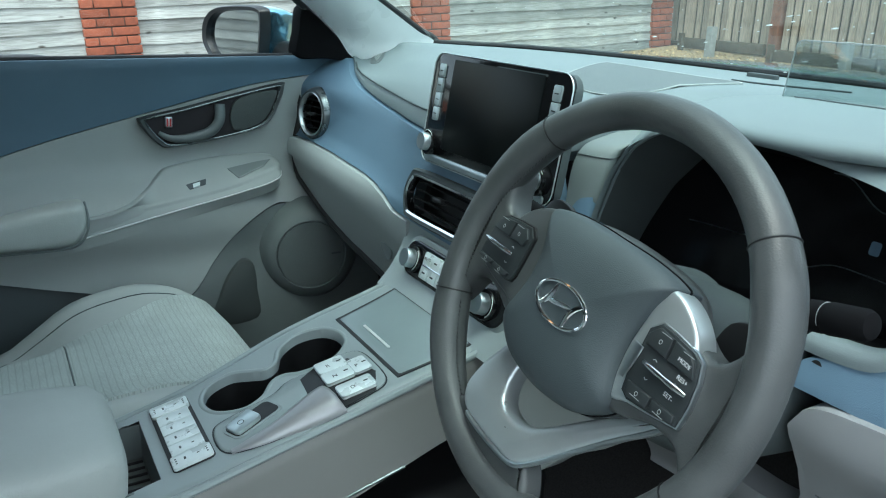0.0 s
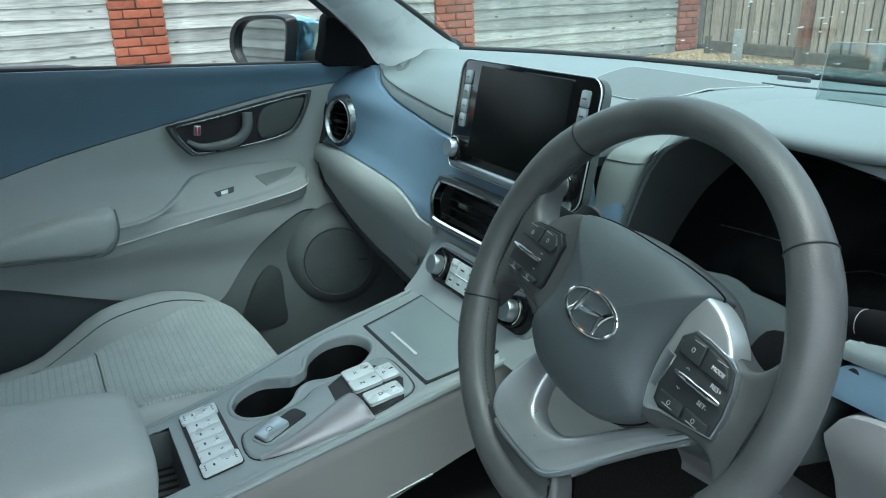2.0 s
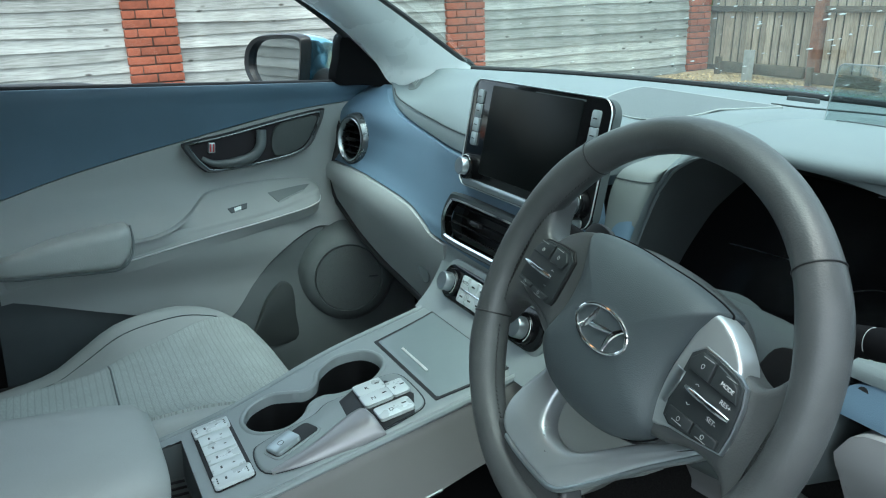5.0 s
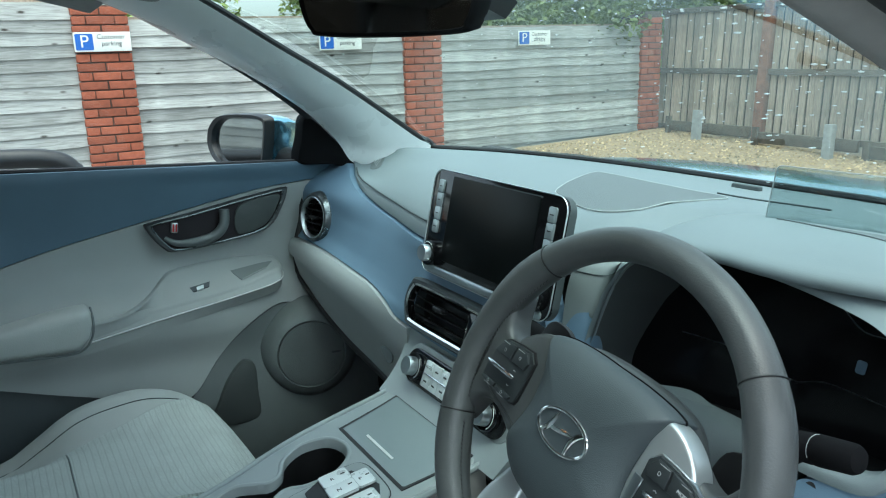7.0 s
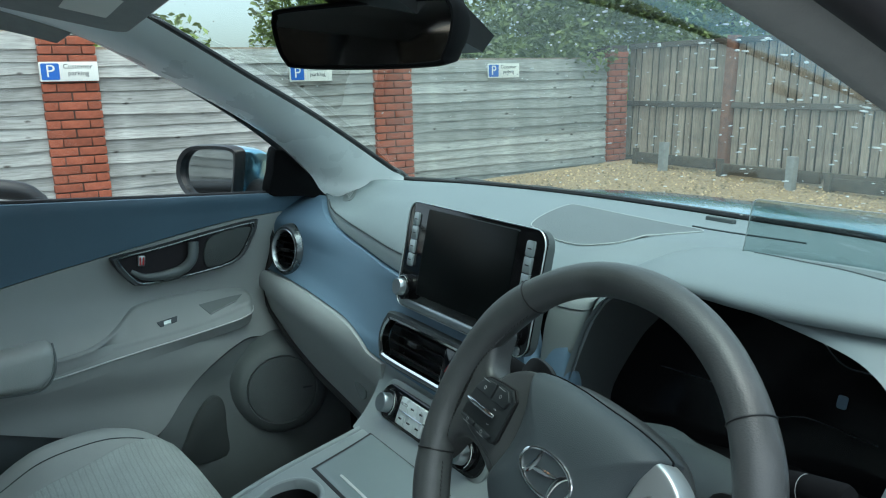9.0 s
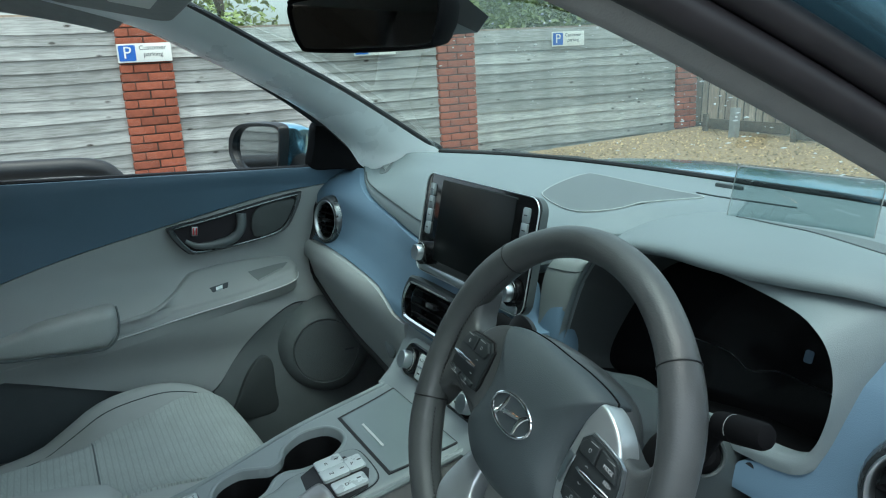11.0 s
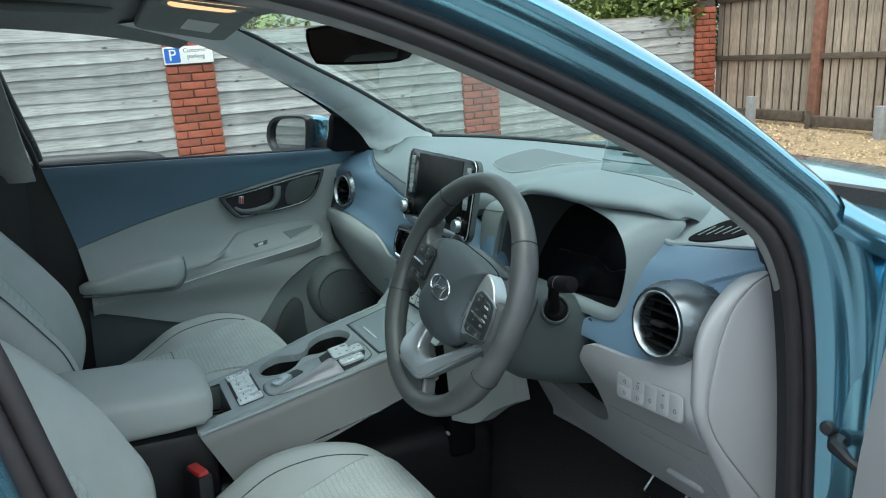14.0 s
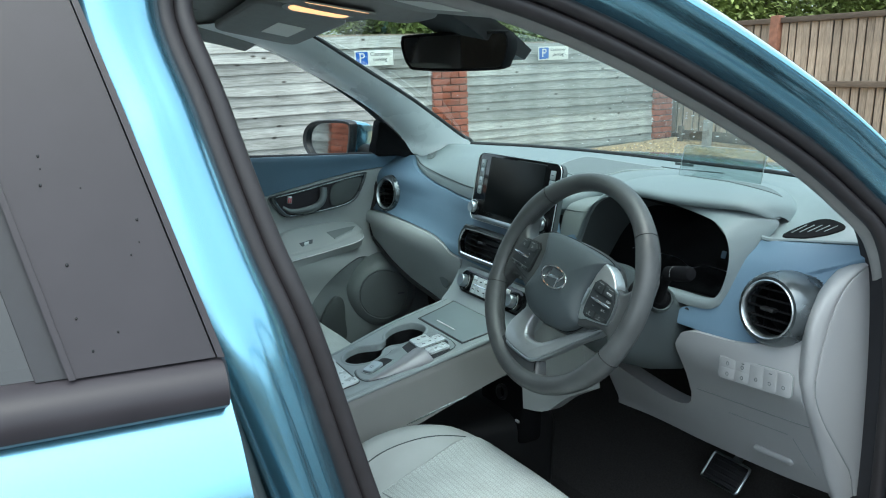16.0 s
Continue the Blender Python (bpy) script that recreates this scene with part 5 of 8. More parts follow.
def stalk(neck, head, prints, k=1.0):
    """A control stalk: slim neck, then a fat round head with a white scale ring."""
    bm = bmesh.new()
    tube(bm, spline(neck, 5), 0.0088, 14, False, 0.9)
    st = part("stalk", bm, MATTE, col, "black control stalk")
    hp = [Vector(head[0]).lerp(Vector(head[1]), t) for t in (0.0, 0.04, 0.30, 0.33, 0.36, 0.40, 0.90, 0.97, 1.0)]
    bm = bmesh.new()
    tube(bm, hp, [k * r for r in (0.0095, 0.0132, 0.0138, 0.0128, 0.0128, 0.0140, 0.0132, 0.0110, 0.0070)], 20)
    hd = part("stalk_head", bm, MATTE, st, "fat black end of the stalk")
    d = (Vector(head[1]) - Vector(head[0])).normalized()
    m = Matrix.Translation(hp[3]) @ frame_of(d)
    bm = bmesh.new()
    lathe(bm, [(0.0131 * k, 0.0), (0.0134 * k, 0.0003), (0.0131 * k, 0.0007)], m, 28, (60, 200))
    part("ring_mark", bm, DIMPRINT, hd)
    face = Matrix.Translation(hp[0]) @ frame_of((0.25, -0.80, 0.55), d)
    ln = (hp[-1] - hp[0]).length
    for f, w, h in prints:
        bm = bmesh.new()
        plate(bm, rrect(w, h, 0.0006, 2, 0.0, f * ln), face @ pose(0, 0, 0.0136 * k), 0.0006)
        part("print_bar", bm, DIMPRINT, hd)


socket((0.471, 0.138, 0.932), (0.72, -0.50, 0.48))
stalk([(0.462, 0.142, 0.924), (0.480, 0.129, 0.943), (0.500, 0.115, 0.966), (0.518, 0.106, 0.984)], [(0.512, 0.107, 0.984), (0.563, 0.103, 0.9955)], ((0.15, 0.004, 0.003), (0.62, 0.005, 0.0055)), 0.82)
socket((0.300, 0.120, 0.940), (-0.85, -0.35, 0.38))
stalk([(0.300, 0.120, 0.945), (0.275, 0.112, 0.955), (0.255, 0.104, 0.965)], [(0.262, 0.106, 0.962), (0.200, 0.090, 0.983)], ((0.20, 0.004, 0.004), (0.70, 0.005, 0.004), (0.86, 0.004, 0.004)))
bm = bmesh.new()
lathe(bm, [(0.008, 0), (0.008, 0.003), (0.006, 0.004), (0.0, 0.004)], Matrix.Translation((0.474, 0.199, 0.903)) @ frame_of((0, -1, 0.1)), 20)
part("start_button", bm, BLACK, dash)


# ---- centre console ----
con = thing("centre_console", (0.02, -0.08, 0.62), "floating grey centre console with cup holders and shift buttons", "console")
cz = lambda y: 0.762 + 0.21 * y + 0.35 * max(0.0, y - 0.05) ** 2 * 2
cl = lambda y: cs([-0.34, -0.285, -0.19, -0.06, 0.03, 0.12], [-0.060, -0.060, -0.072, -0.112, -0.126, -0.134], y)
cr = lambda y: cs([-0.34, -0.22, -0.14, -0.02, 0.03, 0.12], [0.122, 0.122, 0.119, 0.116, 0.114, 0.113], y)
CUPS = [tuple(p[:2]) for p in spline([(0.009, -0.186, 0), (0.026, -0.158, 0), (0.017, -0.132, 0), (-0.004, -0.115, 0), (-0.008, -0.098, 0), (0.002, -0.078, 0), (0.003, -0.042, 0), (-0.018, -0.014, 0), (-0.048, -0.006, 0), (-0.079, -0.019, 0), (-0.089, -0.052, 0), (-0.072, -0.082, 0), (-0.045, -0.096, 0), (-0.037, -0.112, 0), (-0.046, -0.126, 0), (-0.060, -0.150, 0), (-0.051, -0.180, 0), (-0.022, -0.194, 0)], 6, True)]


def inside(loop, x, y):
    odd = False
    for (a, b), (c, d) in zip(loop, loop[1:] + loop[:1]):
        if (b > y) != (d > y) and x < a + (c - a) * (y - b) / (d - b):
            odd = not odd
    return odd


def console_hole(x, y):
    return inside(CUPS, x, y) or (-0.040 < x < 0.088 and -0.318 < y < -0.262)


bm = bmesh.new()
NY, NX = 200, 84
vs = {}
for j in range(NY + 1):
    y = -0.325 + 0.445 * j / NY
    for i in range(NX + 1):
        x = cl(y) + (cr(y) - cl(y)) * i / NX
        edge_d = min(i, NX - i) / NX
        vs[i, j] = bm.verts.new((x, y, cz(y) - 0.006 * max(0, 1 - edge_d / 0.04) ** 2))
for j in range(NY):
    for i in range(NX):
        c = (vs[i, j].co + vs[i + 1, j + 1].co) / 2
        if not console_hole(c.x, c.y):
            bm.faces.new((vs[i, j], vs[i + 1, j], vs[i + 1, j + 1], vs[i, j + 1]))
bmesh.ops.delete(bm, geom=[v for v in bm.verts if not v.link_faces], context="VERTS")
part("top_plate", bm, CONSOLE, con, "smooth grey console top")
# side flanks flaring outward
for s in (-1, 1):
    bm = bmesh.new()
    def flank(u, v):
        y = -0.325 + 0.43 * u
        x0 = cr(y) if s > 0 else cl(y)
        drop = cs([0, 0.3, 0.7, 1], [0.092, 0.090, 0.078, 0.072], u)
        yb = y + 0.052 * v * (1 - u)
        return Vector((x0 + s * cs([0, 0.12, 0.3, 1], [0, 0.007, 0.010, 0.026], v), yb, cz(y) - 0.004 - drop * v))
    grid(bm, flank, 40, 10, (-s * 0.012, 0, 0))
    part("flank", bm, CONSIDE, con, "pale grey console side")
    bm = bmesh.new()
    tube(bm, [Vector(((cr(y) + 0.003) if s > 0 else (cl(y) - 0.003), y, cz(y) - 0.004)) for y in [-0.322 + 0.0145 * k for k in range(31)]], 0.0045, 8)
    part("edge_bead", bm, CONSOLE, con)
# underside and bright strip below the driver's flank
sheet("underside", lambda u, v: Vector((-0.15 + 0.28 * v, -0.28 + 0.38 * u, 0.632 + 0.075 * u)), 6, 4, BLACK, con, (0, 0, -0.01))
bm = bmesh.new()
tube(bm, [(0.142, -0.17 + 0.02 * k, 0.648 - 0.012 + 0.0048 * k) for k in range(9)], 0.0018, 6)
part("seat_rail_strip", bm, VENTRING, con)
# two cup wells joined by a neck
bm = bmesh.new()
loft(bm, [[Vector((a, b, cz(b) + h)) for a, b in CUPS] for h in (-0.0005, -0.03, -0.085)], caps=False)
bm.faces.new([bm.verts.new((a, b, cz(b) - 0.085)) for a, b in CUPS])
part("cup_well", bm, BLACK, con, "deep black cup holder wells")
bm = bmesh.new()
rim_loop = ccw(CUPS)
def widened(loop, d):
    n = len(loop)
    out = []
    for i, (a, b) in enumerate(loop):
        t = Vector((loop[(i + 1) % n][0] - loop[i - 1][0], loop[(i + 1) % n][1] - loop[i - 1][1], 0)).normalized()
        out.append((a + t.y * d, b - t.x * d))
    return out
loft(bm, [[Vector((a, b, cz(b) + h)) for a, b in widened(rim_loop, d)] for d, h in ((-0.003, -0.012), (-0.0022, 0.0), (-0.0008, 0.0014), (0.0008, 0.0018), (0.0025, 0.0012), (0.0045, -0.0005))], caps=False)
part("cup_rim", bm, CONSOLE, con, "raised rim round the cup holders")


def on_con(x, y, h=0.0):
    sl = math.atan(0.21 + (1.4 * max(0, y - 0.05)))
    return Matrix.Translation((x, y, cz(y) + h)) @ Matrix.Rotation(sl, 4, "X")


# front tray lid lying in a dark gap, following the console's rise
def lid_at(u, v, h, g=0.0):
    y = 0.0075 - g + (0.092 + 2 * g) * v
    xl, xr = cs([0, 1], [-0.083, -0.101], v) - g, cs([0, 1], [0.093, 0.097], v) + g
    return Vector((xl + (xr - xl) * u, y, cz(y) + h))
sheet("lid_gap", lambda u, v: lid_at(u, v, 0.0012, 0.0042), 10, 16, BLACK, con, (0, 0, -0.003))
bm = bmesh.new()
def lid_top(u, v):
    e = min(min(u, 1 - u) * 0.18, min(v, 1 - v) * 0.092)
    return lid_at(u, v, 0.0030 - 0.0018 * max(0.0, 1 - e / 0.003) ** 2)
grid(bm, lid_top, 60, 36, (0, 0, -0.004))
lid = part("tray_lid", bm, LIDGREY, con, "flat grey sliding tray lid")
bm = bmesh.new()
plate(bm, rrect(0.074, 0.0034, 0.001, 2), on_con(-0.002, 0.0233, 0.0031), 0.0008)
part("finger_line", bm, LIGHTPRINT, lid)
# shift pod: shallow raised field with buttons and parking brake switch
POD = [(0.046, -0.198), (0.034, -0.178), (0.026, -0.125), (0.012, -0.100), (0.012, -0.060), (0.004, -0.030), (0.012, -0.008), (0.050, -0.004), (0.094, -0.010), (0.106, -0.04), (0.111, -0.10), (0.108, -0.16), (0.092, -0.197)]
loop = ccw([tuple(p[:2]) for p in spline([(a, b, 0) for a, b in POD], 5, True)])
bm = bmesh.new()
loft(bm, [[Vector((a, b, cz(b) + h)) for a, b in widened(loop, d)] for d, h in ((0.0014, 0.0005), (0.0012, 0.0011), (0.0, 0.0011), (-0.0001, 0.0006))], caps=False)
part("pod_gap", bm, PRINT, con)
bm = bmesh.new()
rings = [[Vector((a, b, cz(b) + h)) for a, b in widened(loop, d)] for d, h in ((0.0, 0.0004), (-0.001, 0.0022), (-0.003, 0.0030))]
loft(bm, rings)
part("shift_pod", bm, CONSOLE, con)
HANDREST = material("satin_grey_plastic", (0.36, 0.36, 0.37), 0.32, 0.25, vary=0.03)
bm = bmesh.new()
def hump(u, v):
    y = -0.192 + 0.118 * u
    x0 = cs([0, 0.2, 0.45, 0.8, 1], [0.094, 0.090, 0.083, 0.064, 0.060], u)
    x1 = cs([0, 0.3, 1], [0.100, 0.110, 0.116], u)
    h = cs([0, 0.25, 0.8, 0.95, 1], [0.0, 0.005, 0.015, 0.016, 0.004], u)
    return Vector((x0 + (x1 - x0) * v, y + 0.006 * v * u, cz(y) + 0.003 + h * max(0.0, 1 - abs(2 * v - 1) ** 3.2)))
grid(bm, hump, 30, 20, (0, 0, -0.006))
part("hand_rest", bm, HANDREST, con, "smooth satin hand rest")
bmx = on_con(0.0585, -0.157, 0.0025) @ pose(0, 0, 0, 0, 0, 21)
bm = bmesh.new()
plate(bm, rrect(0.033, 0.066, 0.009, 5), bmx, 0.0018, 0.0012)
part("switch_frame", bm, CONSOLE, con)
bm = bmesh.new()
plate(bm, rrect(0.027, 0.060, 0.007, 5), bmx, 0.0022, 0.0003)
part("brake_socket", bm, BLACK, con)
m = bmx @ pose(0, -0.0115, 0.002, 5, 0, 0)
bm = bmesh.new()
plate(bm, rrect(0.0245, 0.034, 0.005, 4), m, 0.0055, 0.0018)
pb = part("parking_brake_switch", bm, BUTTON, con, "silver parking brake switch")
bm = bmesh.new()
tube(bm, [m @ Vector((0.0035 * math.cos(a), -0.003 + 0.0035 * math.sin(a), 0.0056)) for a in [2 * math.pi * k / 14 for k in range(14)]], 0.0004, 4, True)
part("print_mark", bm, PRINT, pb)
bm = bmesh.new()
plate(bm, ccw([(0.022, -0.088), (0.060, -0.092), (0.086, -0.076), (0.112, -0.070), (0.106, -0.028), (0.070, -0.012), (0.020, -0.026), (0.008, -0.062)]), Matrix.Translation((0, 0, cz(0) + 0.0030)) @ Matrix.Shear("XY", 4, (0, 0)) @ Matrix(((1, 0, 0, 0), (0, 1, 0, 0), (0, 0.21, 1, 0), (0, 0, 0, 1))), 0.0008, 0.0002)
part("shift_well", bm, BLACK, con)
for nm, cx, cy, w, d in (("R", 0.0245, -0.0495, 0.0270, 0.036), ("N", 0.0505, -0.0510, 0.0255, 0.036), ("P", 0.0470, -0.0225, 0.0330, 0.022), ("D", 0.0865, -0.0440, 0.0265, 0.043)):
    m = on_con(cx, cy, 0.0035) @ pose(0, 0, 0, 0, 0, -2)
    bm = bmesh.new()
    plate(bm, rrect(w, d, 0.004, 4), m, 0.0048 if nm != "P" else 0.0040, 0.0012)
    b = part("shift_button", bm, WHITEBTN, con, "white shift button")
    top = 0.0049 if nm != "P" else 0.0041
    bm = bmesh.new()
    tube(bm, [m @ Vector((a, c, top - 0.0012)) for a, c in rrect(w, d, 0.004, 4)], 0.0007, 6, True)
    part("button_edge", bm, SATIN, b, "bright edge")
    lettering("button_text", nm, 0.008, m @ pose(0.002, -0.004, top, 0, 0, 90), PRINT, b, 0.0001)
    bm = bmesh.new()
    plate(bm, rrect(0.0022, 0.0055, 0.0004, 2), m @ pose(-0.001, d * 0.30, top), 0.0002)
    part("indicator", bm, PRINT, b)
# switch block across the console
m0 = on_con(0.021, -0.228, 0.0005) @ pose(0, 0, 0, 0, 0, 0)
bm = bmesh.new()
plate(bm, rrect(0.1390, 0.0455, 0.006, 4), m0, 0.0012, 0.0004)
part("switch_tray", bm, BLACK, con)
for k, (x0, w, d) in enumerate(((-0.056, 0.0238, 0.0432), (-0.0325, 0.0218, 0.0365), (-0.0108, 0.0208, 0.0365), (0.0108, 0.0208, 0.0365), (0.0325, 0.0218, 0.0365), (0.056, 0.0238, 0.0432))):
    end = k in (0, 5)
    bm = bmesh.new()
    plate(bm, rrect(w, d, 0.004 if end else 0.0008, 3), m0 @ pose(x0, 0, 0.001), 0.0038 if end else 0.0030, 0.0010 if end else 0.0004)
    b = part("switch", bm, WHITEBTN, con, "white switch")
    for oy in (-0.007, 0.007):
        bm = bmesh.new()
        plate(bm, rrect(0.0048 if oy < 0 else 0.0016, 0.0022 if oy < 0 else 0.0030, 0.0006, 2), m0 @ pose(x0, oy, 0.0049 if end else 0.0041), 0.0002)
        part("print_bar", bm, COLUMN, b)
    if end:
        for q in (-1, 0, 1):
            for e in (-1, 1):
                bm = bmesh.new()
                plate(bm, rrect(0.0018, 0.0018, 0.0004, 2), m0 @ pose(x0 + q * 0.004, e * 0.0165, 0.0049), 0.0002)
                part("indicator", bm, PRINT, b)
# phone tray behind the switches
bm = bmesh.new()
tz = cz(-0.29)
for c, s in (((0.024, -0.290, tz - 0.045), (0.134, 0.058, 0.004)), ((-0.042, -0.290, tz - 0.022), (0.003, 0.058, 0.044)), ((0.090, -0.290, tz - 0.022), (0.003, 0.058, 0.044)), ((0.024, -0.261, tz - 0.02), (0.134, 0.003, 0.044)), ((0.024, -0.319, tz - 0.022), (0.134, 0.003, 0.044))):
    box(bm, c, s)
part("rear_tray", bm, LOWTRIM, con, "black tray behind the switches")
for k in range(9):
    rbox("tray_rib", (-0.030 + 0.0135 * k, -0.290, tz - 0.042), (0.003, 0.052, 0.003), 0.001, RUBBER, con)

bm = bmesh.new()
rings = []
for y, w, z0, z1 in ((-0.292, 0.050, 0.712, 0.742), (-0.297, 0.075, 0.700, 0.758), (-0.312, 0.090, 0.694, 0.768), (-0.36, 0.096, 0.692, 0.774), (-0.48, 0.098, 0.690, 0.778), (-0.64, 0.098, 0.690, 0.780), (-0.65, 0.09, 0.70, 0.77)):
    ring = []
    for k in range(40):
        a = 2 * math.pi * k / 40
        ca, sa = math.cos(a), math.sin(a)
        ring.append(Vector((0.030 + w * math.copysign(abs(ca) ** 0.45, ca), y, (z0 + z1) / 2 + (z1 - z0) / 2 * math.copysign(abs(sa) ** 0.5, sa))))
    rings.append(ring)
loft(bm, rings)
part("armrest_lid", bm, LEATHER, con, "pale grey leather armrest lid", 60)
bm = bmesh.new()
box(bm, (0.032, -0.47, 0.60), (0.176, 0.35, 0.185), 0.012)
part("storage_bin", bm, BLACK, con, "black storage bin under the lid")

# lower tunnel with sockets
tun = thing("centre_tunnel", (0, 0.0, 0.45), "black plastic centre tunnel with power sockets under the console", "console")
rbox("tunnel", (0.0, -0.15, 0.46), (0.20, 0.80, 0.24), 0.03, BLACK, tun)
rbox("socket_panel", (0.03, 0.17, 0.60), (0.16, 0.06, 0.16), 0.015, MATTE, tun)
bm = bmesh.new()
lathe(bm, [(0.017, 0), (0.017, 0.006), (0.012, 0.007), (0.011, -0.01), (0, -0.01)], Matrix.Translation((0.045, 0.138, 0.62)) @ frame_of((0.1, -1, 0.1)), 24)
part("power_socket", bm, BLACK, tun)
rbox("usb_port", (0.10, 0.139, 0.575), (0.012, 0.004, 0.005), 0.001, LIGHTPRINT, tun)


# ---- seats ----
SINK_PASSENGER = [0.0, 0.0, 0.010, 0.026, 0.062, 0.085, 0.10]
SINK_DRIVER = [0.0, 0.0, 0.004, 0.016, 0.050, 0.075, 0.09]
def seat(cx, dy, dz, W, crest, label, inner=1.0):
    st = thing("front_seat", (cx, -0.30 + dy, 0.42), label, "car seat", "front seats")
    def cushion_top(a, v):
        """height above the base at side position a (-1..1) and depth v (0 front, 1 back)"""
        bol = 0.040 * max(0.0, (abs(a) - 0.45) / 0.40) ** 1.5 if abs(a) < 0.85 else 0.040 * max(0.0, 1 - ((abs(a) - 0.85) / 0.15) ** 2 * 0.6)
        bol *= cs([0, 0.15, 0.4, 1], [0.10, 0.45, 0.9, 1.0], v)
        sink = min(1.0, max(0.0, (-a - 0.25) / 0.55)) * cs([0, 0.22, 0.33, 0.46, 0.58, 0.67, 1], SINK_DRIVER if inner == 1.0 else SINK_PASSENGER, v)
        return cs([0, 0.025, 0.07, 0.16, 0.35, 1], [-0.058, -0.026, -0.006, 0.006, 0.006, -0.030], v) + bol - sink
    base = 0.640 + dz
    half = lambda v: W * cs([0, 0.05, 0.15, 0.35, 0.6, 1], [0.80, 0.88, 0.95, 0.99, 1.0, 1.0], v)
    yv = lambda v: -0.055 + dy - 0.50 * v
    bm = bmesh.new()
    rings = []
    for j in range(25):
        v = (j / 24) ** 1.3
        h = half(v)
        top = [Vector((cx + h * (-1 + 2 * i / 24), yv(v) - 0.03 * abs(-1 + 2 * i / 24) ** 2.6, base + cushion_top(-1 + 2 * i / 24, v))) for i in range(25)]
        bot = [Vector((cx + h * 0.98, yv(v), base - 0.09)), Vector((cx + h * 0.9, yv(v), base - 0.14)), Vector((cx - h * 0.9, yv(v), base - 0.14)), Vector((cx - h * 0.98, yv(v), base - 0.09))]
        rings.append(top + bot)
    loft(bm, rings)
    cu = part("cushion", bm, LEATHER, st, "pale grey leather seat cushion", 60)
    taper = lambda v: cs([0, 0.12, 0.35, 0.6, 1], [0.80, 0.72, 0.54, 0.46, 0.44], v)
    bm = bmesh.new()
    def centre(u, v):
        vv = 0.008 + 0.90 * v
        a = -taper(vv) + (taper(vv) + min(0.80, taper(vv) * inner)) * u
        return Vector((cx + half(vv) * a, yv(vv) - 0.03 * abs(a) ** 2.6 + 0.003 * (1 - min(1.0, vv / 0.08)), base + cushion_top(a, vv) + 0.0045))
    grid(bm, centre, 20, 24, (0, 0, -0.008))
    part("cushion_insert", bm, CLOTH, cu, "knitted grey cloth insert", 60)
    for sd in ((-1, 1) if inner == 1.0 else (-1,)):
        bm = bmesh.new()
        edge = lambda v: cs([0, 0.06, 0.14, 0.3, 1], [0.64, 0.70, 0.735, 0.755, 0.76], v)
        tube(bm, [Vector((cx + half(vv) * edge(vv) * sd, yv(vv) - 0.03 * edge(vv) ** 2.6, base + cushion_top(edge(vv) * sd, vv) + 0.0006)) for vv in [0.045 + 0.02 * k for k in range(46)]], 0.0010, 6)
        part("piping", bm, COLUMN, cu, "dark sewn seam")
        bm = bmesh.new()
        tube(bm, [Vector((cx + half(vv) * (taper(vv) + 0.015) * sd, yv(vv) - 0.03 * taper(vv) ** 2.6, base + cushion_top((taper(vv) + 0.015) * sd, vv) + 0.002)) for vv in [0.05 + 0.03 * k for k in range(30)]], 0.0014, 6)
        part("piping", bm, LEATHER, cu)
    bm = bmesh.new()
    tube(bm, [Vector((cx + half(0.54) * 0.47 * (-1 + 2 * k / 12), yv(0.54), base + cushion_top(0.47 * (-1 + 2 * k / 12), 0.54) + 0.0046)) for k in range(13)], 0.0016, 6)
    part("cross_seam", bm, DARKTRIM, cu)
    # backrest: its side bolsters follow the crest's curve, the middle lies deeper
    lean = radians(32)
    up = Vector((0, -math.sin(lean), math.cos(lean)))
    fw = Vector((0, math.cos(lean), math.sin(lean)))
    cy, cz2 = [q[0] for q in crest], [q[1] for q in crest]
    spine = lambda v: Vector((cx, cs(cz2, cy, cz2[0] + (cz2[-1] - cz2[0]) * v), cz2[0] + (cz2[-1] - cz2[0]) * v))
    bw = lambda v: 0.238 * cs([0, 0.2, 0.6, 0.9, 1], [0.96, 1.0, 1.0, 0.88, 0.74], v)
    def swell(a):
        return max(0.0, (abs(a) - 0.42) / 0.40) ** 1.4 if abs(a) < 0.82 else max(0.0, 1 - ((abs(a) - 0.82) / 0.18) ** 2 * 0.85)
    def back_front(a, v):
        return (swell(a) - 1.0) * 0.062 * cs([0, 0.15, 0.6, 1], [0.7, 1, 0.9, 0.3], v)
    bm = bmesh.new()
    rings = []
    for j in range(33):
        v = j / 32
        h = bw(v)
        cap = max(0, (v - 0.92) / 0.08) ** 2 * 0.05
        p0 = spine(v)
        f = [p0 + Vector((h * (-1 + 2 * i / 28), 0, 0)) + fw * (back_front(-1 + 2 * i / 28, v) - cap) for i in range(29)]
        b = [p0 + Vector((h * 0.99, 0, 0)) - fw * 0.070, p0 + Vector((h * 0.92, 0, 0)) - fw * 0.105, p0 + Vector((h * 0.7, 0, 0)) - fw * 0.125, p0 + Vector((-h * 0.7, 0, 0)) - fw * 0.125, p0 + Vector((-h * 0.92, 0, 0)) - fw * 0.105, p0 + Vector((-h * 0.99, 0, 0)) - fw * 0.070]
        rings.append(f + b)
    loft(bm, rings)
    bk = part("backrest", bm, LEATHER, st, "pale grey leather backrest with side bolsters", 60)
    bm = bmesh.new()
    def bc(u, v):
        a = -0.44 + 0.88 * u
        vv = 0.04 + 0.86 * v
        return spine(vv) + Vector((bw(vv) * a, 0, 0)) + fw * (back_front(a, vv) + 0.0045)
    grid(bm, bc, 20, 24, -0.008 * fw)
    part("backrest_insert", bm, CLOTH, bk, "", 60)
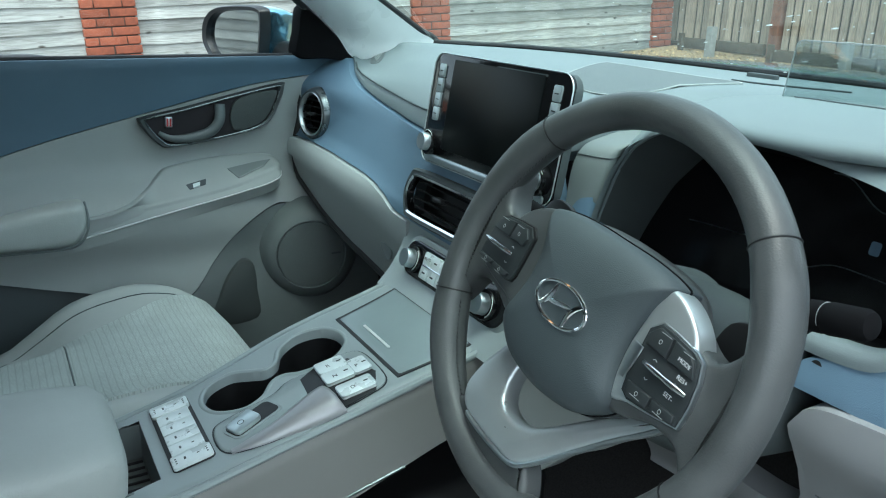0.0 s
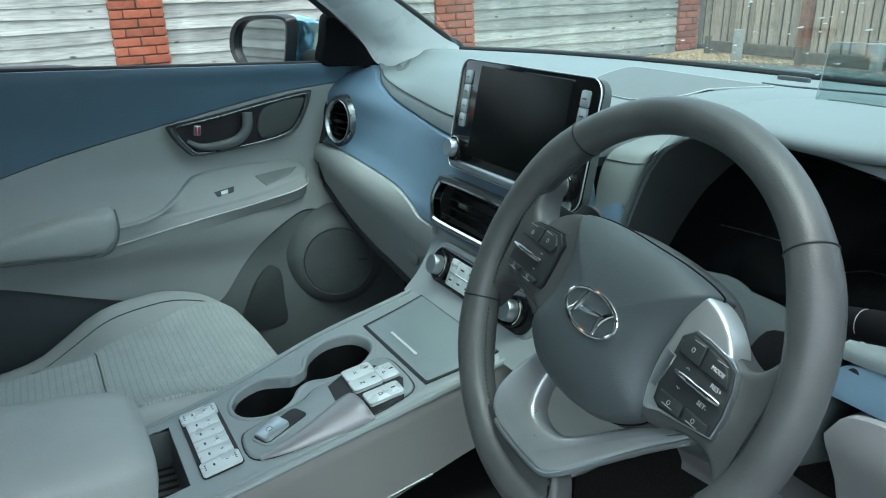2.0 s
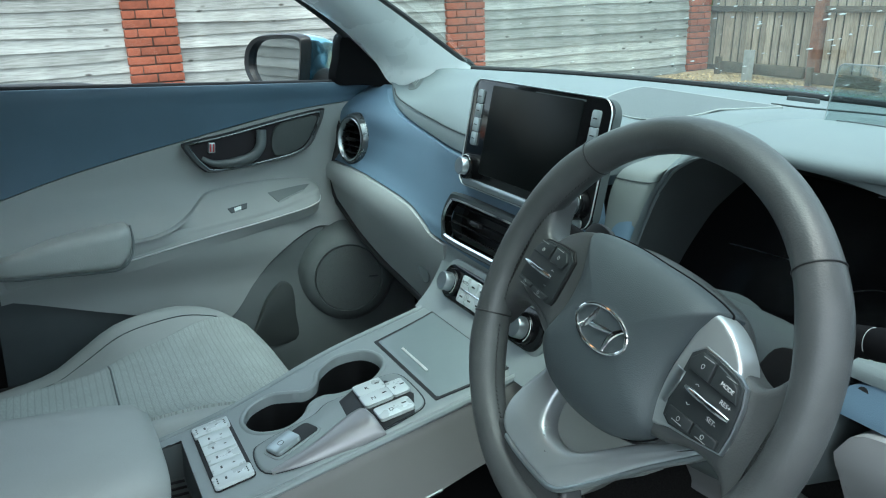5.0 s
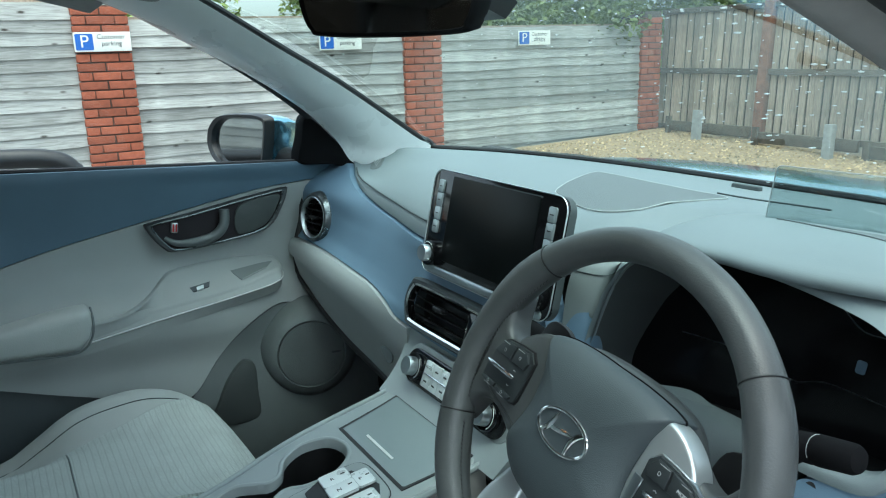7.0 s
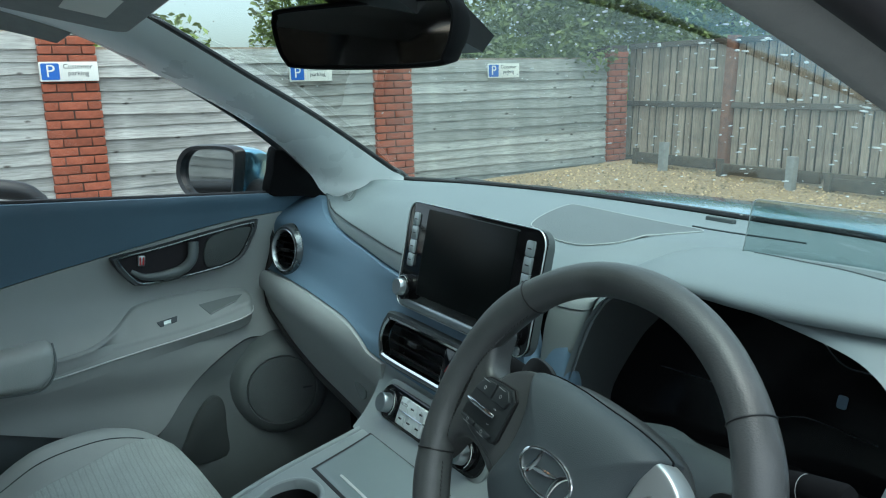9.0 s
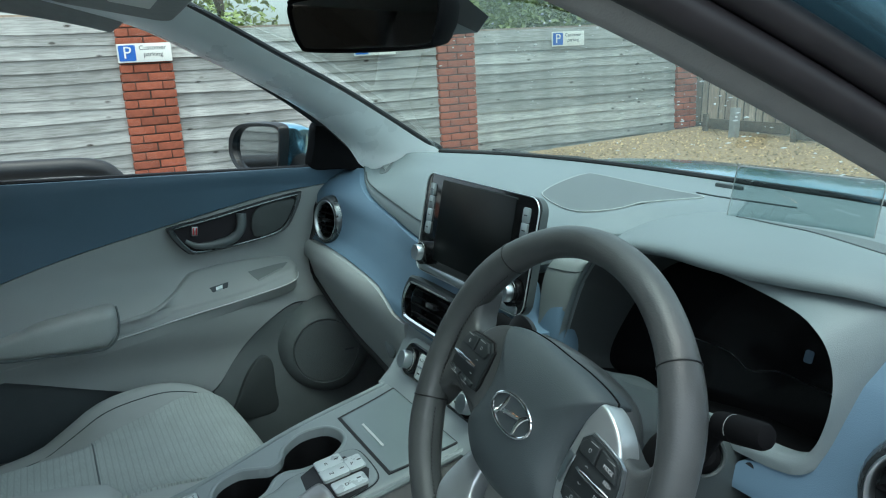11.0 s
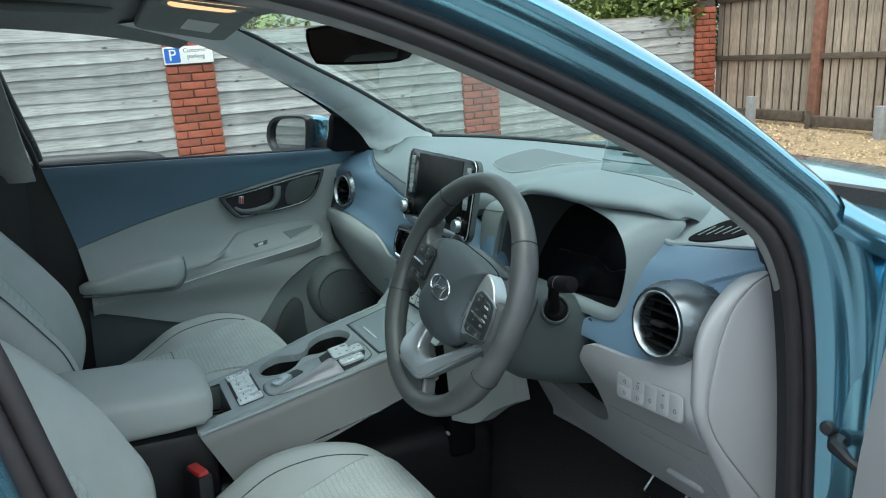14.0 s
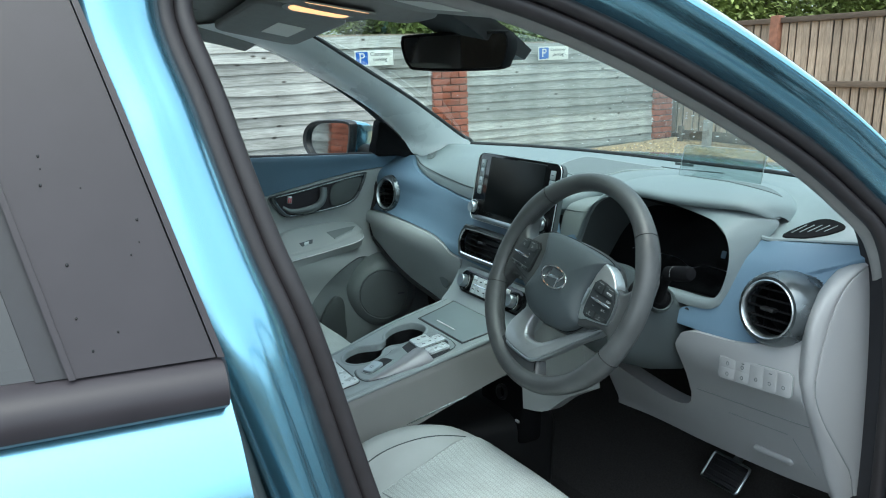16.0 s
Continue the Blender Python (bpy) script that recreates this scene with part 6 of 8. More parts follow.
    for sd in (-1, 1):
        bm = bmesh.new()
        tube(bm, [spine(vv) + Vector((bw(vv) * 0.90 * sd, 0, 0)) + fw * (back_front(0.90 * sd, vv) + 0.0008) for vv in [0.05 + 0.03 * k for k in range(29)]], 0.0013, 6)
        part("piping", bm, COLUMN, bk, "dark sewn seam")
        bm = bmesh.new()
        tube(bm, [spine(vv) + Vector((bw(vv) * 0.455 * sd, 0, 0)) + fw * (back_front(0.455 * sd, vv) + 0.003) for vv in [0.04 + 0.03 * k for k in range(30)]], 0.0022, 6)
        part("piping", bm, LEATHER, bk)
    o = spine(1.0) - up * 0.58 - fw * 0.06
    # head restraint on two posts
    hp = o + up * 0.66
    bm = bmesh.new()
    rings = []
    for j in range(13):
        t = -1 + 2 * j / 12
        s = math.sqrt(max(0.02, 1 - abs(t) ** 3))
        rings.append([hp + up * 0.085 * t + Vector((0.125 * s ** 0.5 * math.copysign(abs(math.cos(a)) ** 0.6, math.cos(a)), 0, 0)) + fw * (0.0 + 0.045 * s * math.copysign(abs(math.sin(a)) ** 0.7, math.sin(a))) for a in [2 * math.pi * k / 28 for k in range(28)]])
    loft(bm, rings)
    hr = part("head_restraint", bm, LEATHER, st, "", 60)
    for sd in (-0.05, 0.05):
        bm = bmesh.new()
        tube(bm, [o + up * 0.54 + Vector((sd, 0, 0)), o + up * 0.64 + Vector((sd, 0, 0))], 0.007, 10)
        part("post", bm, CHROME, hr)
    rbox("side_cover", (cx + (0.235 if cx > 0 else -0.235), -0.32 + dy, 0.49 + dz), (0.03, 0.44, 0.14), 0.012, BLACK, st)
    rbox("seat_frame", (cx, -0.30 + dy, 0.40), (0.42, 0.42, 0.16), 0.02, BLACK, st)
    return st


PASSENGER_CREST = [(-0.500, 0.600), (-0.483, 0.660), (-0.482, 0.710), (-0.503, 0.790), (-0.535, 0.840), (-0.572, 0.890), (-0.625, 0.957), (-0.685, 1.05), (-0.735, 1.16)]
DRIVER_CREST = [(-0.404, 0.580), (-0.402, 0.640), (-0.406, 0.700), (-0.430, 0.750), (-0.460, 0.805), (-0.500, 0.860), (-0.541, 0.905), (-0.590, 0.955), (-0.660, 1.04), (-0.730, 1.15)]
seat(-0.318, 0.012, 0.022, 0.240, PASSENGER_CREST, "pale grey leather and cloth passenger seat beside the console", 1.75)
seat(0.432, 0.062, -0.004, 0.262, DRIVER_CREST, "pale grey leather and cloth driver's seat behind the wheel")
bk = thing("seat_belt_buckle", (0.14, -0.34, 0.55), "black seat belt buckle with a red release button", "buckle")
bm = bmesh.new()
box(bm, (0, 0, 0), (0.052, 0.026, 0.10), 0.006)
bmesh.ops.transform(bm, matrix=pose(0.170, -0.336, 0.601, 0, 0, 20), verts=bm.verts)
part("casing", bm, BLACK, bk)
bm = bmesh.new()
box(bm, (0, 0, 0), (0.042, 0.018, 0.014), 0.004)
bmesh.ops.transform(bm, matrix=pose(0.170, -0.336, 0.650, 0, 0, 20), verts=bm.verts)
part("release_button", bm, RED, bk, "red release button")


# ---- passenger door, closed ----
door = thing("passenger_door", (-0.72, -0.15, 0.40), "closed front passenger door with slate blue and grey trim", "car door")
YD = [-0.60, -0.45, -0.25, -0.05, 0.15, 0.34]
dx = table(YD, [1.068, 1.055, 1.02, 0.95, 0.87, 0.83, 0.79, 0.74, 0.68, 0.60, 0.50, 0.40], [
    [-0.706, -0.706, -0.706, -0.706, -0.708, -0.712],
    [-0.685, -0.685, -0.685, -0.685, -0.690, -0.700],
    [-0.683, -0.684, -0.689, -0.696, -0.705, -0.715],
    [-0.690, -0.698, -0.708, -0.715, -0.721, -0.725],
    [-0.682, -0.692, -0.714, -0.722, -0.725, -0.728],
    [-0.655, -0.672, -0.695, -0.708, -0.722, -0.728],
    [-0.645, -0.650, -0.658, -0.666, -0.692, -0.725],
    [-0.645, -0.648, -0.655, -0.661, -0.674, -0.715],
    [-0.664, -0.667, -0.671, -0.671, -0.668, -0.690],
    [-0.660, -0.660, -0.658, -0.650, -0.640, -0.660],
    [-0.665, -0.662, -0.655, -0.640, -0.625, -0.640],
    [-0.680, -0.675, -0.665, -0.650, -0.635, -0.650]])
rear = lambda z: cs([0.40, 0.58, 0.75, 0.86, 1.068], [-0.37, -0.412, -0.454, -0.478, -0.535], z)
edge = lambda y: cs([-0.54, -0.48, -0.32, -0.12, 0.09, 0.20, 0.34], [0.835, 0.857, 0.905, 0.954, 1.002, 1.016, 1.03], y)


def door_zone(top, bot, off=0.0):
    def g(u, v):
        y = -0.535 + 0.875 * u
        for _ in range(3):
            z = top(y) + (bot(y) - top(y)) * v
            y = rear(z) + (0.34 - rear(z)) * u
        return Vector((dx(y, z) + off, y, z))
    return g


sheet("upper_trim", door_zone(lambda y: 1.057, lambda y: edge(y) + 0.0010), 60, 14, DOORBLUE, door, (-0.03, 0, 0), "slate blue upper door trim")
lower_edge = lambda y: cs([-0.54, -0.44, -0.313, -0.20, -0.12, -0.067, -0.018, 0.03, 0.078, 0.126, 0.174, 0.226, 0.29, 0.34], [0.716, 0.690, 0.652, 0.623, 0.603, 0.606, 0.661, 0.713, 0.747, 0.765, 0.755, 0.735, 0.69, 0.65], y)
sheet("middle_trim", door_zone(lambda y: edge(y) - 0.0010, lambda y: lower_edge(y) + 0.002), 80, 26, TRIM, door, (-0.03, 0, 0), "soft grey middle door trim")
def below(y0, y1, off):
    def g(u, v):
        y = y0 + (y1 - y0) * u
        z = lower_edge(y) - 0.002 + (0.42 - lower_edge(y) + 0.002) * v
        return Vector((dx(y, z) + off, y, z))
    return g
sheet("lower_trim", below(-0.066, 0.34, -0.004), 40, 10, LOWTRIM, door, (-0.03, 0, 0), "dark grey lower door trim")
# below the crease the shade is put into a darker grey
sheet("under_trim", below(-0.47, -0.068, -0.014), 30, 8, UNDERDOOR, door, (-0.03, 0, 0), "lower door panel below the grey trim, darkened for shade")
bm = bmesh.new()
grid(bm, lambda u, v: Vector((-0.735 - 0.05 * math.sin(math.pi * v) - 0.01, -0.56 + 0.95 * u, 1.05 - 0.75 * v)), 10, 10, (0.02, 0, 0))
part("outer_skin", bm, PAINT, door, "blue painted outer skin")
# window channel seal and glass
bm = bmesh.new()
tube(bm, [(-0.704, -0.56, 1.060), (-0.704, -0.2, 1.058), (-0.708, 0.25, 1.056)], 0.005, 8)
part("window_seal", bm, RUBBER, door)
TWEETER = material("dark_tweeter_mesh", (0.07, 0.08, 0.08), 0.7, vary=0.05, scale=20, bump=0.8, bump_scale=700, voronoi=True)
# door pull recess with handle and tweeter
pullz = Matrix.Translation((-0.702, 0.016, 0.945)) @ Matrix.Rotation(radians(9.5), 4, "X") @ frame_of((1, 0, 0.0), (0, 0, 1))
def dl(y, z, h=0.0):
    return pullz @ Vector((y, z, h))
ol = ccw([tuple(p[:2]) for p in spline([(-0.138, 0.020, 0), (-0.118, -0.022, 0), (-0.09, -0.038, 0), (0.02, -0.042, 0), (0.090, -0.035, 0), (0.124, 0.0, 0), (0.140, 0.030, 0), (0.132, 0.036, 0), (0.05, 0.034, 0), (-0.06, 0.028, 0), (-0.125, 0.027, 0)], 4, True)])
bm = bmesh.new()
loft(bm, [[dl(a * s, b * s, h) for a, b in ol] for s, h in ((1.03, -0.02), (1.03, 0.004), (1.0, 0.008), (0.95, 0.007), (0.92, 0.0), (0.90, -0.006))], caps=False)
hb = part("handle_bezel", bm, HANDLEFRAME, door, "dark grey frame round the door handle")
bm = bmesh.new()
plate(bm, [(a * 0.93, b * 0.93) for a, b in ol], pullz @ pose(0, 0, -0.001), 0.003)
part("handle_bowl", bm, SOFTBLACK, hb)
bm = bmesh.new()
plate(bm, ccw([tuple(p[:2]) for p in spline([(0.026, -0.032, 0), (0.040, 0.022, 0), (0.12, 0.028, 0), (0.118, 0.006, 0), (0.084, -0.028, 0)], 5, True)]), pullz @ pose(0, 0, 0.0), 0.008, 0.003)
part("tweeter_grille", bm, TWEETER, hb, "fine mesh tweeter cover")
bm = bmesh.new()
tube(bm, [dl(*p) for p in spline([(-0.112, -0.006, 0.003), (-0.092, -0.021, 0.008), (-0.055, -0.0265, 0.011), (-0.022, -0.0235, 0.013), (0.000, -0.006, 0.015), (0.0085, 0.024, 0.012)], 6)], [0.004 + 0.0062 * min(1.0, k / 14) for k in range(31)], 14, False, 0.8)
part("door_handle", bm, SPOKE, door, "satin grey release lever")
bm = bmesh.new()
tube(bm, [dl(a * 0.945, b * 0.93, 0.0075) for a, b in ol], 0.0016, 6, True)
part("bezel_line", bm, VENTRING, hb, "thin satin line round the recess")
bm = bmesh.new()
plate(bm, rrect(0.013, 0.020, 0.002, 3), pullz @ pose(-0.0905, 0.010, 0.002, 0, 0, -14), 0.0075, 0.002)
lk = part("lock_tab", bm, SATIN, door, "small silver lock tab")
for q in (-0.0028, 0.0028):
    bm = bmesh.new()
    plate(bm, rrect(0.0030, 0.015, 0.001, 2, q, 0), pullz @ pose(-0.0905, 0.010, 0.0095, 0, 0, -14), 0.0006)
    part("red_mark", bm, RED, lk)
# pull ledge with window switch and grab slot
LY = [-0.46, -0.30, -0.24, -0.17, -0.126, -0.104, -0.09, -0.05, 0.0, 0.05, 0.10, 0.125, 0.142]
LT = [0.766, 0.773, 0.779, 0.793, 0.815, 0.834, 0.845, 0.853, 0.858, 0.860, 0.858, 0.854, 0.842]
LC = [0.752, 0.766, 0.774, 0.784, 0.790, 0.793, 0.795, 0.801, 0.809, 0.820, 0.836, 0.842, 0.838]
LB = [0.712, 0.738, 0.748, 0.762, 0.771, 0.775, 0.778, 0.785, 0.794, 0.804, 0.815, 0.826, 0.834]
def ledge(u, v):
    y = -0.46 + 0.602 * u
    t, c, b = cs(LY, LT, y), cs(LY, LC, y), cs(LY, LB, y)
    e = min(1.0, max(0.0, (y - 0.118) / 0.024)) ** 2
    xin = dx(y, t)
    xc, xf = -0.660 + (xin + 0.002 + 0.660) * e, -0.653 + (xin + 0.003 + 0.653) * e
    lip = 0.011 * (1 - e) * min(1.0, max(0.0, (y + 0.26) / 0.06))
    k = [0, 0.03, 0.06, 0.46, 0.52, 0.58, 0.80, 0.86, 1.0]
    px = [xin - 0.004, xin + lip * 0.75, xin + 0.001 + lip, xc - 0.005, xc - 0.001, xc + 0.001, xf, xf - 0.002, max(min(dx(y, b - 0.022) + 0.001, xf - 0.003), xf - 0.012)]
    pz = [t + 0.004, t + 0.004, t + 0.0005, c + 0.005, c + 0.001, c - 0.005, b + 0.003, b - 0.003, b - 0.022]
    i = max(n for n in range(8) if v >= k[n] - 1e-9)
    f = (v - k[i]) / (k[i + 1] - k[i])
    return Vector((px[i] + (px[i + 1] - px[i]) * f, y, pz[i] + (pz[i + 1] - pz[i]) * f))
bm = bmesh.new()
grid(bm, ledge, 80, 50, (-0.02, 0, 0))
lg = part("armrest_ledge", bm, TRIM, door, "moulded grey pull ledge", 60)
# edge highlight laid on as a thin pale bar
bm = bmesh.new()
tube(bm, [ledge(0.36 + 0.0128 * k, 0.825) + Vector((0.0006, 0, 0)) for k in range(50)], 0.0016, 6)
part("ledge_highlight", bm, PILLAR, lg, "pale bar as a highlight along the ledge's edge")
def ledge_patch(name, corners, lift, mat, parent, label=""):
    """A patch that lies on the ledge's top between four corners given as (y, share of the way out)."""
    def f(u, v):
        a, b, c, d = corners
        y = (a[0] * (1 - u) + b[0] * u) * (1 - v) + (d[0] * (1 - u) + c[0] * u) * v
        w = (a[1] * (1 - u) + b[1] * u) * (1 - v) + (d[1] * (1 - u) + c[1] * u) * v
        return ledge((y + 0.46) / 0.602, 0.06 + 0.40 * w) + Vector((0.6, 0, 0.8)) * lift
    bm = bmesh.new()
    grid(bm, f, 14, 6, (0, 0, -0.003))
    ob = part(name, bm, mat, parent, label)
    return ob, f
# grab slot is not sunk; a darker raised patch carries its shade
gs, gf = ledge_patch("grab_slot", ((0.028, 0.42), (0.116, 0.34), (0.097, 0.74), (0.044, 0.90)), 0.0010, DARKTRIM, lg, "patch on the ledge, darker grey for the grab slot's shade")
bm = bmesh.new()
tube(bm, [gf(k / 10, 1.0) + Vector((0.0005, 0, 0.0006)) for k in range(11)], 0.0012, 6)
part("slot_lip", bm, TRIM, gs)
ledge_patch("switch_well", ((-0.056, 0.66), (-0.017, 0.62), (-0.020, 0.79), (-0.051, 0.83)), 0.0010, UNDERDOOR, lg)
ledge_patch("window_switch", ((-0.044, 0.71), (-0.030, 0.69), (-0.031, 0.80), (-0.044, 0.82)), 0.0026, BUTTON, lg, "silver window switch")
# padded armrest
bm = bmesh.new()
rings = []
for y, zt, zb, o in ((-0.485, 0.768, 0.756, 0.006), (-0.475, 0.776, 0.752, 0.026), (-0.43, 0.786, 0.750, 0.042), (-0.377, 0.802, 0.748, 0.050), (-0.30, 0.815, 0.744, 0.054), (-0.265, 0.819, 0.745, 0.053), (-0.247, 0.818, 0.764, 0.047), (-0.240, 0.811, 0.784, 0.032)):
    xw = dx(y, 0.80) - 0.02
    ring = []
    for k in range(24):
        a = 2 * math.pi * k / 24
        ring.append(Vector((xw + (0.02 + o) * (0.5 + 0.5 * math.copysign(abs(math.cos(a)) ** 0.5, math.cos(a))), y, (zt + zb) / 2 + (zt - zb) / 2 * math.copysign(abs(math.sin(a)) ** 0.5, math.sin(a)))))
    rings.append(ring)
loft(bm, rings)
pad3 = part("armrest_pad", bm, LEATHER, door, "padded grey leather elbow rest", 60)
bm = bmesh.new()
tube(bm, spline([(dx(-0.47, 0.75) + 0.020, -0.478, 0.7515), (dx(-0.43, 0.75) + 0.030, -0.43, 0.7475), (dx(-0.37, 0.75) + 0.030, -0.37, 0.7450), (dx(-0.30, 0.75) + 0.030, -0.30, 0.7415), (dx(-0.265, 0.75) + 0.030, -0.262, 0.7440), (dx(-0.245, 0.77) + 0.028, -0.243, 0.7640), (dx(-0.24, 0.79) + 0.022, -0.237, 0.790), (dx(-0.24, 0.81) + 0.012, -0.238, 0.812)], 5), 0.0022, 6)
part("pad_joint", bm, LOWTRIM, pad3)
# speaker pod
DOORMESH = material("grey_door_mesh", (0.125, 0.142, 0.144), 0.7, vary=0.05, scale=20, bump=0.8, bump_scale=700, voronoi=True)
SPM = Matrix.Translation((-0.622, 0.171, 0.664)) @ frame_of((0.98, -0.18, 0.06))
bm = bmesh.new()
lathe(bm, [(0.112, -0.06), (0.102, -0.030), (0.092, -0.012), (0.082, -0.003), (0.072, 0.001), (0.070, -0.002)], SPM, 40)
pod2 = part("speaker_pod", bm, LOWTRIM, door, "moulded grey speaker pod")
bm = bmesh.new()
lathe(bm, [(0.070, -0.004), (0.068, 0.0005), (0.03, 0.003), (0.0, 0.0035)], SPM, 40)
part("speaker_grille", bm, DOORMESH, pod2, "round mesh speaker grille")
rbox("speaker_plate", (-0.612, 0.222, 0.664), (0.004, 0.022, 0.004), 0.001, COLUMN, pod2)
# map pocket beside the speaker: a proud plate coloured dark for the hollow's shade
POCKET = material("shaded_pocket_plastic", (0.075, 0.085, 0.086), 0.6, vary=0.05, scale=15, bump=0.2, bump_scale=900)
pocket = smooth_loop([(-0.030, 0.540), (-0.018, 0.590), (0.002, 0.635), (0.026, 0.664), (0.042, 0.668), (0.056, 0.652), (0.060, 0.600), (0.058, 0.540)], 4)
PKM = Matrix.Translation((-0.648, 0, 0)) @ frame_of((1, 0, 0))
bm = bmesh.new()
plate(bm, pocket, PKM, 0.0125, 0.004)
part("map_pocket", bm, POCKET, door, "plate coloured dark for the shade in the map pocket")


# ---- body shell ----
shell = thing("car_body_shell", (0, -0.3, 0.3), "metallic blue car body shell seen through its open driver's door", "car")
# driver's door opening: seal, painted frame
AP = [(0.742, 0.345, 0.36), (0.742, 0.328, 0.741), (0.743, 0.302, 0.954), (0.738, 0.268, 1.062), (0.717, 0.220, 1.117), (0.689, 0.112, 1.190), (0.654, -0.075, 1.279), (0.630, -0.220, 1.332), (0.615, -0.36, 1.362), (0.610, -0.46, 1.372), (0.615, -0.545, 1.362), (0.638, -0.598, 1.322), (0.672, -0.580, 1.235), (0.706, -0.552, 1.13), (0.728, -0.525, 1.05), (0.744, -0.488, 0.92), (0.750, -0.435, 0.75), (0.752, -0.38, 0.55), (0.752, -0.32, 0.36)]
APS = spline(AP, 8)
apc = Vector((0.70, -0.12, 0.85))


def ap_off(n, out, ahead, rear_out=None):
    """The opening's outline carried outward in its plane by n and towards the outside by out."""
    res = []
    m = len(APS)
    for i, p in enumerate(APS):
        t = (APS[min(i + 1, m - 1)] - APS[max(i - 1, 0)]).normalized()
        nv = Vector((0, t.z, -t.y))
        nv.normalize()
        if nv.dot(Vector((0, p.y - apc.y, p.z - apc.z))) < 0:
            nv = -nv
        k = 0.0 if rear_out is None else min(1.0, max(0.0, (-0.44 - p.y) / 0.10)) if i > 60 else 0.0
        res.append(p + nv * (n + (ahead * min(1.0, max(0.0, (26 - i) / 10)) - (0.010 * min(1.0, n / 0.08) * math.exp(-((i - 34) / 9) ** 2) if rear_out is not None else 0.0))) + Vector((out if rear_out is None else out + (rear_out - out) * k, 0, 0)))
    return res


bm = bmesh.new()
tube(bm, ap_off(-0.004, -0.004, 0), 0.0095, 12, False, 1.0)
part("door_seal", bm, SEALRUB, shell, "black rubber door seal")
bm = bmesh.new()
tube(bm, ap_off(0.012, 0.003, 0), 0.0085, 12, False, 1.0)
part("outer_seal_bead", bm, SEALRUB, shell)
bm = bmesh.new()
loft(bm, [ap_off(0.006, -0.05, 0), ap_off(0.002, -0.015, 0), ap_off(0.008, 0.004, 0)], caps=False, closed=False)
part("seal_lip", bm, RUBBER, shell)
bm = bmesh.new()
FRAME_N = [0.014, 0.022, 0.032, 0.042, 0.047, 0.056, 0.068, 0.079, 0.083]
FRAME_OUT = [0.000, 0.004, 0.021, 0.030, 0.046, 0.054, 0.043, 0.020, -0.02]
FRAME_REAR = [0.004, 0.022, 0.032, 0.036, 0.038, 0.041, 0.042, 0.036, 0.0]
FRAME_AHEAD = [0.0, 0.0, 0.002, 0.007, 0.010, 0.018, 0.024, 0.028, 0.028]
prof = [k / 26 * 8 for k in range(27)]
read = lambda t, row: cs([0, 1, 2, 3, 4, 5, 6, 7, 8], row, t)
loft(bm, [ap_off(read(t, FRAME_N), read(t, FRAME_OUT), read(t, FRAME_AHEAD), read(t, FRAME_REAR)) for t in prof], caps=False, closed=False)
part("door_frame", bm, PAINT, shell, "metallic blue painted door frame", 85)
# hinge pillar in front of the opening, and the wing's shoulder that carries the pillar's line forward
WTOP = lambda x: cs([0.745, 0.78, 0.82, 0.87, 0.96], [1.075, 1.085, 1.060, 1.030, 1.005], x)
def hinge_face(u, v):
    x = 0.752 + 0.20 * u
    z = WTOP(x) + (0.36 - WTOP(x)) * v
    ridge = 0.006 * math.exp(-((x - 0.800) / 0.010) ** 2)
    return Vector((x, 0.358 + 0.26 * (x - 0.752) - ridge + 0.03 * max(0.0, z - 0.95), z))
sheet("hinge_pillar", hinge_face, 40, 24, PAINT, shell, (0, 0.02, 0), "painted hinge pillar in the door's shade")
bm = bmesh.new()
line = spline([(0.782, 0.300, 1.122), (0.797, 0.350, 1.094), (0.816, 0.430, 1.060), (0.840, 0.560, 1.035), (0.850, 0.80, 1.010)], 6)
rows = []
for dx0, dz0 in ((-0.050, 0.004), (-0.022, 0.006), (0.0, 0.002), (0.010, -0.008), (0.012, -0.024), (0.004, -0.036)):
    rows.append([p + Vector((dx0, 0.3 * dz0, dz0)) for p in line])
loft(bm, rows, caps=False, closed=False)
part("wing_shoulder", bm, PAINT, shell, "metallic blue shoulder running on from the pillar", 60)
for z in (0.935, 0.825):
    bm = bmesh.new()
    lathe(bm, [(0.009, -0.004), (0.009, 0.005), (0.007, 0.008), (0.0, 0.009)], Matrix.Translation((0.758, 0.352, z)) @ frame_of((0.3, -1, 0.1)), 16)
    part("door_bumper", bm, RUBBER, shell, "small black rubber bumper")
